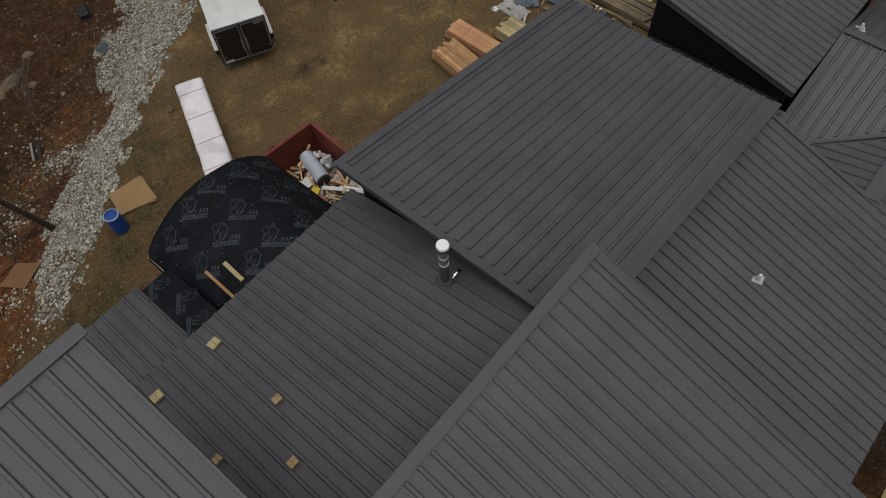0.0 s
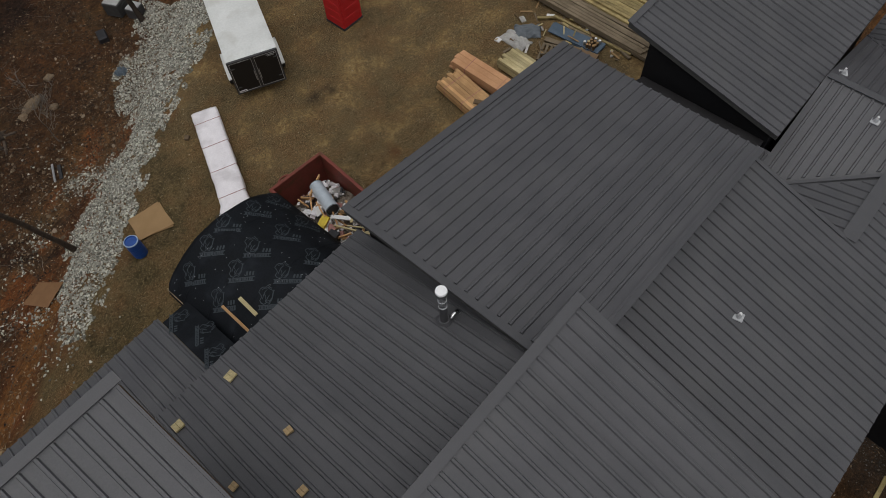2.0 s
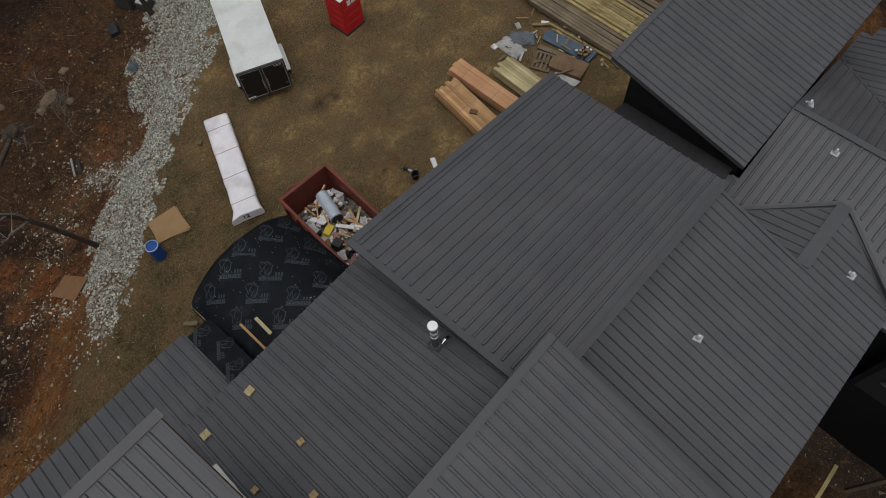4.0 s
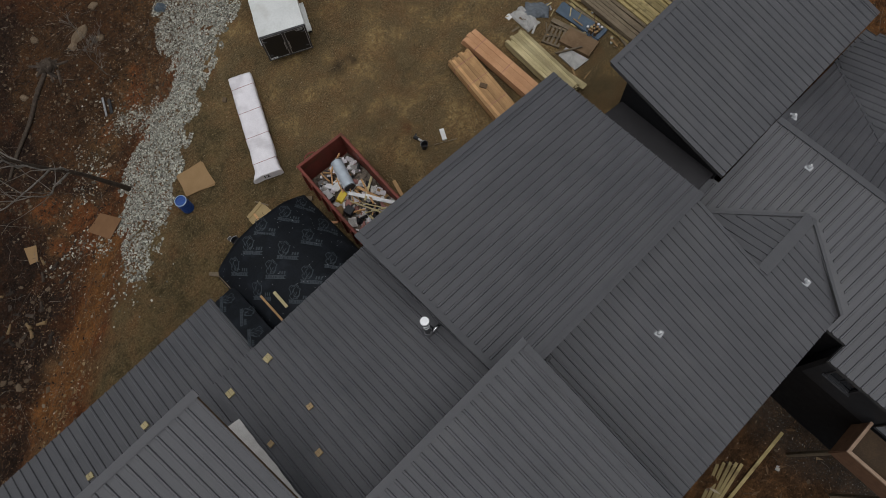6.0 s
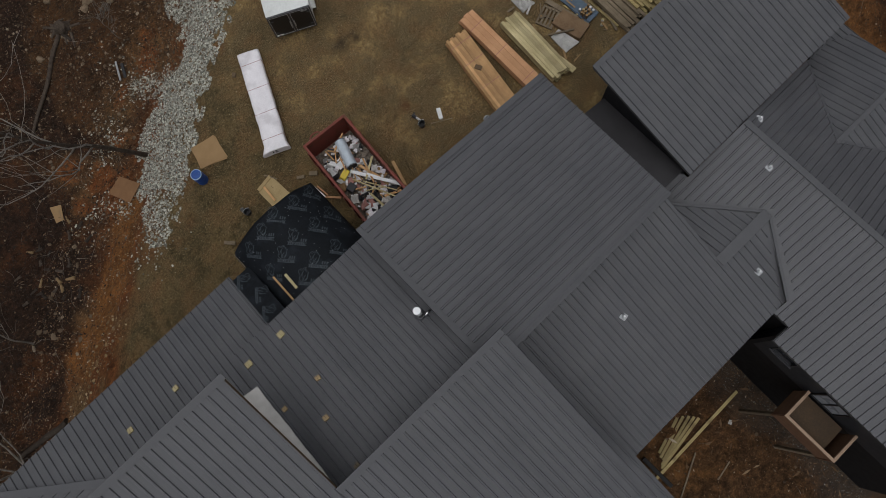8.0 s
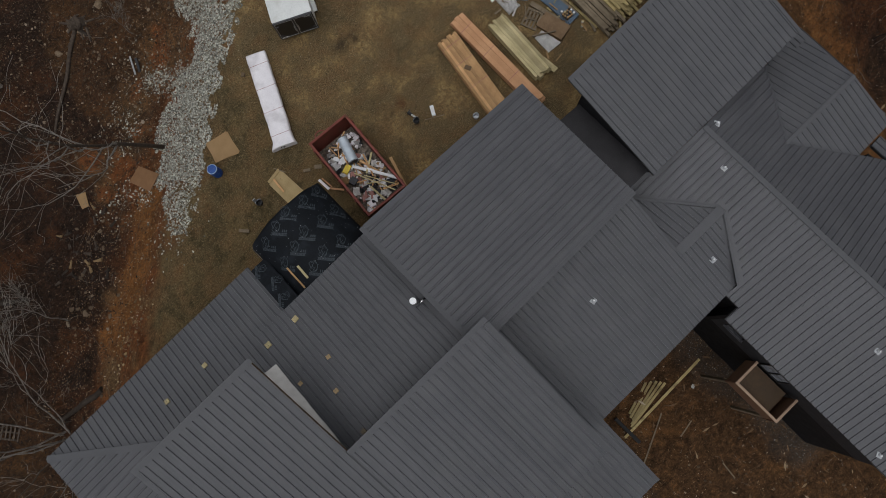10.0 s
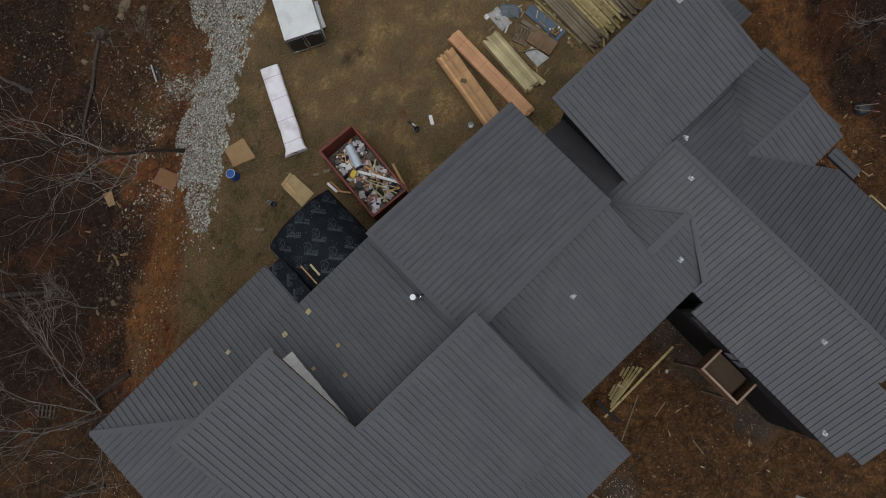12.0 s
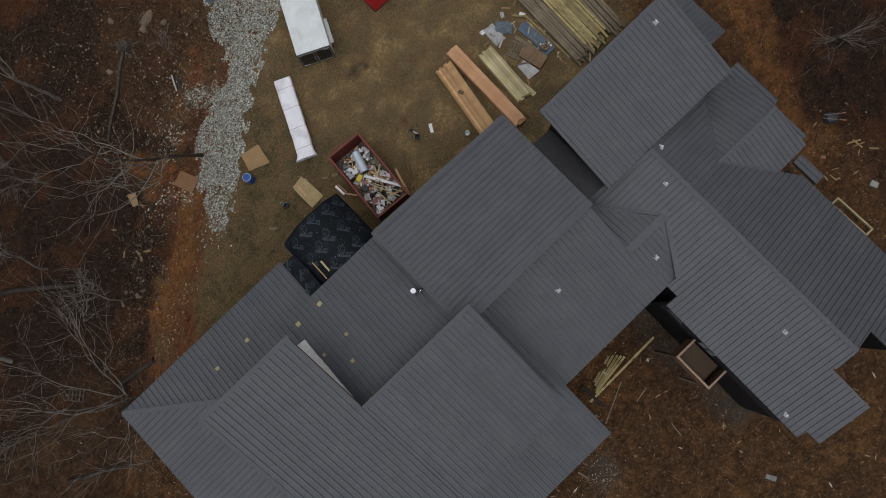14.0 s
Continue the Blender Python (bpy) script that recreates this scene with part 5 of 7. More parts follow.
def rubbish():
    rng = random.Random(11)
    # the waste heap under the loose pieces
    bm = bmesh.new()
    n, m = 22, 40
    g = []
    for j in range(m + 1):
        row = []
        for i in range(n + 1):
            x, y = -1.05 + 2.1 * i / n, -2.2 + 4.4 * j / m
            h = 0.62 + 0.32 * noise.noise(Vector((x * 1.7, y * 1.7, 5))) + 0.12 * noise.noise(Vector((x * 6, y * 6, 1)))
            h *= min(1, max(0.1, (2.15 - y) / 0.8))
            row.append(bm.verts.new(SKM @ Vector((x, y, 0.27 + max(0.0, h)))))
        g.append(row)
    for j in range(m):
        for i in range(n):
            bm.faces.new((g[j][i], g[j][i + 1], g[j + 1][i + 1], g[j + 1][i]))
    heap = mesh_ob("waste_heap", bm, WASTE)
    tagged(heap, "dark mixed building waste heaped in the container", "waste heap", "", "stuff")

    def put(name, mat, label, cat, x, y, z, sx, sy, sz, rx, ry, rz, dent=0.25, grp="waste pieces"):
        bm = bmesh.new()
        box(bm, 0, 0, 0, sx, sy, sz)
        bmesh.ops.subdivide_edges(bm, edges=bm.edges[:], cuts=1)
        for v in bm.verts:
            v.co *= 1 + rng.uniform(-dent, dent) * 0.5
        ob = mesh_ob(name, bm, mat)
        ob.matrix_world = SKM @ pose(x, y, z, rx, ry, rz)
        tagged(ob, label, cat, grp)

    kinds = [("crumpled_bag", GREYPL, "crumpled pale paper bag in the waste", "paper bag"), ("plaster_scrap", WHITEPL, "white board scrap in the waste", "scrap"), ("carton", CARD, "crushed cardboard carton in the waste", "carton"), ("crumpled_wrap", WRAP, "crumpled white wrapping in the waste", "wrapping"), ("wood_scrap", PINE, "pine offcut in the waste", "wood scrap"), ("plastic_scrap", DARKPL, "dark plastic scrap in the waste", "scrap"), ("red_carton", REDCARD, "reddish brown carton scrap in the waste", "carton")]
    for i in range(230):
        k = rng.choices(range(7), (24, 15, 8, 20, 4, 20, 9))[0]
        nm, mt, lb, ct = kinds[k]
        x, y = rng.uniform(-0.95, 0.95), rng.uniform(-2.1, 1.75)
        z = 0.98 + 0.28 * noise.noise(Vector((x * 1.7, y * 1.7, 5))) + rng.uniform(0, 0.14)
        if k == 4:
            put(nm, mt, lb, ct, x, y, z + 0.1, 0.05, rng.uniform(0.3, 0.9), 0.09, rng.uniform(-14, 14), rng.uniform(-14, 14), rng.uniform(0, 180), 0.03)
        else:
            s = 0.08 + 0.30 * rng.random() ** 1.4
            put(nm, mt, lb, ct, x, y, z, s, s * rng.uniform(0.5, 1.1), s * rng.uniform(0.1, 0.5), rng.uniform(-40, 40), rng.uniform(-40, 40), rng.uniform(0, 360), 0.5)
    for x, y, ln, rz, mat in ((0.45, -0.3, 1.1, 20, PINE), (-0.1, -1.6, 1.0, 8, PALEPINE), (0.62, -1.75, 0.8, 70, PINE)):
        put("long_board", mat, "pale pine board thrown on the waste", "board", x, y, 1.25, 0.1, ln, 0.045, rng.uniform(-4, 4), rng.uniform(-6, 6), rz, 0.02)
    for p, q, w, mat, lb in (
        ((7.11, 12.23, 1.27), (8.27, 10.26, 1.42), 0.15, WHITEPL, "long white board lying across the waste"),
        ((7.55, 11.62, 1.36), (8.28, 10.12, 1.46), 0.09, WHITEPL, "long white board lying across the waste"),
        ((6.93, 11.92, 1.24), (7.8, 9.86, 1.34), 0.06, PALEPINE, "thin pale lath lying across the waste"),
        ((7.2, 11.5, 1.3), (8.0, 10.1, 1.36), 0.05, PALEPINE, "thin pale lath lying across the waste"),
        ((8.27, 12.07, 1.30), (7.35, 11.46, 1.36), 0.09, PALEPINE, "pale pine offcut lying over the white boards"),
        ((7.9, 12.3, 1.3), (7.5, 11.1, 1.38), 0.08, PINE, "pine offcut lying over the white boards"),
        ((7.0, 11.1, 1.26), (7.75, 10.6, 1.32), 0.05, PALEPINE, "thin pale lath lying across the waste"),
        ((8.72, 11.15, 1.62), (8.24, 9.5, 1.58), 0.14, PINE, "pine board leaning over the container's side"),
    ):
        loose_board("long_board", p, q, w, 0.045, mat, lb, "board", "waste pieces")
    put("yellow_sack", YELLOWPL, "crumpled yellow plastic sack on the waste", "sack", -0.5, 0.35, 1.15, 0.5, 0.28, 0.16, 6, -5, 20, 0.4)
    put("dark_crate", DARKPL, "dark grey crate on the waste", "crate", -0.65, -0.35, 1.15, 0.36, 0.34, 0.28, 5, 8, 20, 0.05)
    tube = empty("duct_roll", 0, 0, 0, 0, "pale sheet-metal duct with dark open end", "duct")
    tube.matrix_world = SKM @ pose(0.12, 1.0, 1.34, 84, 0, -12)
    bm = bmesh.new()
    cyl(bm, 0.25, 0.25, 1.42, Matrix.Identity(4), 24, False)
    part("outer", bm, DUCT, tube)
    bm = bmesh.new()
    cyl(bm, 0.225, 0.225, 1.40, Matrix.Identity(4), 24, True)
    part("core", bm, DARKPL, tube)
    for z in (-0.69, 0.69):
        bm = bmesh.new()
        cyl(bm, 0.258, 0.258, 0.03, Matrix.Translation((0, 0, z)), 24, False)
        part("end_ring", bm, DARKMETAL, tube)


rubbish()
loose_board("board", (5.55, 12.6, 0.02), (6.02, 11.8, 0.75), 0.1, 0.04, ORANGEPINE, "pine board leaning against the container", "board")


def trailer():
    th = empty("enclosed_trailer", 10.09, 19.64, gz(10.1, 20), -26.3, "white enclosed cargo trailer with black double rear doors", "trailer")
    W, L, z0, z1 = 2.03, 4.9, 0.42, 2.12
    bm = bmesh.new()
    box(bm, 0, L / 2, (z0 + z1) / 2, W, L, z1 - z0, None, 0.03)
    body = part("body", bm, TRAILWHITE, th)
    bm = bmesh.new()
    nx, ny = 14, 34
    g = []
    for j in range(ny + 1):
        row = []
        for i in range(nx + 1):
            u, v = i / nx * 2 - 1, j / ny
            x, y = u * (W / 2 + 0.02), 0.03 + v * (L - 0.04)
            z = z1 + 0.09 * (1 - abs(u) ** 5) * (1 - abs(2 * v - 1) ** 14) + 0.012 * noise.noise(Vector((x * 2.5, y * 1.5, 0)))
            row.append(bm.verts.new((x, y, z)))
        g.append(row)
    for j in range(ny):
        for i in range(nx):
            f = bm.faces.new((g[j][i], g[j][i + 1], g[j + 1][i + 1], g[j + 1][i]))
            f.smooth = True
    part("roof_skin", bm, TRAILWHITE, th)
    bm = bmesh.new()
    box(bm, 0, -0.02, (z0 + z1) / 2, W - 0.02, 0.05, z1 - z0 - 0.02)
    back = part("rear_frame", bm, DARKMETAL, th)
    for sx in (-1, 1):
        bm = bmesh.new()
        box(bm, sx * W / 4, -0.055, (z0 + z1) / 2, W / 2 - 0.07, 0.04, z1 - z0 - 0.14, None, 0.008)
        door = part("rear_door", bm, BLACKGLOSS, th, "glossy black rear door")
        bm = bmesh.new()
        box(bm, sx * 0.1, -0.10, z0 + 0.75, 0.03, 0.05, 0.5, None, 0.006)
        part("latch_bar", bm, GREYMETAL, door)
        for z in (z0 + 0.35, z1 - 0.35):
            bm = bmesh.new()
            box(bm, sx * (W / 2 - 0.14), -0.09, z, 0.18, 0.03, 0.05, None, 0.005)
            part("hinge", bm, DARKMETAL, door)
    bm = bmesh.new()
    box(bm, 0, -0.07, (z0 + z1) / 2, 0.035, 0.03, z1 - z0 - 0.12)
    part("door_seam", bm, DARKMETAL, th)
    for sx in (-1, 1):
        for cx, cz, sw, sh in ((sx * W / 4, z1 - 0.09, W / 2 - 0.1, 0.022), (sx * W / 4, z0 + 0.09, W / 2 - 0.1, 0.022), (sx * 0.06, (z0 + z1) / 2, 0.022, z1 - z0 - 0.18), (sx * (W / 2 - 0.06), (z0 + z1) / 2, 0.022, z1 - z0 - 0.18)):
            bm = bmesh.new()
            box(bm, cx, -0.08, cz, sw, 0.014, sh)
            part("edge_strip", bm, GREYMETAL, th)
    for z in (z0 + 0.03, z1 - 0.04):
        bm = bmesh.new()
        box(bm, 0, -0.05, z, W, 0.06, 0.05)
        part("cross_trim", bm, DARKMETAL, th)
    for sx in (-1, 1):
        bm = bmesh.new()
        box(bm, sx * (W / 2 - 0.01), -0.05, (z0 + z1) / 2, 0.05, 0.06, z1 - z0)
        part("corner_trim", bm, DARKMETAL, th)
    for x, z, w, h in ((-0.78, z0 + 0.12, 0.3, 0.1), (0.72, z1 - 0.16, 0.36, 0.025), (0.72, z1 - 0.22, 0.28, 0.02)):
        bm = bmesh.new()
        box(bm, x, -0.085, z, w, 0.012, h)
        part("sticker", bm, WHITEPL if h > 0.05 else GREYMETAL, th)
    bm = bmesh.new()
    box(bm, -0.78, -0.093, z0 + 0.115, 0.22, 0.006, 0.03)
    part("plate_bar", bm, DARKMETAL, th)
    for sx in (-1, 1):
        bm = bmesh.new()
        prev = None
        for i in range(11):
            t = i / 10
            y = 0.82 + 1.62 * t
            z = 0.80 - 0.28 * abs(2 * t - 1) ** 3.5
            cur = [bm.verts.new((sx * (W / 2), y, z)), bm.verts.new((sx * (W / 2 + 0.2), y, z)), bm.verts.new((sx * (W / 2 + 0.2), y, z - 0.06)), bm.verts.new((sx * (W / 2), y, z - 0.06))]
            if prev:
                for k in range(4):
                    bm.faces.new((prev[k], prev[(k + 1) % 4], cur[(k + 1) % 4], cur[k]))
            else:
                bm.faces.new(cur)
            prev = cur
        bm.faces.new(prev)
        bmesh.ops.recalc_face_normals(bm, faces=bm.faces)
        part("fender", bm, TRAILWHITE, th)
        for y in (1.1, 1.63, 2.16):
            bm = bmesh.new()
            box(bm, sx * (W / 2 + 0.205), y, 0.74, 0.012, 0.12, 0.05)
            part("marker_light", bm, DARKPL, th)
        for y in (1.25, 2.05):
            bm = bmesh.new()
            cyl(bm, 0.33, 0.33, 0.18, pose(sx * (W / 2 + 0.1), y, 0.33, 0, 90, 0), 22)
            wh = part("wheel", bm, TIRE, th)
            bm = bmesh.new()
            cyl(bm, 0.18, 0.18, 0.2, pose(sx * (W / 2 + 0.1), y, 0.33, 0, 90, 0), 16)
            part("rim", bm, GREYMETAL, wh)
    for sx in (-0.55, 0.55):
        bm = bmesh.new()
        beam(bm, (sx, L, 0.45), (0, L + 1.2, 0.45), 0.08, 0.1)
        part("tongue_bar", bm, DARKMETAL, th)
    bm = bmesh.new()
    cyl(bm, 0.03, 0.03, 0.5, Matrix.Translation((0, L + 1.0, 0.3)), 10)
    part("jack", bm, GREYMETAL, th)


trailer()


def toilet():
    x, y = 15.34, 20.18
    th = empty("portable_toilet", x, y, gz(x, y), 0, "red plastic portable toilet standing on the yard", "portable toilet")
    for nm, cx, cy, sx, sy in (("side_wall", -0.54, 0, 0.06, 1.1), ("side_wall", 0.54, 0, 0.06, 1.1), ("back_wall", 0, 0.54, 1.02, 0.06)):
        bm = bmesh.new()
        box(bm, cx, cy, 1.1, sx, sy, 2.0, None, 0.012)
        w = part(nm, bm, PORTARED, th)
        for k in range(4):
            bm = bmesh.new()
            z = 0.4 + 0.42 * k
            if sx < 0.1:
                box(bm, cx + (0.035 if cx > 0 else -0.035), 0, z, 0.02, 0.86, 0.16, None, 0.01)
            else:
                box(bm, 0, cy + 0.035, z, 0.8, 0.02, 0.16, None, 0.01)
            part("moulding", bm, PORTARED, w)
    bm = bmesh.new()
    box(bm, 0, -0.54, 1.1, 1.02, 0.06, 2.0, None, 0.012)
    door = part("door", bm, PORTARED, th)
    for k in range(3):
        bm = bmesh.new()
        box(bm, 0, -0.575, 0.5 + 0.45 * k, 0.8, 0.02, 0.2, None, 0.01)
        part("moulding", bm, PORTARED, door)
    for sx in (-0.26, 0.0):
        bm = bmesh.new()
        box(bm, sx + 0.13, -0.59, 1.72, 0.2, 0.012, 0.26)
        part("sign", bm, WHITEPL, door, "white sign with dark mark")
    bm = bmesh.new()
    box(bm, 0.0, -0.60, 1.72, 0.03, 0.008, 0.14)
    part("sign_mark", bm, DARKPL, door)
    bm = bmesh.new()
    box(bm, 0, 0, 0.05, 1.2, 1.2, 0.1, None, 0.02)
    part("base", bm, DARKPL, th)
    bm = bmesh.new()
    prism(bm, [Vector((a * 0.42, b * 0.42, 2.32)) for a, b in ((-1, -1), (1, -1), (1, 1), (-1, 1))], [Vector((a * 0.62, b * 0.62, 2.1)) for a, b in ((-1, -1), (1, -1), (1, 1), (-1, 1))])
    part("roof", bm, WHITEPL, th, "translucent white roof")
    bm = bmesh.new()
    cyl(bm, 0.05, 0.05, 0.3, Matrix.Translation((0.35, 0.4, 2.35)), 10)
    part("vent_pipe", bm, WHITEPL, th)


toilet()


def wrapped_bundle():
    p0, p1 = Vector((7.62, 20.43, 0)), Vector((5.42, 15.72, 0))
    d = p1 - p0
    ang = math.degrees(math.atan2(d.y, d.x)) - 90
    mid = (p0 + p1) / 2
    th = empty("wrapped_bundle", mid.x, mid.y, gz(mid.x, mid.y), ang, "long bundle of roofing sheets in white wrap with red straps", "wrapped bundle")
    L, W, H = d.length, 1.06, 0.46
    bm = bmesh.new()
    nseg, ncs = 64, 28
    prev = None
    for j in range(nseg + 1):
        t = j / nseg
        y = -L / 2 + L * t
        flare = 1 + 0.16 * max(0.0, (t - 0.93) / 0.07)
        ring = []
        for i in range(ncs):
            a = 2 * math.pi * i / ncs
            cx, sz = math.cos(a), math.sin(a)
            k = (abs(cx) ** 6 + abs(sz) ** 6) ** (-1 / 6)
            x, z = cx * k * W / 2 * flare, sz * k * H / 2 + H / 2 + 0.1
            wr = 0.025 * noise.noise(Vector((x * 3, y * 2.2, z * 3))) + 0.014 * noise.noise(Vector((x * 9, y * 7, z * 9)))
            pinch = -0.02 * sum(math.exp(-((t - s) / 0.008) ** 2) for s in (0.12, 0.37, 0.62, 0.87))
            x += (wr + pinch) * cx
            z += (wr + pinch) * sz
            if t > 0.95 and x > 0.3:
                x += 0.14 * (t - 0.95) / 0.05
                z -= 0.16 * (t - 0.95) / 0.05
            ring.append(bm.verts.new((x, y, max(0.02, z))))
        if prev:
            for i in range(ncs):
                bm.faces.new((prev[i], prev[(i + 1) % ncs], ring[(i + 1) % ncs], ring[i])).smooth = True
        else:
            bm.faces.new(ring)
        prev = ring
    bm.faces.new(prev[::-1])
    bmesh.ops.recalc_face_normals(bm, faces=bm.faces)
    part("wrap", bm, WRAP, th)
    for s in (0.12, 0.37, 0.62, 0.87):
        y = -L / 2 + L * s
        bm = bmesh.new()
        for a, b in (((-W / 2, y, 0.1), (-W / 2, y, H + 0.1)), ((-W / 2, y, H + 0.1), (W / 2, y + 0.05, H + 0.1)), ((W / 2, y + 0.05, H + 0.1), (W / 2, y, 0.1))):
            beam(bm, a, b, 0.014, 0.012, (0, 1, 0) if a[0] == b[0] else (0, 0, 1), -0.004)
        part("strap", bm, STRAP, th)
    for s in (0.2, 0.5, 0.8):
        bm = bmesh.new()
        box(bm, 0, -L / 2 + L * s, 0.05, W - 0.1, 0.1, 0.1)
        part("bearer", bm, OLDWOOD, th)
    cu = bpy.data.curves.new("handwriting", "FONT")
    cu.body = "12"
    cu.size, cu.extrude, cu.offset = 0.3, 0.004, 0.006
    cu.materials.append(DARKPL)
    txt = new("handwriting", cu)
    txt.parent = th
    txt.matrix_basis = pose(0.28, L / 2 + 0.012, 0.27, 90, 0, 180)


wrapped_bundle()


def stack(x, y, turn, across, layers, bw, bt, length, mat, label, straps=(), seed=0, gap=0.004, ragged=0.12, group="timber stacks", skew=0.25):
    """A strapped stack of boards along its own y, base at the middle."""
    rng = random.Random(seed)
    th = empty("lumber_stack", x, y, gz(x, y), turn, label, "lumber stack", group)
    bm = bmesh.new()
    box(bm, 0, 0, 0, bw, length, bt, None, bt * 0.06)
    me = bpy.data.meshes.new("board")
    bm.to_mesh(me)
    bm.free()
    me.materials.append(mat)
    W = across * (bw + gap)
    for k in range(3):
        bm = bmesh.new()
        box(bm, 0, (k - 1) * length * 0.36, 0.045, W, 0.09, 0.09)
        part("bearer", bm, OLDWOOD, th)
    for ly in range(layers):
        for i in range(across):
            if ly == layers - 1 and rng.random() < 0.06:
                continue
            ob = new("board", me)
            ob.parent = th
            ob.matrix_basis = pose(-W / 2 + (i + 0.5) * (bw + gap) + rng.uniform(-0.004, 0.004), rng.uniform(-ragged, ragged) * (1.6 if rng.random() < 0.2 else 1.0), 0.09 + (ly + 0.5) * (bt + 0.003), 0, 0, rng.uniform(-skew, skew))
    h = 0.09 + layers * (bt + 0.003)
    for s in straps:
        bm = bmesh.new()
        ys = length * s
        for a, b in (((-W / 2 - 0.005, ys, 0.09), (-W / 2 - 0.005, ys, h)), ((-W / 2 - 0.005, ys, h), (W / 2 + 0.005, ys + 0.06, h)), ((W / 2 + 0.005, ys + 0.06, h), (W / 2 + 0.005, ys, 0.09))):
            beam(bm, a, b, 0.02, 0.006, (0, 1, 0) if a[0] == b[0] else (0, 0, 1))
        part("strap", bm, STRAP, th)
    return th


stack(14.83, 11.55, -9.6, 8, 4, 0.135, 0.11, 4.9, PINE, "strapped stack of yellow pine boards on the yard", (0.4, 0.18, -0.1), 1)
stack(16.25, 11.28, -1.6, 3, 5, 0.262, 0.09, 6.1, ORANGEPINE, "strapped stack of orange pine planks on the yard", (0.38, 0.1, -0.2), 2)
stack(17.58, 11.0, -4.2, 7, 4, 0.14, 0.11, 3.7, PALEPINE, "stack of pale treated pine boards", (), 3, ragged=0.1)
stack(21.95, 11.5, -2.0, 7, 3, 0.15, 0.09, 6.1, OLDWOOD, "low stack of long weathered boards", (), 4, 0.02, 0.4, skew=0.9)
stack(23.2, 11.65, -2.5, 10, 5, 0.145, 0.09, 6.1, TREATED, "stack of long yellow-green treated boards", (), 5, 0.012, 0.4, skew=0.7)
stack(24.6, 11.2, -3.0, 6, 3, 0.15, 0.09, 6.1, OLDWOOD, "stack of long brown boards beside the garage", (), 6, 0.03, 0.35, skew=0.9)
block("wood_knot", 14.87, 12.03, 0.22, 0.34, 0.07, 25, BROWNPLY, "brown offcut lying on the yellow pine stack", "offcut")
bpy.data.objects["wood_knot"].location.z += 0.545
loose_board("board", (17.9, 9.7, 0.4), (17.97, 8.8, 0.4), 0.3, 0.06, PALEPINE, "pale boards jutting from the end of the stack", "board")
for _k, (_x0, _y0, _x1, _y1) in enumerate(((21.15, 12.9, 21.2, 9.0), (20.95, 12.4, 21.05, 10.2), (20.6, 13.4, 21.1, 12.8), (21.35, 9.9, 21.0, 8.9), (22.3, 8.4, 21.9, 8.0))):
    loose_board("timber_post", (_x0, _y0, 0.04), (_x1, _y1, 0.04), 0.12, 0.1, OLDWOOD if _k % 2 else TREATED, "rough timber post lying among the timber stacks", "timber post", "loose posts")


def pallet(x, y, turn, sx=1.05, sy=0.85, label="weathered wooden pallet with open slats", mat=None):
    th = empty("pallet", x, y, gz(x, y), turn, label, "pallet")
    for k in range(3):
        bm = bmesh.new()
        box(bm, (k - 1) * (sx / 2 - 0.05), 0, 0.06, 0.09, sy, 0.1)
        part("stringer", bm, mat or OLDWOOD, th)
    for k in range(5):
        bm = bmesh.new()
        box(bm, 0, (k - 2) * (sy / 2 - 0.05) / 2, 0.122, sx, 0.1, 0.02, pose(0, 0, 0, 0, 0, (k % 2) * 1.5))
        part("slat", bm, mat or OLDWOOD, th)


pallet(19.2, 11.7, 20)


def draped(name, cx, cy, sx, sy, turn, mat, label, cat, amp=0.06, lift=0.12):
    bm = bmesh.new()
    n, m = 22, 22
    g = [[bm.verts.new(((i / n - 0.5) * sx, (j / m - 0.5) * sy, lift + amp * noise.noise(Vector((i * 0.32 + cx, j * 0.32 + cy, 0))) + 0.4 * amp * noise.noise(Vector((i * 0.9, j * 0.9, 3))) - lift * max(abs(2 * i / n - 1), abs(2 * j / m - 1)) ** 6)) for j in range(m + 1)] for i in range(n + 1)]
    for i in range(n):
        for j in range(m):
            bm.faces.new((g[i][j], g[i + 1][j], g[i + 1][j + 1], g[i][j + 1])).smooth = True
    r = bmesh.ops.extrude_face_region(bm, geom=bm.faces[:])
    for v in r["geom"]:
        if isinstance(v, bmesh.types.BMVert):
            v.co.z += 0.01
    ob = mesh_ob(name, bm, mat)
    ob.matrix_world = pose(cx, cy, gz(cx, cy) + 0.02, 0, 0, turn)
    return tagged(ob, label, cat)


draped("white_bag", 12.43, -18.4, 0.32, 0.7, 30, GREYPL, "crumpled white bag on the soil", "bag", 0.15, 0.12)
draped("white_plastic_sheet", 18.98, 13.34, 0.78, 1.3, -4, FOAM, "crumpled dirty white sheeting lying by the timber", "plastic sheet", 0.1, 0.12)
# Smoke is modelled here as a draped grey-blue sheet.
draped("grey_plastic_sheet", 19.7, 13.25, 0.8, 1.15, 40, SMOKEGREY, "dull grey-blue sheet standing in for smoke over the ground", "plastic sheet", 0.1, 0.16)
slab_sheet("blue_board", [(20.25, 12.55), (20.85, 12.65), (20.98, 10.1), (20.3, 10.1)], BLUEBOARD, "blue-grey insulation board lying flat", "board", 0.05, 2)
slab_sheet("plywood_sheet", [(19.05, 11.29), (19.93, 11.42), (20.27, 9.96), (19.39, 9.79)], RUSTPLY, "wet brown plywood panel on the debris", "plywood", 0.2, 1)
slab_sheet("foil_panel", [(18.55, 10.85), (19.1, 10.9), (19.33, 9.72), (18.5, 9.8)], FOAM, "pale foil-faced panel lying flat", "panel", 0.06, 1)
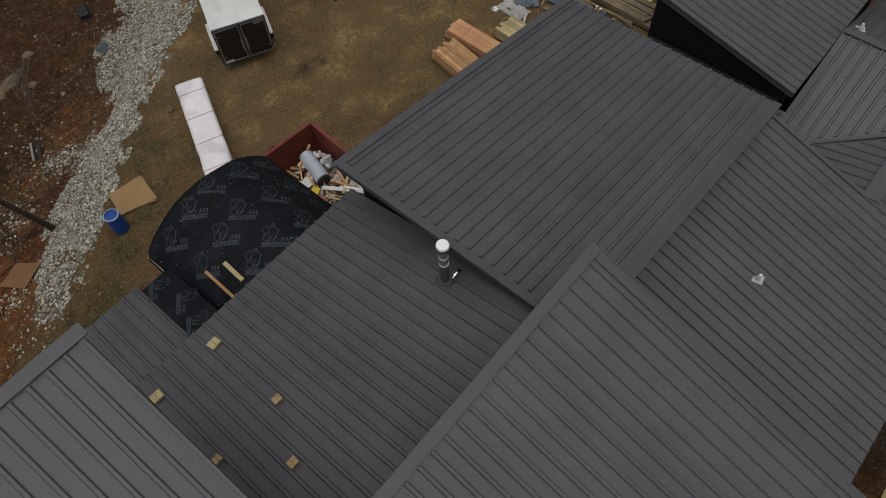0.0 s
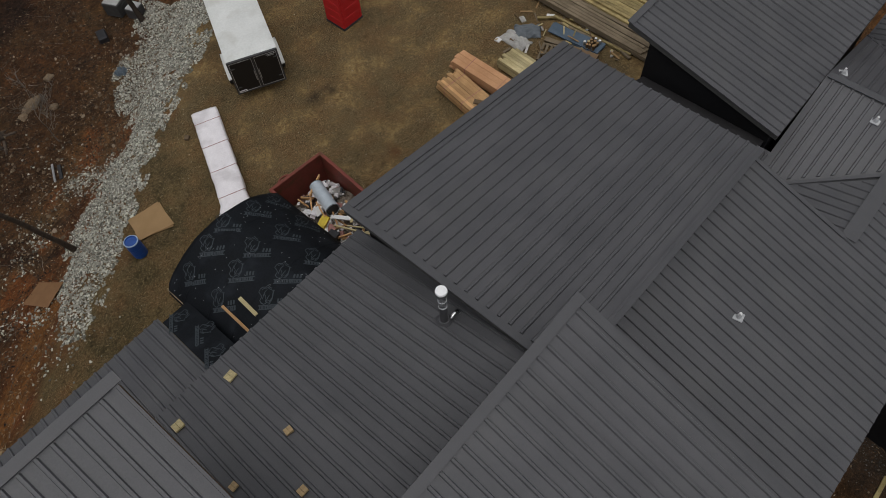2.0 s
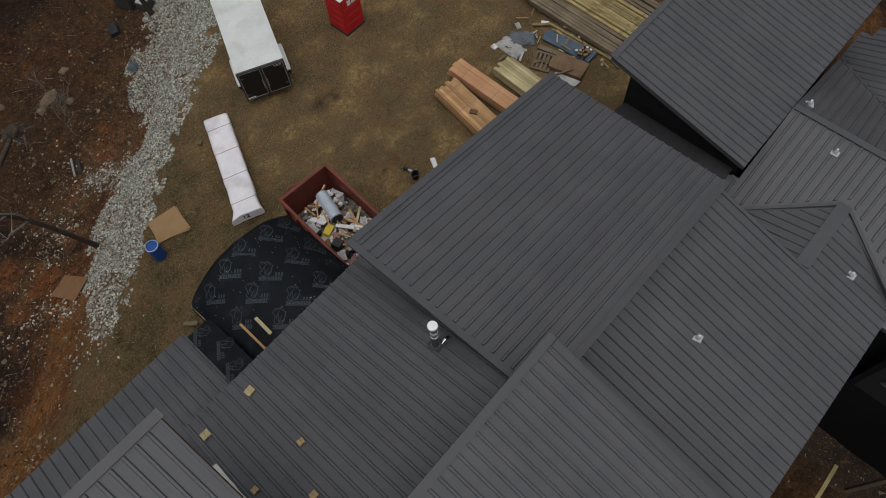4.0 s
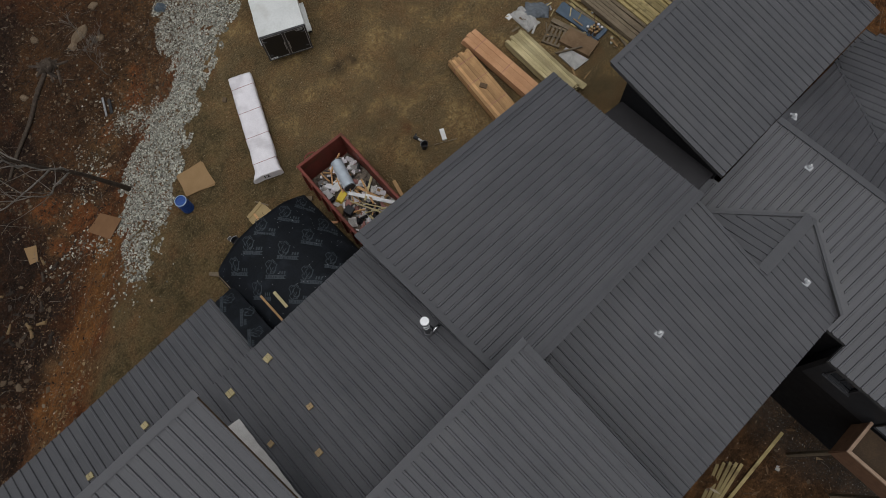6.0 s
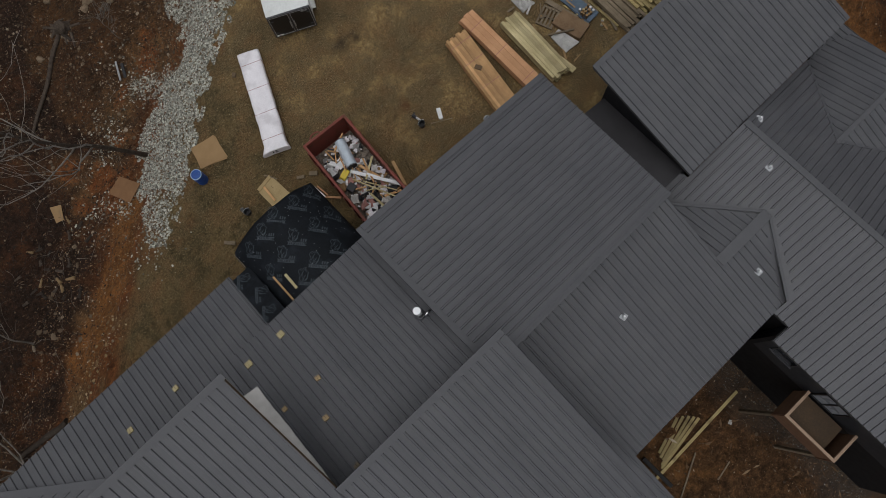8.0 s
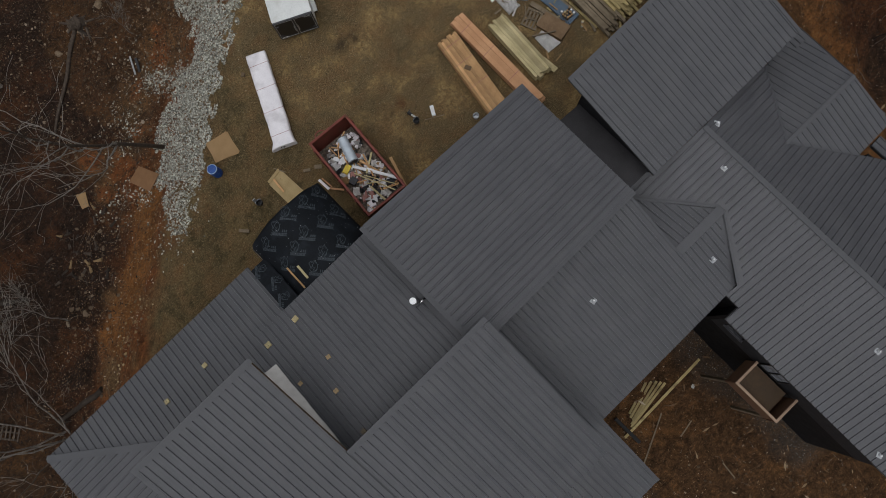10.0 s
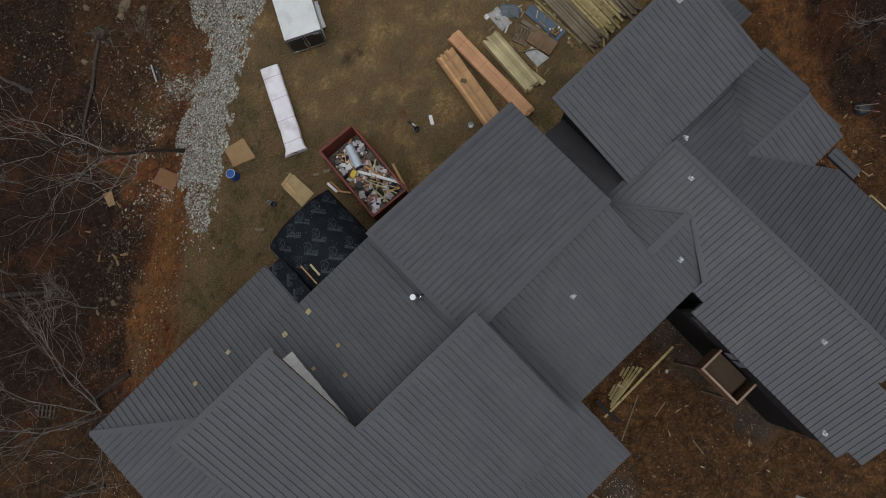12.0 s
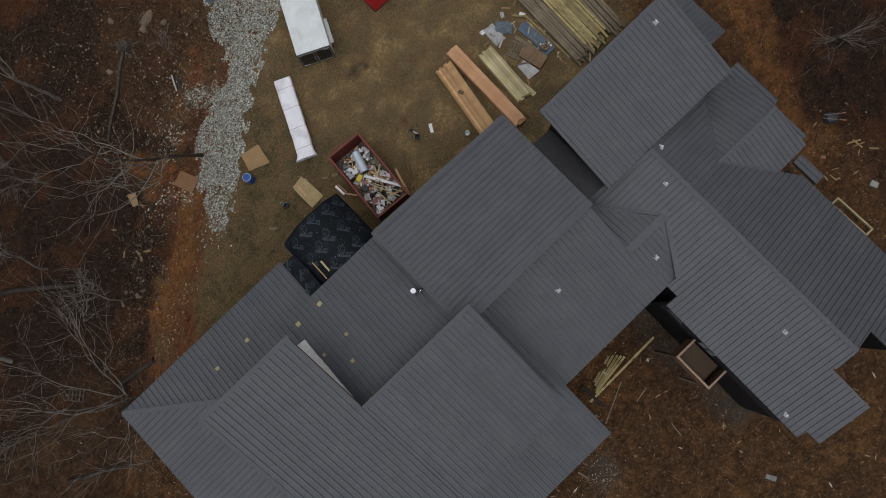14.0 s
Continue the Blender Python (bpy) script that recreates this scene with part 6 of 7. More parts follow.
loose_board("board", (19.75, 12.35, 0.1), (20.1, 10.6, 0.14), 0.24, 0.05, OLDWOOD, "weathered plank beside the blue board", "board")
loose_board("board", (18.5, 11.0, 0.15), (19.5, 10.3, 0.3), 0.08, 0.06, OLDWOOD, "dark strip lying over the foil panel", "board")
block("lid", 18.55, 13.95, 0.26, 0.26, 0.05, 0, WHITEPL, "round pale bucket lid on the ground", "lid")
block("white_brick", 21.1, 13.05, 0.2, 0.36, 0.1, 30, WHITEPL, "white block among the timber", "block")
block("white_brick", 20.2, 13.9, 0.36, 0.22, 0.06, 60, GREYPL, "pale slatted scrap beside the timber", "block")
block("tan_block", 19.9, 13.35, 0.24, 0.3, 0.08, 15, PALEPINE, "small tan board on the ground", "block")


def can(x, y, z, r, h, mat):
    th = empty("paint_can", x, y, z, 0, "small round metal can with bright lid", "can", "cans on the board")
    bm = bmesh.new()
    cyl(bm, r, r, h, Matrix.Translation((0, 0, h / 2)), 14)
    part("body", bm, mat, th)
    bm = bmesh.new()
    cyl(bm, r * 0.9, r * 0.9, 0.02, Matrix.Translation((0, 0, h + 0.005)), 14)
    part("lid", bm, WHITEPL if mat is GREYMETAL else CARD if mat is BROWNPLY else PALEPINE, th)


_r = random.Random(5)
for _i in range(13):
    can(20.42 + 0.15 * (_i % 4) + _r.uniform(-0.03, 0.03), 10.35 + 0.16 * (_i // 4) + _r.uniform(-0.03, 0.03), gz(20.5, 10.5) + 0.13, _r.uniform(0.055, 0.075), _r.uniform(0.14, 0.24), _r.choice((BROWNPLY, BROWNPLY, PINE, GREYMETAL)))
for _x, _y in ((20.95, 9.75), (20.75, 9.6), (21.2, 11.6), (21.35, 11.3), (20.0, 10.2)):
    can(_x, _y, gz(_x, _y), 0.06, 0.12, WHITEPL)

_r = random.Random(77)
for _i in range(46):
    _x, _y, _a = _r.uniform(18.2, 21.6), _r.uniform(9.2, 14.0), _r.uniform(0, 3.14)
    _l, _w = _r.uniform(0.12, 0.55), _r.uniform(0.04, 0.12)
    _z = gz(_x, _y) + (0.02 if _x < 18.6 or _y > 13.6 else _r.uniform(0.02, 0.16))
    loose_board("wood_scrap", (_x, _y, _z), (_x + _l * math.cos(_a), _y + _l * math.sin(_a), _z + _r.uniform(0, 0.08)), _w, 0.03, _r.choice((OLDWOOD, OLDWOOD, PALEPINE, TREATED, BROWNPLY, GREYPL, CARD)), "short wood scrap in the clutter beside the timber", "scrap", "scraps by the timber")

# ---- the ground in front ----
for _k, (_x0, _y0, _x1, _y1, _w) in enumerate(((13.3, -7.06, 7.55, -7.18, 0.14), (10.39, -5.97, 8.6, -6.5, 0.13), (10.65, -6.12, 8.5, -6.68, 0.13), (10.85, -6.3, 8.5, -6.84, 0.13), (11.0, -6.48, 8.3, -6.95, 0.13), (11.11, -6.66, 8.18, -7.06, 0.13), (9.86, -7.65, 7.3, -8.86, 0.07), (10.31, -11.7, 10.2, -12.65, 0.07), (3.93, -9.79, 4.12, -10.5, 0.12), (10.7, -9.0, 9.7, -9.2, 0.06))):
    loose_board("board", (_x0, _y0, gz(_x0, _y0) + 0.03), (_x1, _y1, gz(_x1, _y1) + 0.03), _w, 0.05, TREATED if _k < 6 else OLDWOOD, "long pale treated board lying on bare soil" if _k < 6 else "thin weathered board lying on bare soil", "board", "boards on the soil")
loose_board("fallen_log", (7.89, -6.11, gz(7.89, -6.11) + 0.02), (7.93, -7.89, gz(7.93, -7.89) + 0.05), 0.19, 0.19, TIRE, "black tarred timber lying on bare soil", "log")
block("white_scrap", 12.04, -7.83, 0.2, 0.16, 0.07, 20, GREYPL, "pale scrap on the soil", "scrap")


def chimney_box():
    x0, x1, y0, y1, zt = 12.62, 14.05, -10.15, -7.65, 1.85
    zg = gz(13.0, -8.9)
    zb = 0.45
    cx, cy = (x0 + x1) / 2, (y0 + y1) / 2
    th = empty("chimney_chase", cx, cy, zg, 0, "unfinished timber chimney chase with open top on posts", "chimney chase")
    h, b = zt - zg, zb - zg
    for nm, a, c, sx, sy in (("sheathing", x0 + 0.06, cy, 0.05, y1 - y0), ("sheathing", cx, y1 - 0.06, x1 - x0, 0.05), ("sheathing", cx, y0 + 0.06, x1 - x0, 0.05)):
        bm = bmesh.new()
        box(bm, a - cx, c - cy, (h - 0.04 + b) / 2, sx, sy, h - 0.08 - b)
        part(nm, bm, SHEATH, th)
    for a, c, sx, sy in ((x0 + 0.06, cy, 0.12, y1 - y0), (cx + 0.06, y1 - 0.06, x1 - x0 - 0.12, 0.12), (cx + 0.06, y0 + 0.06, x1 - x0 - 0.12, 0.12)):
        bm = bmesh.new()
        box(bm, a - cx, c - cy, h - 0.02, sx, sy, 0.09, None, 0.008)
        part("top_plate", bm, PLATE, th, "pinkish bare timber top plate")
    bm = bmesh.new()
    box(bm, 0.05, 0.15, h - 0.45, x1 - x0 - 0.2, y1 - y0 - 0.6, 0.04)
    part("inner_deck", bm, CHASEDECK, th)
    bm = bmesh.new()
    box(bm, 0, 0, b + 0.03, x1 - x0 - 0.1, y1 - y0 - 0.1, 0.06)
    part("floor", bm, SHEATH, th)
    for k in range(5):
        bm = bmesh.new()
        box(bm, x0 + 0.13 - cx, y0 + 0.3 + 0.45 * k - cy, (h + b) / 2, 0.09, 0.045, h - b - 0.2)
        part("stud", bm, SHEATH, th)
    for y in (y0 + 0.12, y1 - 0.12):
        bm = bmesh.new()
        beam(bm, (x0 + 0.12 - cx, y - cy, -0.3), (x0 + 0.12 - cx, y - cy, b), 0.14, 0.14, (0, 1, 0), -0.07)
        part("post", bm, OLDWOOD, th)


chimney_box()


def lumber_frame():
    zb = gz(27.8, -10.4) + 0.1
    th = empty("footing_form", 27.75, -10.35, zb, 1.5, "open rectangular footing form of pale boards on the ground", "footing form")
    for cx, cy, sx, sy in ((0.27, 0, 0.1, 2.9), (-0.27, 0, 0.06, 2.9), (0, 1.42, 0.6, 0.1), (0, -1.42, 0.6, 0.1)):
        bm = bmesh.new()
        box(bm, cx, cy, 0.12, sx, sy, 0.24, None, 0.008)
        part("board", bm, PALEPINE, th)


lumber_frame()
for _x0, _y0, _x1, _y1, _w in ((30.93, -6.89, 31.68, -7.29, 0.1), (31.3, -6.95, 31.4, -7.7, 0.08), (31.1, -7.3, 31.7, -7.55, 0.08), (31.66, -8.05, 32.11, -8.48, 0.1), (28.64, -7.51, 28.74, -8.05, 0.07), (28.7, -8.0, 29.0, -8.1, 0.08), (29.0, -7.4, 29.4, -7.6, 0.05)):
    loose_board("board", (_x0, _y0, gz(_x0, _y0) + 0.04), (_x1, _y1, gz(_x1, _y1) + 0.04), _w, 0.05, OLDPINE, "short tan board scrap in the leaf litter", "board", "scraps by the wood")
block("brick", 29.18, -6.43, 0.2, 0.28, 0.09, 40, CARDWET, "single dull red brick on the clay", "brick")
block("stone", 30.29, -9.9, 0.4, 0.5, 0.25, 20, STONES, "pale stone on the ground", "stone")


def stump(x, y, r, h, mat, label, seed):
    bm = bmesh.new()
    prev = None
    for j in range(6):
        t = j / 5
        ring = []
        for i in range(16):
            a = 2 * math.pi * i / 16
            rr = r * (1.35 - 0.4 * t) * (1 + 0.55 * noise.noise(Vector((math.cos(a) * 1.6, math.sin(a) * 1.6, seed + t))))
            ring.append(bm.verts.new((rr * math.cos(a), rr * math.sin(a), h * t * (1 + 0.5 * noise.noise(Vector((math.cos(a) * 2, math.sin(a) * 2, seed)))) - 0.1)))
        if prev:
            for i in range(16):
                bm.faces.new((prev[i], prev[(i + 1) % 16], ring[(i + 1) % 16], ring[i]))
        prev = ring
    hub = bm.verts.new((0, 0, h * 0.55))
    for i in range(16):
        bm.faces.new((prev[i], prev[(i + 1) % 16], hub))
    ob = mesh_ob("tree_stump", bm, mat)
    ob.location = (x, y, gz(x, y))
    return tagged(ob, label, "tree stump")


stump(1.5, 32.4, 0.34, 0.5, LOGBARK, "weathered upturned root plate of a fallen tree", 9)


def wheelbarrow(x, y, turn):
    th = empty("wheelbarrow", x, y, gz(x, y), turn, "upturned wheelbarrow with blue-grey tray and wooden handles", "wheelbarrow")
    bm = bmesh.new()
    n = 20
    rings = []
    for k, z in ((1.0, 0.10), (0.97, 0.16), (0.80, 0.36), (0.66, 0.42), (0.02, 0.43)):
        ring = []
        for i in range(n):
            a = 2 * math.pi * i / n
            cx, cy = math.cos(a), math.sin(a)
            q = (abs(cx) ** 4 + abs(cy) ** 4) ** -0.25
            ring.append(bm.verts.new((cx * q * 0.47 * k, cy * q * 0.36 * k * (1 - 0.18 * cx), z)))
        rings.append(ring)
    for ra, rb in zip(rings, rings[1:]):
        for i in range(n):
            bm.faces.new((ra[i], ra[(i + 1) % n], rb[(i + 1) % n], rb[i])).smooth = True
    bmesh.ops.recalc_face_normals(bm, faces=bm.faces)
    part("tray", bm, BARROW, th, "dented blue-grey steel tray")
    for sy in (-0.24, 0.24):
        bm = bmesh.new()
        beam(bm, (-0.62, sy * 0.45, 0.46), (0.78, sy, 0.40), 0.045, 0.045)
        part("handle", bm, OLDWOOD, th)
        bm = bmesh.new()
        beam(bm, (0.66, sy * 0.96, 0.405), (0.80, sy * 1.02, 0.40), 0.056, 0.056)
        part("grip", bm, STRAP, th)
        bm = bmesh.new()
        beam(bm, (0.3, sy * 0.9, 0.46), (0.36, sy * 0.95, 0.7), 0.035, 0.03, (0, 1, 0))
        part("leg", bm, DARKMETAL, th)
    bm = bmesh.new()
    cyl(bm, 0.18, 0.18, 0.09, pose(-0.62, 0, 0.5, 90, 0, 0), 18)
    wheel = part("wheel", bm, TIRE, th)
    bm = bmesh.new()
    cyl(bm, 0.09, 0.09, 0.1, pose(-0.62, 0, 0.5, 90, 0, 0), 12)
    part("rim", bm, GREYMETAL, wheel)


wheelbarrow(31.38, -5.0, -43)



def utility_boxes():
    for x, y, sx, sy, sz, tr in ((11.1, 34.9, 1.25, 1.0, 0.8, 25), (11.35, 33.5, 0.75, 0.7, 0.6, 20)):
        th = empty("equipment_box", x, y, gz(x, y), tr, "grey metal equipment box in the undergrowth", "equipment box")
        bm = bmesh.new()
        box(bm, 0, 0, sz / 2, sx, sy, sz, None, 0.03)
        part("body", bm, DARKMETAL, th)
        bm = bmesh.new()
        box(bm, 0, 0, sz + 0.02, sx * 0.92, sy * 0.9, 0.05, None, 0.015)
        part("lid", bm, SILVERTARP, th)
        bm = bmesh.new()
        box(bm, 0, -sy / 2 - 0.01, sz * 0.5, sx * 0.5, 0.03, sz * 0.5)
        part("grille", bm, DARKMETAL, th)


draped("blue_bag", 8.1, 30.0, 0.5, 0.7, 30, BLUETARP, "crumpled dark blue bag on the stone bank", "bag", 0.2, 0.15)
block("dark_sheet", 2.45, 27.5, 0.16, 0.9, 0.1, -24, DARKPL, "dark blue sheet beside the metal bar", "sheet")
utility_boxes()
block("dark_crate", 9.1, 33.6, 0.5, 0.8, 0.35, -20, DARKPL, "black plastic crate lying on the bank", "crate")


def rock(x, y, sx, sy, sz, turn, mat, label, seed):
    bm = bmesh.new()
    bmesh.ops.create_icosphere(bm, subdivisions=3, radius=0.5)
    for v in bm.verts:
        k = 1 + 0.32 * noise.noise(v.co * 2.2 + Vector((seed, 0, 0))) + 0.10 * noise.noise(v.co * 7 + Vector((0, seed, 0)))
        v.co = Vector((v.co.x * k * sx, v.co.y * k * sy, max(-0.12, v.co.z * k * sz)))
    ob = mesh_ob("rock", bm, mat)
    ob.matrix_world = pose(x, y, gz(x, y) + 0.05, 0, 0, turn)
    return tagged(ob, label, "rock", "rocks on the slope")


rock(3.9, 32.7, 1.3, 0.62, 0.5, 20, TANROCK, "large tan rock on the slope", 1)
rock(3.2, 32.3, 0.5, 0.42, 0.35, 60, TANROCK, "tan rock half sunk in the soil", 2)
rock(5.6, 33.8, 0.55, 0.4, 0.35, 10, TANROCK, "tan rock half sunk in the soil", 3)
rock(1.9, 34.6, 0.5, 0.4, 0.3, 80, TANROCK, "tan rock half sunk in the soil", 4)
rock(-0.6, 31.9, 0.34, 0.5, 0.3, 30, TANROCK, "pale tan rock on the brown slope", 5)
rock(4.6, 31.6, 0.45, 0.35, 0.3, 0, TANROCK, "tan rock half sunk in the soil", 6)
loose_board("level_bar", (2.45, 28.3, gz(2.45, 28.3) + 0.06), (1.97, 27.1, gz(1.97, 27.1) + 0.06), 0.1, 0.06, GREYMETAL, "grey metal bar propped on the bank", "metal bar")

# ---- stones, litter and twigs ----


def scatter_stones(name, pts, sizes, mat, label, cat, seed):
    rng = np.random.default_rng(seed)
    base = np.array([(0, 0, 1), (0.894, 0, 0.447), (0.276, 0.851, 0.447), (-0.724, 0.526, 0.447), (-0.724, -0.526, 0.447), (0.276, -0.851, 0.447), (0.724, 0.526, -0.447), (-0.276, 0.851, -0.447), (-0.894, 0, -0.447), (-0.276, -0.851, -0.447), (0.724, -0.526, -0.447)])
    tris = [(0, 1, 2), (0, 2, 3), (0, 3, 4), (0, 4, 5), (0, 5, 1), (1, 6, 2), (2, 7, 3), (3, 8, 4), (4, 9, 5), (5, 10, 1), (2, 6, 7), (3, 7, 8), (4, 8, 9), (5, 9, 10), (1, 10, 6)]
    verts, faces = [], []
    for (x, y, z), s in zip(pts, sizes):
        a = rng.uniform(0, 6.283)
        q = base * rng.uniform(0.65, 1.3, (11, 1)) * np.array((rng.uniform(0.8, 1.35), rng.uniform(0.7, 1.1), rng.uniform(0.5, 0.9))) * s
        c, n = math.cos(a), math.sin(a)
        k = len(verts)
        for p in q:
            verts.append((x + c * p[0] - n * p[1], y + n * p[0] + c * p[1], z + p[2] + s * 0.2))
        faces += [(k + i, k + j, k + m) for i, j, m in tris]
    return stuff(name, verts, faces, mat, label, cat)


EDGE_L = ((12.5, 34.6), (10.0, 31.7), (7.91, 30.34), (6.55, 27.98), (5.96, 25.89), (5.47, 24.33), (4.42, 23.89), (2.89, 24.5), (2.6, 23.85), (1.09, 23.28), (-0.1, 22.24), (-1.16, 20.45), (-1.56, 17.89), (-2.08, 16.84))
EDGE_R = ((12.9, 27.9), (11.7, 25.8), (10.91, 24.7), (9.08, 23.4), (7.85, 22.55), (6.78, 22.12), (5.87, 21.49), (5.1, 20.98), (4.69, 20.62), (3.51, 19.75), (2.37, 18.86), (0.92, 17.79), (-0.39, 16.58), (-1.35, 16.06))


def gravel():
    rng = random.Random(21)
    pts, sizes = [], []
    for i in range(len(EDGE_L) - 1):
        quad = [Vector(EDGE_L[i]), Vector(EDGE_L[i + 1]), Vector(EDGE_R[i + 1]), Vector(EDGE_R[i])]
        area = 0.5 * abs((quad[2] - quad[0]).cross(quad[3] - quad[1]))
        fill = 1.0 if i < 11 else 0.55
        for _ in range(int(area * 400 * fill)):
            u, v = rng.uniform(-0.06, 1.06), rng.random()
            p = quad[0].lerp(quad[1], v).lerp(quad[3].lerp(quad[2], v), u)
            edge = min(u, 1 - u)
            if noise.noise(Vector((p.x * 0.9, p.y * 0.9, 4))) + 0.5 * noise.noise(Vector((p.x * 3, p.y * 3, 2))) > 0.18 + edge * 1.6:
                continue
            s = 0.022 + 0.046 * rng.random() ** 1.6
            pts.append((p.x, p.y, gz(p.x, p.y)))
            sizes.append(s)
    a, b = Vector((2.05, 26.3)), Vector((4.3, 23.9))
    for _ in range(800):
        t = rng.random()
        p = a.lerp(b, t) + Vector((rng.gauss(0, 0.42), rng.gauss(0, 0.42)))
        pts.append((p.x, p.y, gz(p.x, p.y)))
        sizes.append(rng.uniform(0.02, 0.06))
    for cx, cy, sx, n in ((-0.6, 26.3, 0.7, 60), (-0.4, 24.9, 0.45, 90), (-1.6, 24.3, 0.4, 50), (-3.3, 21.8, 0.8, 90), (-4.5, 22.0, 0.7, 45), (-2.2, 20.6, 0.5, 100), (-1.9, 17.0, 0.8, 120), (2.2, 28.5, 1.2, 50)):
        for _ in range(n):
            x, y = rng.gauss(cx, sx), rng.gauss(cy, sx)
            pts.append((x, y, gz(x, y)))
            sizes.append(rng.uniform(0.02, 0.07))
    scatter_stones("gravel_bank", pts, sizes, STONES, "bank of pale grey broken stone along the yard's edge", "gravel", 3)


gravel()


def field_stones():
    rng = random.Random(8)
    pts, sizes = [], []
    for _ in range(1500):
        x, y = rng.uniform(-26, 12), rng.uniform(4, 40)
        d = wood_dist(x, y)
        if d < 1.5 or (-11.5 < x < 1 and y < 11.2) or rng.random() > 1.15 - d / 14:
            continue
        pts.append((x, y, gz(x, y)))
        sizes.append(0.025 + 0.09 * rng.random() ** 3)
    for _ in range(1700):
        x, y = rng.uniform(-6, 10), rng.uniform(23.5, 38)
        if wood_dist(x, y) < 3 or noise.noise(Vector((x * 0.6, y * 0.6, 3))) < -0.1:
            continue
        pts.append((x, y, gz(x, y)))
        sizes.append(0.02 + 0.085 * rng.random() ** 2)
    for _ in range(900):
        x, y = rng.uniform(0, 37), rng.uniform(-22, 12)
        if x < 26 and (y > -4.2 or (x < 7.5 and y > -8) or (x > 13.5 and y > -15)):
            continue
        pts.append((x, y, gz(x, y)))
        sizes.append(0.018 + 0.07 * rng.random() ** 3)
    for _ in range(240):
        x, y = rng.uniform(2, 33), rng.uniform(-23, -5)
        if (x < 7.5 and y > -8) or (13.5 < x < 25 and y > -15.2):
            continue
        pts.append((x, y, gz(x, y)))
        sizes.append(0.035 + 0.07 * rng.random() ** 2)
    for _ in range(60):
        t = rng.random()
        x, y = -5.2 - 5.4 * t + rng.gauss(0, 0.75), 22.3 - 5.0 * t + rng.gauss(0, 0.75)
        pts.append((x, y, gz(x, y)))
        sizes.append(0.05 + 0.13 * rng.random() ** 2)
    ochre, spans = [], []
    for _ in range(170):
        t = rng.random()
        x, y = -5.6 - 4.9 * t + rng.gauss(0, 0.5), 15.5 - 1.6 * t + rng.gauss(0, 0.45)
        ochre.append((x, y, gz(x, y)))
        spans.append(0.025 + 0.085 * rng.random() ** 2)
    scatter_stones("ochre_stones", ochre, spans, OCHRESTONE, "tan and ochre stones on the clay below the eaves", "stones", 12)
    scatter_stones("field_stones", pts, sizes, ROCKS, "scattered brown field stones on clay and soil", "stones", 5)
    pts, sizes = [], []
    for _ in range(5200):
        x, y = rng.uniform(-2, 27), rng.uniform(9, 30)
        if wood_dist(x, y) > 0.4 or noise.noise(Vector((x * 0.5, y * 0.5, 9))) < -0.35:
            continue
        pts.append((x, y, gz(x, y) - 0.004))
        sizes.append(rng.uniform(0.008, 0.024))
    scatter_stones("yard_pebbles", pts, sizes, PEBBLES, "small loose pebbles over the brown yard", "pebbles", 6)
    pts, sizes = [], []
    for _ in range(330):
        x, y = rng.gauss(5.1, 0.75), rng.gauss(-11.1, 0.65)
        pts.append((x, y, gz(x, y)))
        sizes.append(rng.uniform(0.012, 0.034))
    scatter_stones("stone_patch", pts, sizes, STONES, "patch of pale broken stone on the front soil", "gravel", 9)
    pts, sizes = [], []
    for _ in range(1100):
        x, y = 14.2 - abs(rng.gauss(0, 0.8)), rng.uniform(-15, -4.4)
        pts.append((x, y, gz(x, y)))
        sizes.append(rng.uniform(0.01, 0.032))
    scatter_stones("front_rubble", pts, sizes, RUBBLE, "grey rubble on the soil by the house front", "rubble", 7)


field_stones()


def in_house(x, y):
    return (-10.6 < x < 7.2 and -7 < y < 10.6) or (5 < x < 24.5 and -3.6 < y < 6.7) or (14.3 < x < 24.1 and -14.5 < y < 2)


def flakes(name, n, where, size, mat, label, cat, seed, long=1.8, lift=0.05):
    rng = random.Random(seed)
    verts, faces = [], []
    while len(faces) < n:
        x, y = where(rng)
        if in_house(x, y):
            continue
        z = gz(x, y) + rng.uniform(0.01, lift)
        a, t = rng.uniform(0, 6.283), rng.uniform(-0.6, 0.6)
        s = size * rng.uniform(0.5, 1.5)
        c, w = Vector((math.cos(a) * s * long, math.sin(a) * s * long, s * t)), Vector((-math.sin(a) * s, math.cos(a) * s, s * rng.uniform(-0.6, 0.6)))
        k = len(verts)
        o = Vector((x, y, z))
        verts += [tuple(o - c), tuple(o + w * 0.6), tuple(o + c), tuple(o - w * 0.6)]
        faces.append((k, k + 1, k + 2, k + 3))
    stuff(name, verts, faces, mat, label, cat)


def wood_place(rng):
    while True:
        x, y = rng.uniform(-32, 14), rng.uniform(-2, 46)
        d = wood_dist(x, y)
        if x > -4 and y > 23 and rng.random() < 0.75:
            continue
        if d > 5.5 + rng.gauss(0, 1.3):
            return x, y


def bank_place(rng):
    while True:
        x, y = rng.uniform(-5, 10), rng.uniform(24, 40)
        if wood_dist(x, y) > 3.0 + rng.gauss(0, 0.8):
            return x, y


def east_place(rng):
    while True:
        x, y = rng.uniform(28, 42), rng.uniform(-24, 14)
        if x + 0.15 * y > 30.5 + rng.gauss(0, 0.8):
            return x, y


def clay_place(rng):
    while True:
        x, y = rng.uniform(-16, 12), rng.uniform(6, 40)
        if 1.5 < wood_dist(x, y) < 8:
            return x, y


def eastclay_place(rng):
    return rng.uniform(25, 33), rng.uniform(-16, 12)


def west_place(rng):
    return rng.uniform(-17, -10.7), rng.uniform(-6, 13)


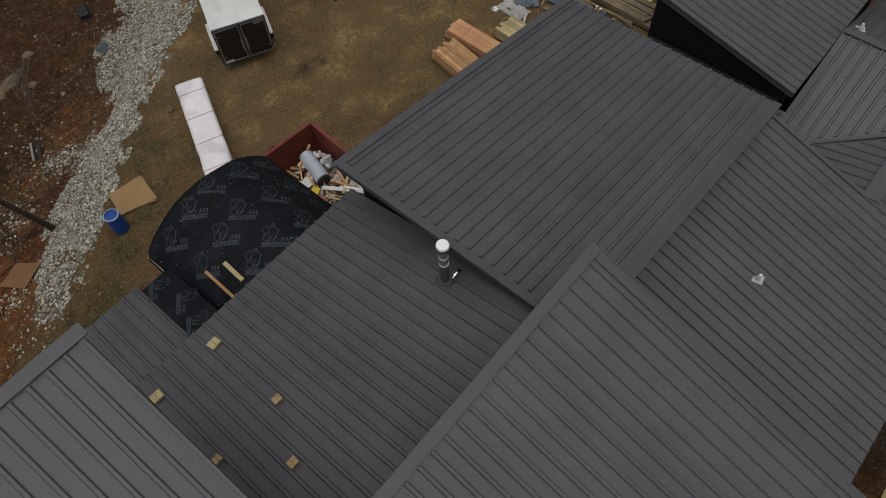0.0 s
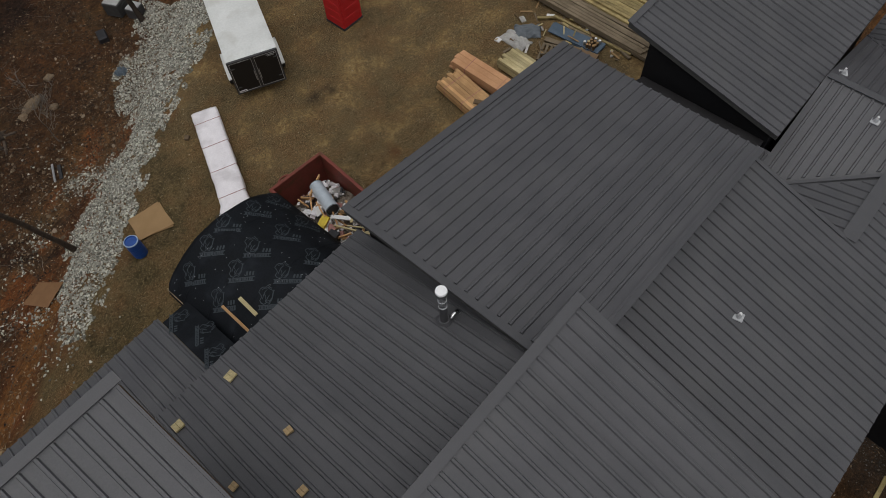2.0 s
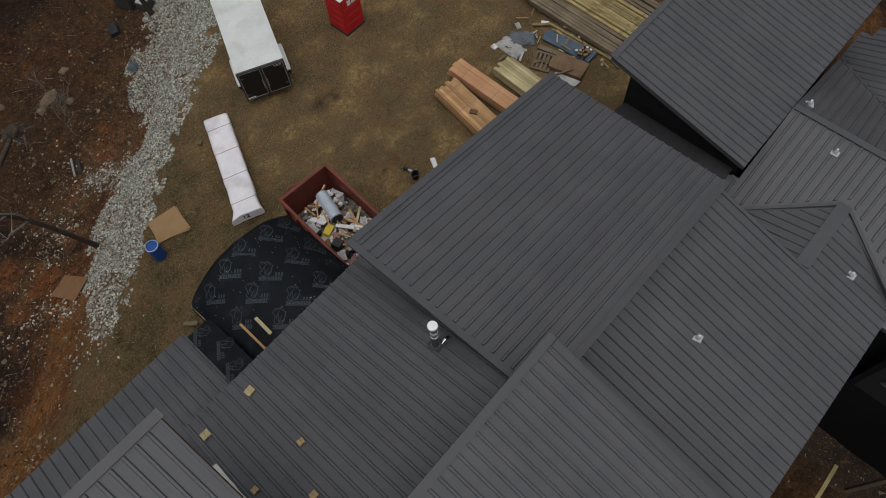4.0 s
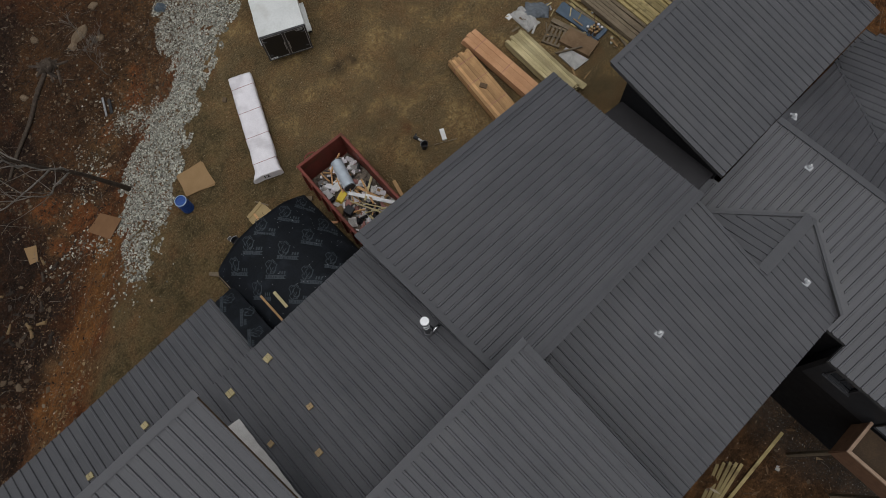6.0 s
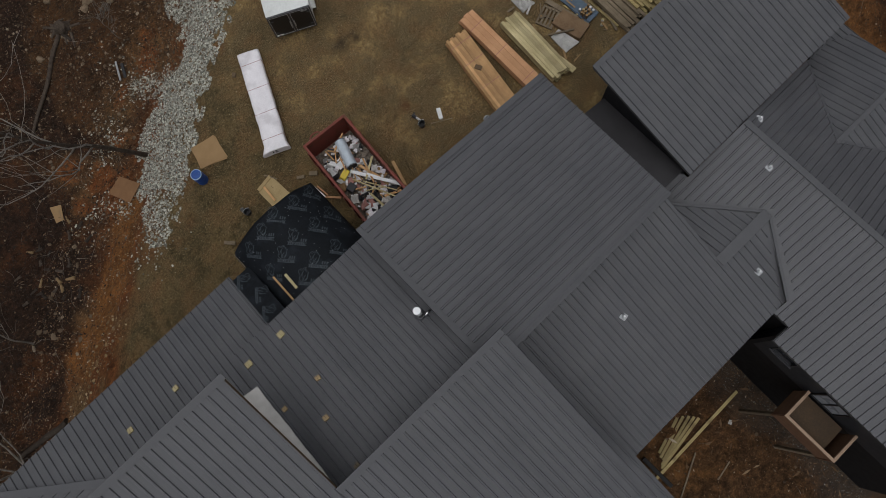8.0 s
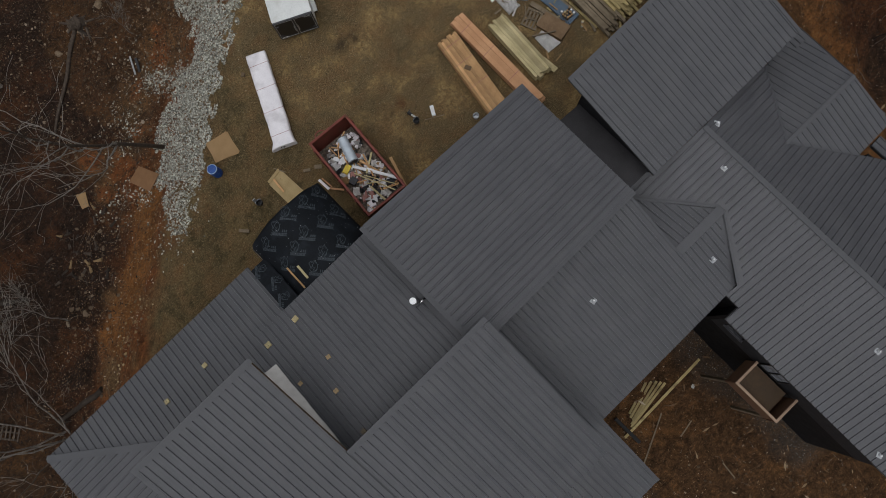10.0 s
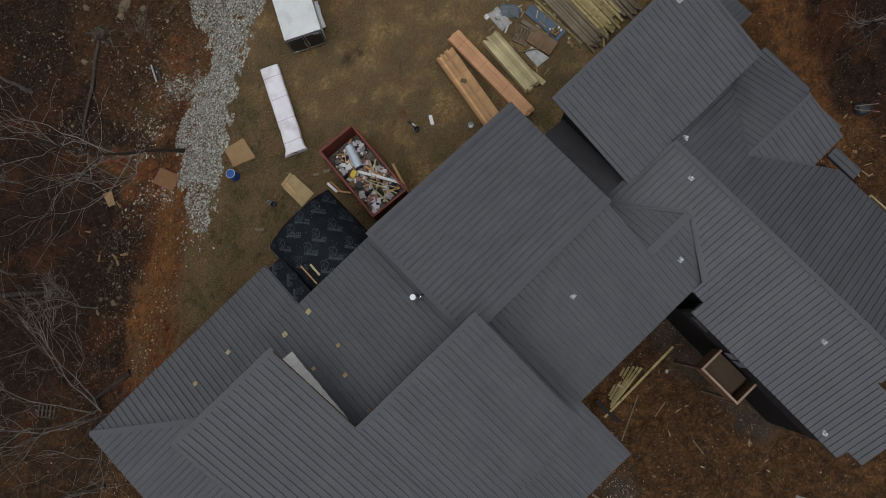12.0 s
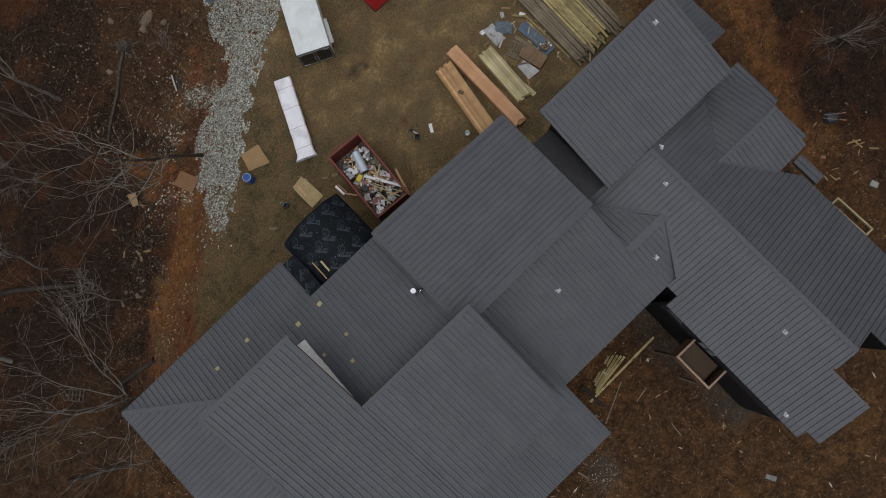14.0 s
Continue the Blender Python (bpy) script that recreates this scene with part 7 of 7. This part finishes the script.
def front_place(rng):
    while True:
        x, y = rng.uniform(-4, 32), rng.uniform(-24, -4)
        if not in_house(x, y):
            return x, y


def yard_place(rng):
    while True:
        x, y = rng.uniform(-5, 27), rng.uniform(9, 32)
        if wood_dist(x, y) < 0.6:
            return x, y


flakes("leaf_litter", 40000, wood_place, 0.045, LITTER, "brown dead leaf litter under the bare trees", "leaf litter", 31, 1.5, 0.08)
flakes("leaf_litter", 14000, east_place, 0.035, LITTER, "brown dead leaf litter at the eastern wood", "leaf litter", 32, 1.5, 0.08)
flakes("clay_debris", 9000, clay_place, 0.026, CHIPS, "fine wood chips and leaves on red clay", "debris", 33, 2.2, 0.04)
flakes("soil_debris", 8000, front_place, 0.022, CHIPS, "fine wood chips over the bare front soil", "debris", 34, 2.2, 0.03)
flakes("leaf_litter", 2600, west_place, 0.03, CHIPS, "dry leaves and chips along the western wall", "leaf litter", 38, 1.6, 0.03)
flakes("bark_chips", 520, front_place, 0.075, CHIPS, "larger bark and board splinters on the front soil", "debris", 37, 2.6, 0.05)
flakes("dry_grass", 22000, yard_place, 0.016, GRASSM, "sparse short dry grass over the yard", "grass", 35, 3.0, 0.04)
flakes("leaf_litter", 9000, bank_place, 0.04, BANKLEAF, "brown dead leaves and clods on the stony bank", "leaf litter", 39, 1.5, 0.05)
flakes("clay_debris", 3500, eastclay_place, 0.022, CHIPS, "pale chips and leaves scattered on the eastern clay", "debris", 36, 1.8, 0.03)


def sticks():
    rng = random.Random(41)
    verts, faces = [], []

    def stick(p, q, r):
        d = (q - p).normalized()
        s = d.cross(Vector((0, 0, 1))).normalized() * r
        u = s.cross(d).normalized() * r
        k = len(verts)
        for c, f in ((p, 1.0), (q, 0.5)):
            for a in (0, 2.094, 4.189):
                verts.append(tuple(c + (s * math.cos(a) + u * math.sin(a)) * f))
        faces.extend([(k, k + 1, k + 4, k + 3), (k + 1, k + 2, k + 5, k + 4), (k + 2, k, k + 3, k + 5)])

    for place, n in ((wood_place, 1300), (east_place, 300), (clay_place, 110), (front_place, 150)):
        for _ in range(n):
            x, y = place(rng)
            a, ln = rng.uniform(0, 6.283), rng.uniform(0.3, 1.9) * (1.0 if n > 200 else 0.5)
            p = Vector((x, y, 0))
            p.z = gz(p.x, p.y) + 0.03
            r = rng.uniform(0.004, 0.014)
            for _s in range(3):
                q = p + Vector((math.cos(a), math.sin(a), 0)) * ln / 3
                if in_house(q.x, q.y):
                    break
                q.z = gz(q.x, q.y) + rng.uniform(0.02, 0.22)
                stick(p, q, r)
                p, a = q, a + rng.uniform(-0.5, 0.5)
                r *= 0.8
    stuff("fallen_twigs", verts, faces, TWIGS, "dead fallen twigs and branches on the woodland floor", "twigs")


sticks()


def log(p, q, r, label, mat=None):
    p = Vector((*p, gz(*p) + r * 0.35))
    q = Vector((*q, gz(*q) + r * 0.35))
    bm = bmesh.new()
    prev = None
    d = q - p
    s = d.cross(Vector((0, 0, 1))).normalized()
    u = s.cross(d).normalized()
    m = (p + q) / 2
    bend = min(1.0, d.length / 3) ** 2
    for j in range(13):
        t = j / 12
        c = p.lerp(q, t) - m + bend * (s * 0.12 * noise.noise(Vector((t * 3, p.x, 0))) + u * 0.08 * noise.noise(Vector((t * 3, 5, p.y))))
        ring = [bm.verts.new(c + (s * math.cos(a) + u * math.sin(a)) * r * (1.1 - 0.45 * t) * (1 + 0.15 * noise.noise(Vector((math.cos(a), math.sin(a), t * 6))))) for a in [2 * math.pi * i / 10 for i in range(10)]]
        if prev:
            for i in range(10):
                bm.faces.new((prev[i], prev[(i + 1) % 10], ring[(i + 1) % 10], ring[i])).smooth = True
        else:
            bm.faces.new(ring[::-1])
        prev = ring
    bm.faces.new(prev)
    ob = mesh_ob("fallen_log", bm, mat or BARK)
    ob.location = m
    tagged(ob, label, "log", "fallen logs")


log((1.1, 32.2), (-3.9, 28.1), 0.12, "long grey-brown fallen trunk on the slope", LOGBARK)
# Dark log shapes laid along the dark streaks on the woodland floor.
log((-16.4, 25.5), (-11.5, 21.6), 0.2, "dark trunk-shaped streak in the leaf litter", DARKBARK)
log((-21.0, 12.5), (-16.4, 10.2), 0.13, "dark trunk-shaped streak below the house corner", DARKBARK)
log((-11.0, 14.2), (-14.3, 14.8), 0.17, "thick dark trunk-shaped streak by the house corner", DARKBARK)
_r = random.Random(17)
for _i in range(26):
    _x, _y, _a = _r.gauss(-7.4, 1.1), _r.gauss(21.3, 1.2), _r.uniform(0, 3.14)
    _l = _r.uniform(0.3, 0.55)
    log((_x, _y), (_x + _l * math.cos(_a), _y + _l * math.sin(_a)), _r.uniform(0.06, 0.1), "short cut log among the leaf litter", (LOGBARK, DARKBARK, OLDPINE, DARKBARK)[_i % 4])

_r = random.Random(23)
for _i in range(22):
    _a, _l = _r.uniform(0, 6.283), _r.uniform(0.3, 1.0)
    _x, _y = 1.5 + _r.gauss(0, 0.26), 32.4 + _r.gauss(0, 0.26)
    log((_x, _y), (_x + _l * math.cos(_a), _y + _l * math.sin(_a)), _r.uniform(0.04, 0.12), "broken root limb of an uprooted tree", (LOGBARK, DARKBARK, LOGBARK)[_i % 3])

# ---- bare trees ----


def bare_tree(x, y, h, lean, seed, r=0.16, forks=5, levels=3, mat=None, label="tall leafless tree with pale grey branches", twig=None, wobble=0.13, spread=0.8, bow=0.24):
    rng = random.Random(seed)
    th = empty("bare_tree", x, y, gz(x, y) - 0.1, 0, label, "tree", "bare trees")
    trunk, crown = [[], []], [[], []]

    def tube(store, pts, radii, sides):
        verts, faces = store
        prev = None
        for i, (p, rr) in enumerate(zip(pts, radii)):
            d = (pts[min(i + 1, len(pts) - 1)] - pts[max(i - 1, 0)]).normalized()
            s = d.cross(Vector((0.3, 0.2, 1)) if abs(d.z) < 0.95 else Vector((1, 0, 0))).normalized()
            u = s.cross(d)
            k = len(verts)
            for j in range(sides):
                a = 2 * math.pi * j / sides
                verts.append(tuple(p + (s * math.cos(a) + u * math.sin(a)) * rr))
            if prev is not None:
                faces.extend((prev + j, prev + (j + 1) % sides, k + (j + 1) % sides, k + j) for j in range(sides))
            prev = k

    def grow(p, d, ln, rr, level):
        n = 8 if level < 2 else 5
        d0 = d.copy()
        pts, radii = [p], [rr]
        for i in range(n):
            d = (d * 0.8 + d0 * 0.2 + Vector((rng.gauss(0, bow), rng.gauss(0, bow), rng.gauss(0.03, 0.16)))).normalized()
            p = p + d * ln / n
            pts.append(p)
            radii.append(max(0.007, rr * (1 - 0.78 * (i + 1) / n)))
        tube(crown, pts, radii, 5 if level < 2 else 3)
        if level >= levels:
            return
        for _ in range(rng.randint(4, 6) if level > 1 else rng.randint(5, 7)):
            t = rng.uniform(0.2, 1.0)
            i = min(int(t * n), n - 1)
            q = pts[i].lerp(pts[i + 1], t * n - i)
            side = Vector((rng.gauss(0, 1), rng.gauss(0, 1), rng.gauss(0.15, 0.6))).normalized()
            grow(q, (d * 1.0 + side * 0.62).normalized(), ln * rng.uniform(0.4, 0.68), max(0.007, radii[i] * 0.55), level + 1)

    up = Vector((lean[0], lean[1], 1)).normalized()
    pts, radii, p, d = [Vector((0, 0, 0))], [r * 1.25], Vector((0, 0, 0)), up
    for i in range(12):
        d = (d * 0.8 + up * 0.2 + Vector((rng.gauss(0, wobble), rng.gauss(0, wobble), 0))).normalized()
        p = p + d * h / 12
        pts.append(p)
        radii.append(r * (1 - 0.8 * (i + 1) / 12))
    tube(trunk, pts, radii, 9)
    for k in range(forks):
        t = 0.34 + 0.64 * (k + rng.random() * 0.6) / forks
        i = min(int(t * 12), 11)
        a = rng.uniform(0, 6.283)
        dd = (up * rng.uniform(0.7, 1.3) + Vector((math.cos(a), math.sin(a), 0.1)) * spread).normalized()
        grow(pts[i], dd, h * rng.uniform(0.3, 0.5), radii[i] * 0.55, 1)
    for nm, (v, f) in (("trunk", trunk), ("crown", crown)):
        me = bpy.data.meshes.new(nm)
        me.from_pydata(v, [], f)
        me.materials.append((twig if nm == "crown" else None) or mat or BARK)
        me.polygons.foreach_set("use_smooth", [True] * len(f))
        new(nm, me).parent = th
    return th


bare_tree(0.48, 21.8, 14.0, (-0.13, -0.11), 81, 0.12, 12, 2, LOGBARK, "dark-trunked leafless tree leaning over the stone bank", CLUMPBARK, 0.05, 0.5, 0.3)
# one clump of pale stems springing from the slope below the house corner
pallet(-17.0, 16.5, 40, 0.9, 1.1, "grey weathered pallet lying in the leaf litter", LOGBARK)
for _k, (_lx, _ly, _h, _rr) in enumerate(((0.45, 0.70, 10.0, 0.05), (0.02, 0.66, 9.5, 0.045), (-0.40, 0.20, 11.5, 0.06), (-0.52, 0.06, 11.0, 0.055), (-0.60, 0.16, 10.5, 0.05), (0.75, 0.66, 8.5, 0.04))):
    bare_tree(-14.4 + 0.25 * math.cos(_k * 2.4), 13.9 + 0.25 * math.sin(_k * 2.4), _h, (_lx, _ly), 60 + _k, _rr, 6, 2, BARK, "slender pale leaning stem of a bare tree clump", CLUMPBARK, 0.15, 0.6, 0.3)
# Shade low in the clump is put into these stems' dark bark colour.
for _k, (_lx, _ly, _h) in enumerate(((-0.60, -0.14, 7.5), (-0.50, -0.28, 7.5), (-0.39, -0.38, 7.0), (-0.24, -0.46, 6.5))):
    bare_tree(-14.1 + 0.3 * _k, 13.5 - 0.15 * _k, _h, (_lx, _ly), 90 + _k, 0.06, 3, 2, LOGBARK, "crooked stem coloured dark for shade, with pale-barked limbs leaning from the clump", PALEBARK, 0.42, 0.5)
bare_tree(-10.4, 18.9, 5.0, (0.0, 0.15), 7, 0.05, 6, 3)
bare_tree(-19.0, 21.5, 12.0, (0, 0.05), 8, 0.16, 5)
bare_tree(-13.0, 24.5, 9.0, (0.05, 0), 9, 0.08, 5)
bare_tree(-9.0, 29.0, 5.0, (0.0, 0.1), 10, 0.05, 5)
bare_tree(-4.5, 33.0, 9.0, (0.05, 0.05), 11, 0.12, 5)
bare_tree(3.5, 29.3, 3.0, (0.1, 0.0), 12, 0.03, 6, 3)
bare_tree(11.1, 32.4, 9.0, (0.0, 0.12), 13, 0.15, 5, 3, DARKBARK, "dark leafless tree behind the stone bank")
bare_tree(-21.5, 8.5, 10.0, (-0.1, -0.1), 14, 0.10, 5, 2)
bare_tree(-17.5, 5.5, 8.0, (-0.1, -0.1), 15, 0.08, 5, 2)
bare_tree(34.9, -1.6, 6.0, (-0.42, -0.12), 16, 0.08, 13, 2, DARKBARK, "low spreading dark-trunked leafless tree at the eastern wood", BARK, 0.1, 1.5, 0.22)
bare_tree(32.6, -1.6, 3.2, (0.05, 0.0), 17, 0.05, 6, 3, DARKBARK, "low leafless thicket at the eastern wood")
bare_tree(36.5, 3.5, 8.0, (0.1, 0.1), 18, 0.12, 5)
bare_tree(36.0, -9.5, 8.0, (0.1, -0.1), 19, 0.12, 5)
bare_tree(33.6, 4.5, 5.0, (0.05, 0.1), 20, 0.07, 5, 3)
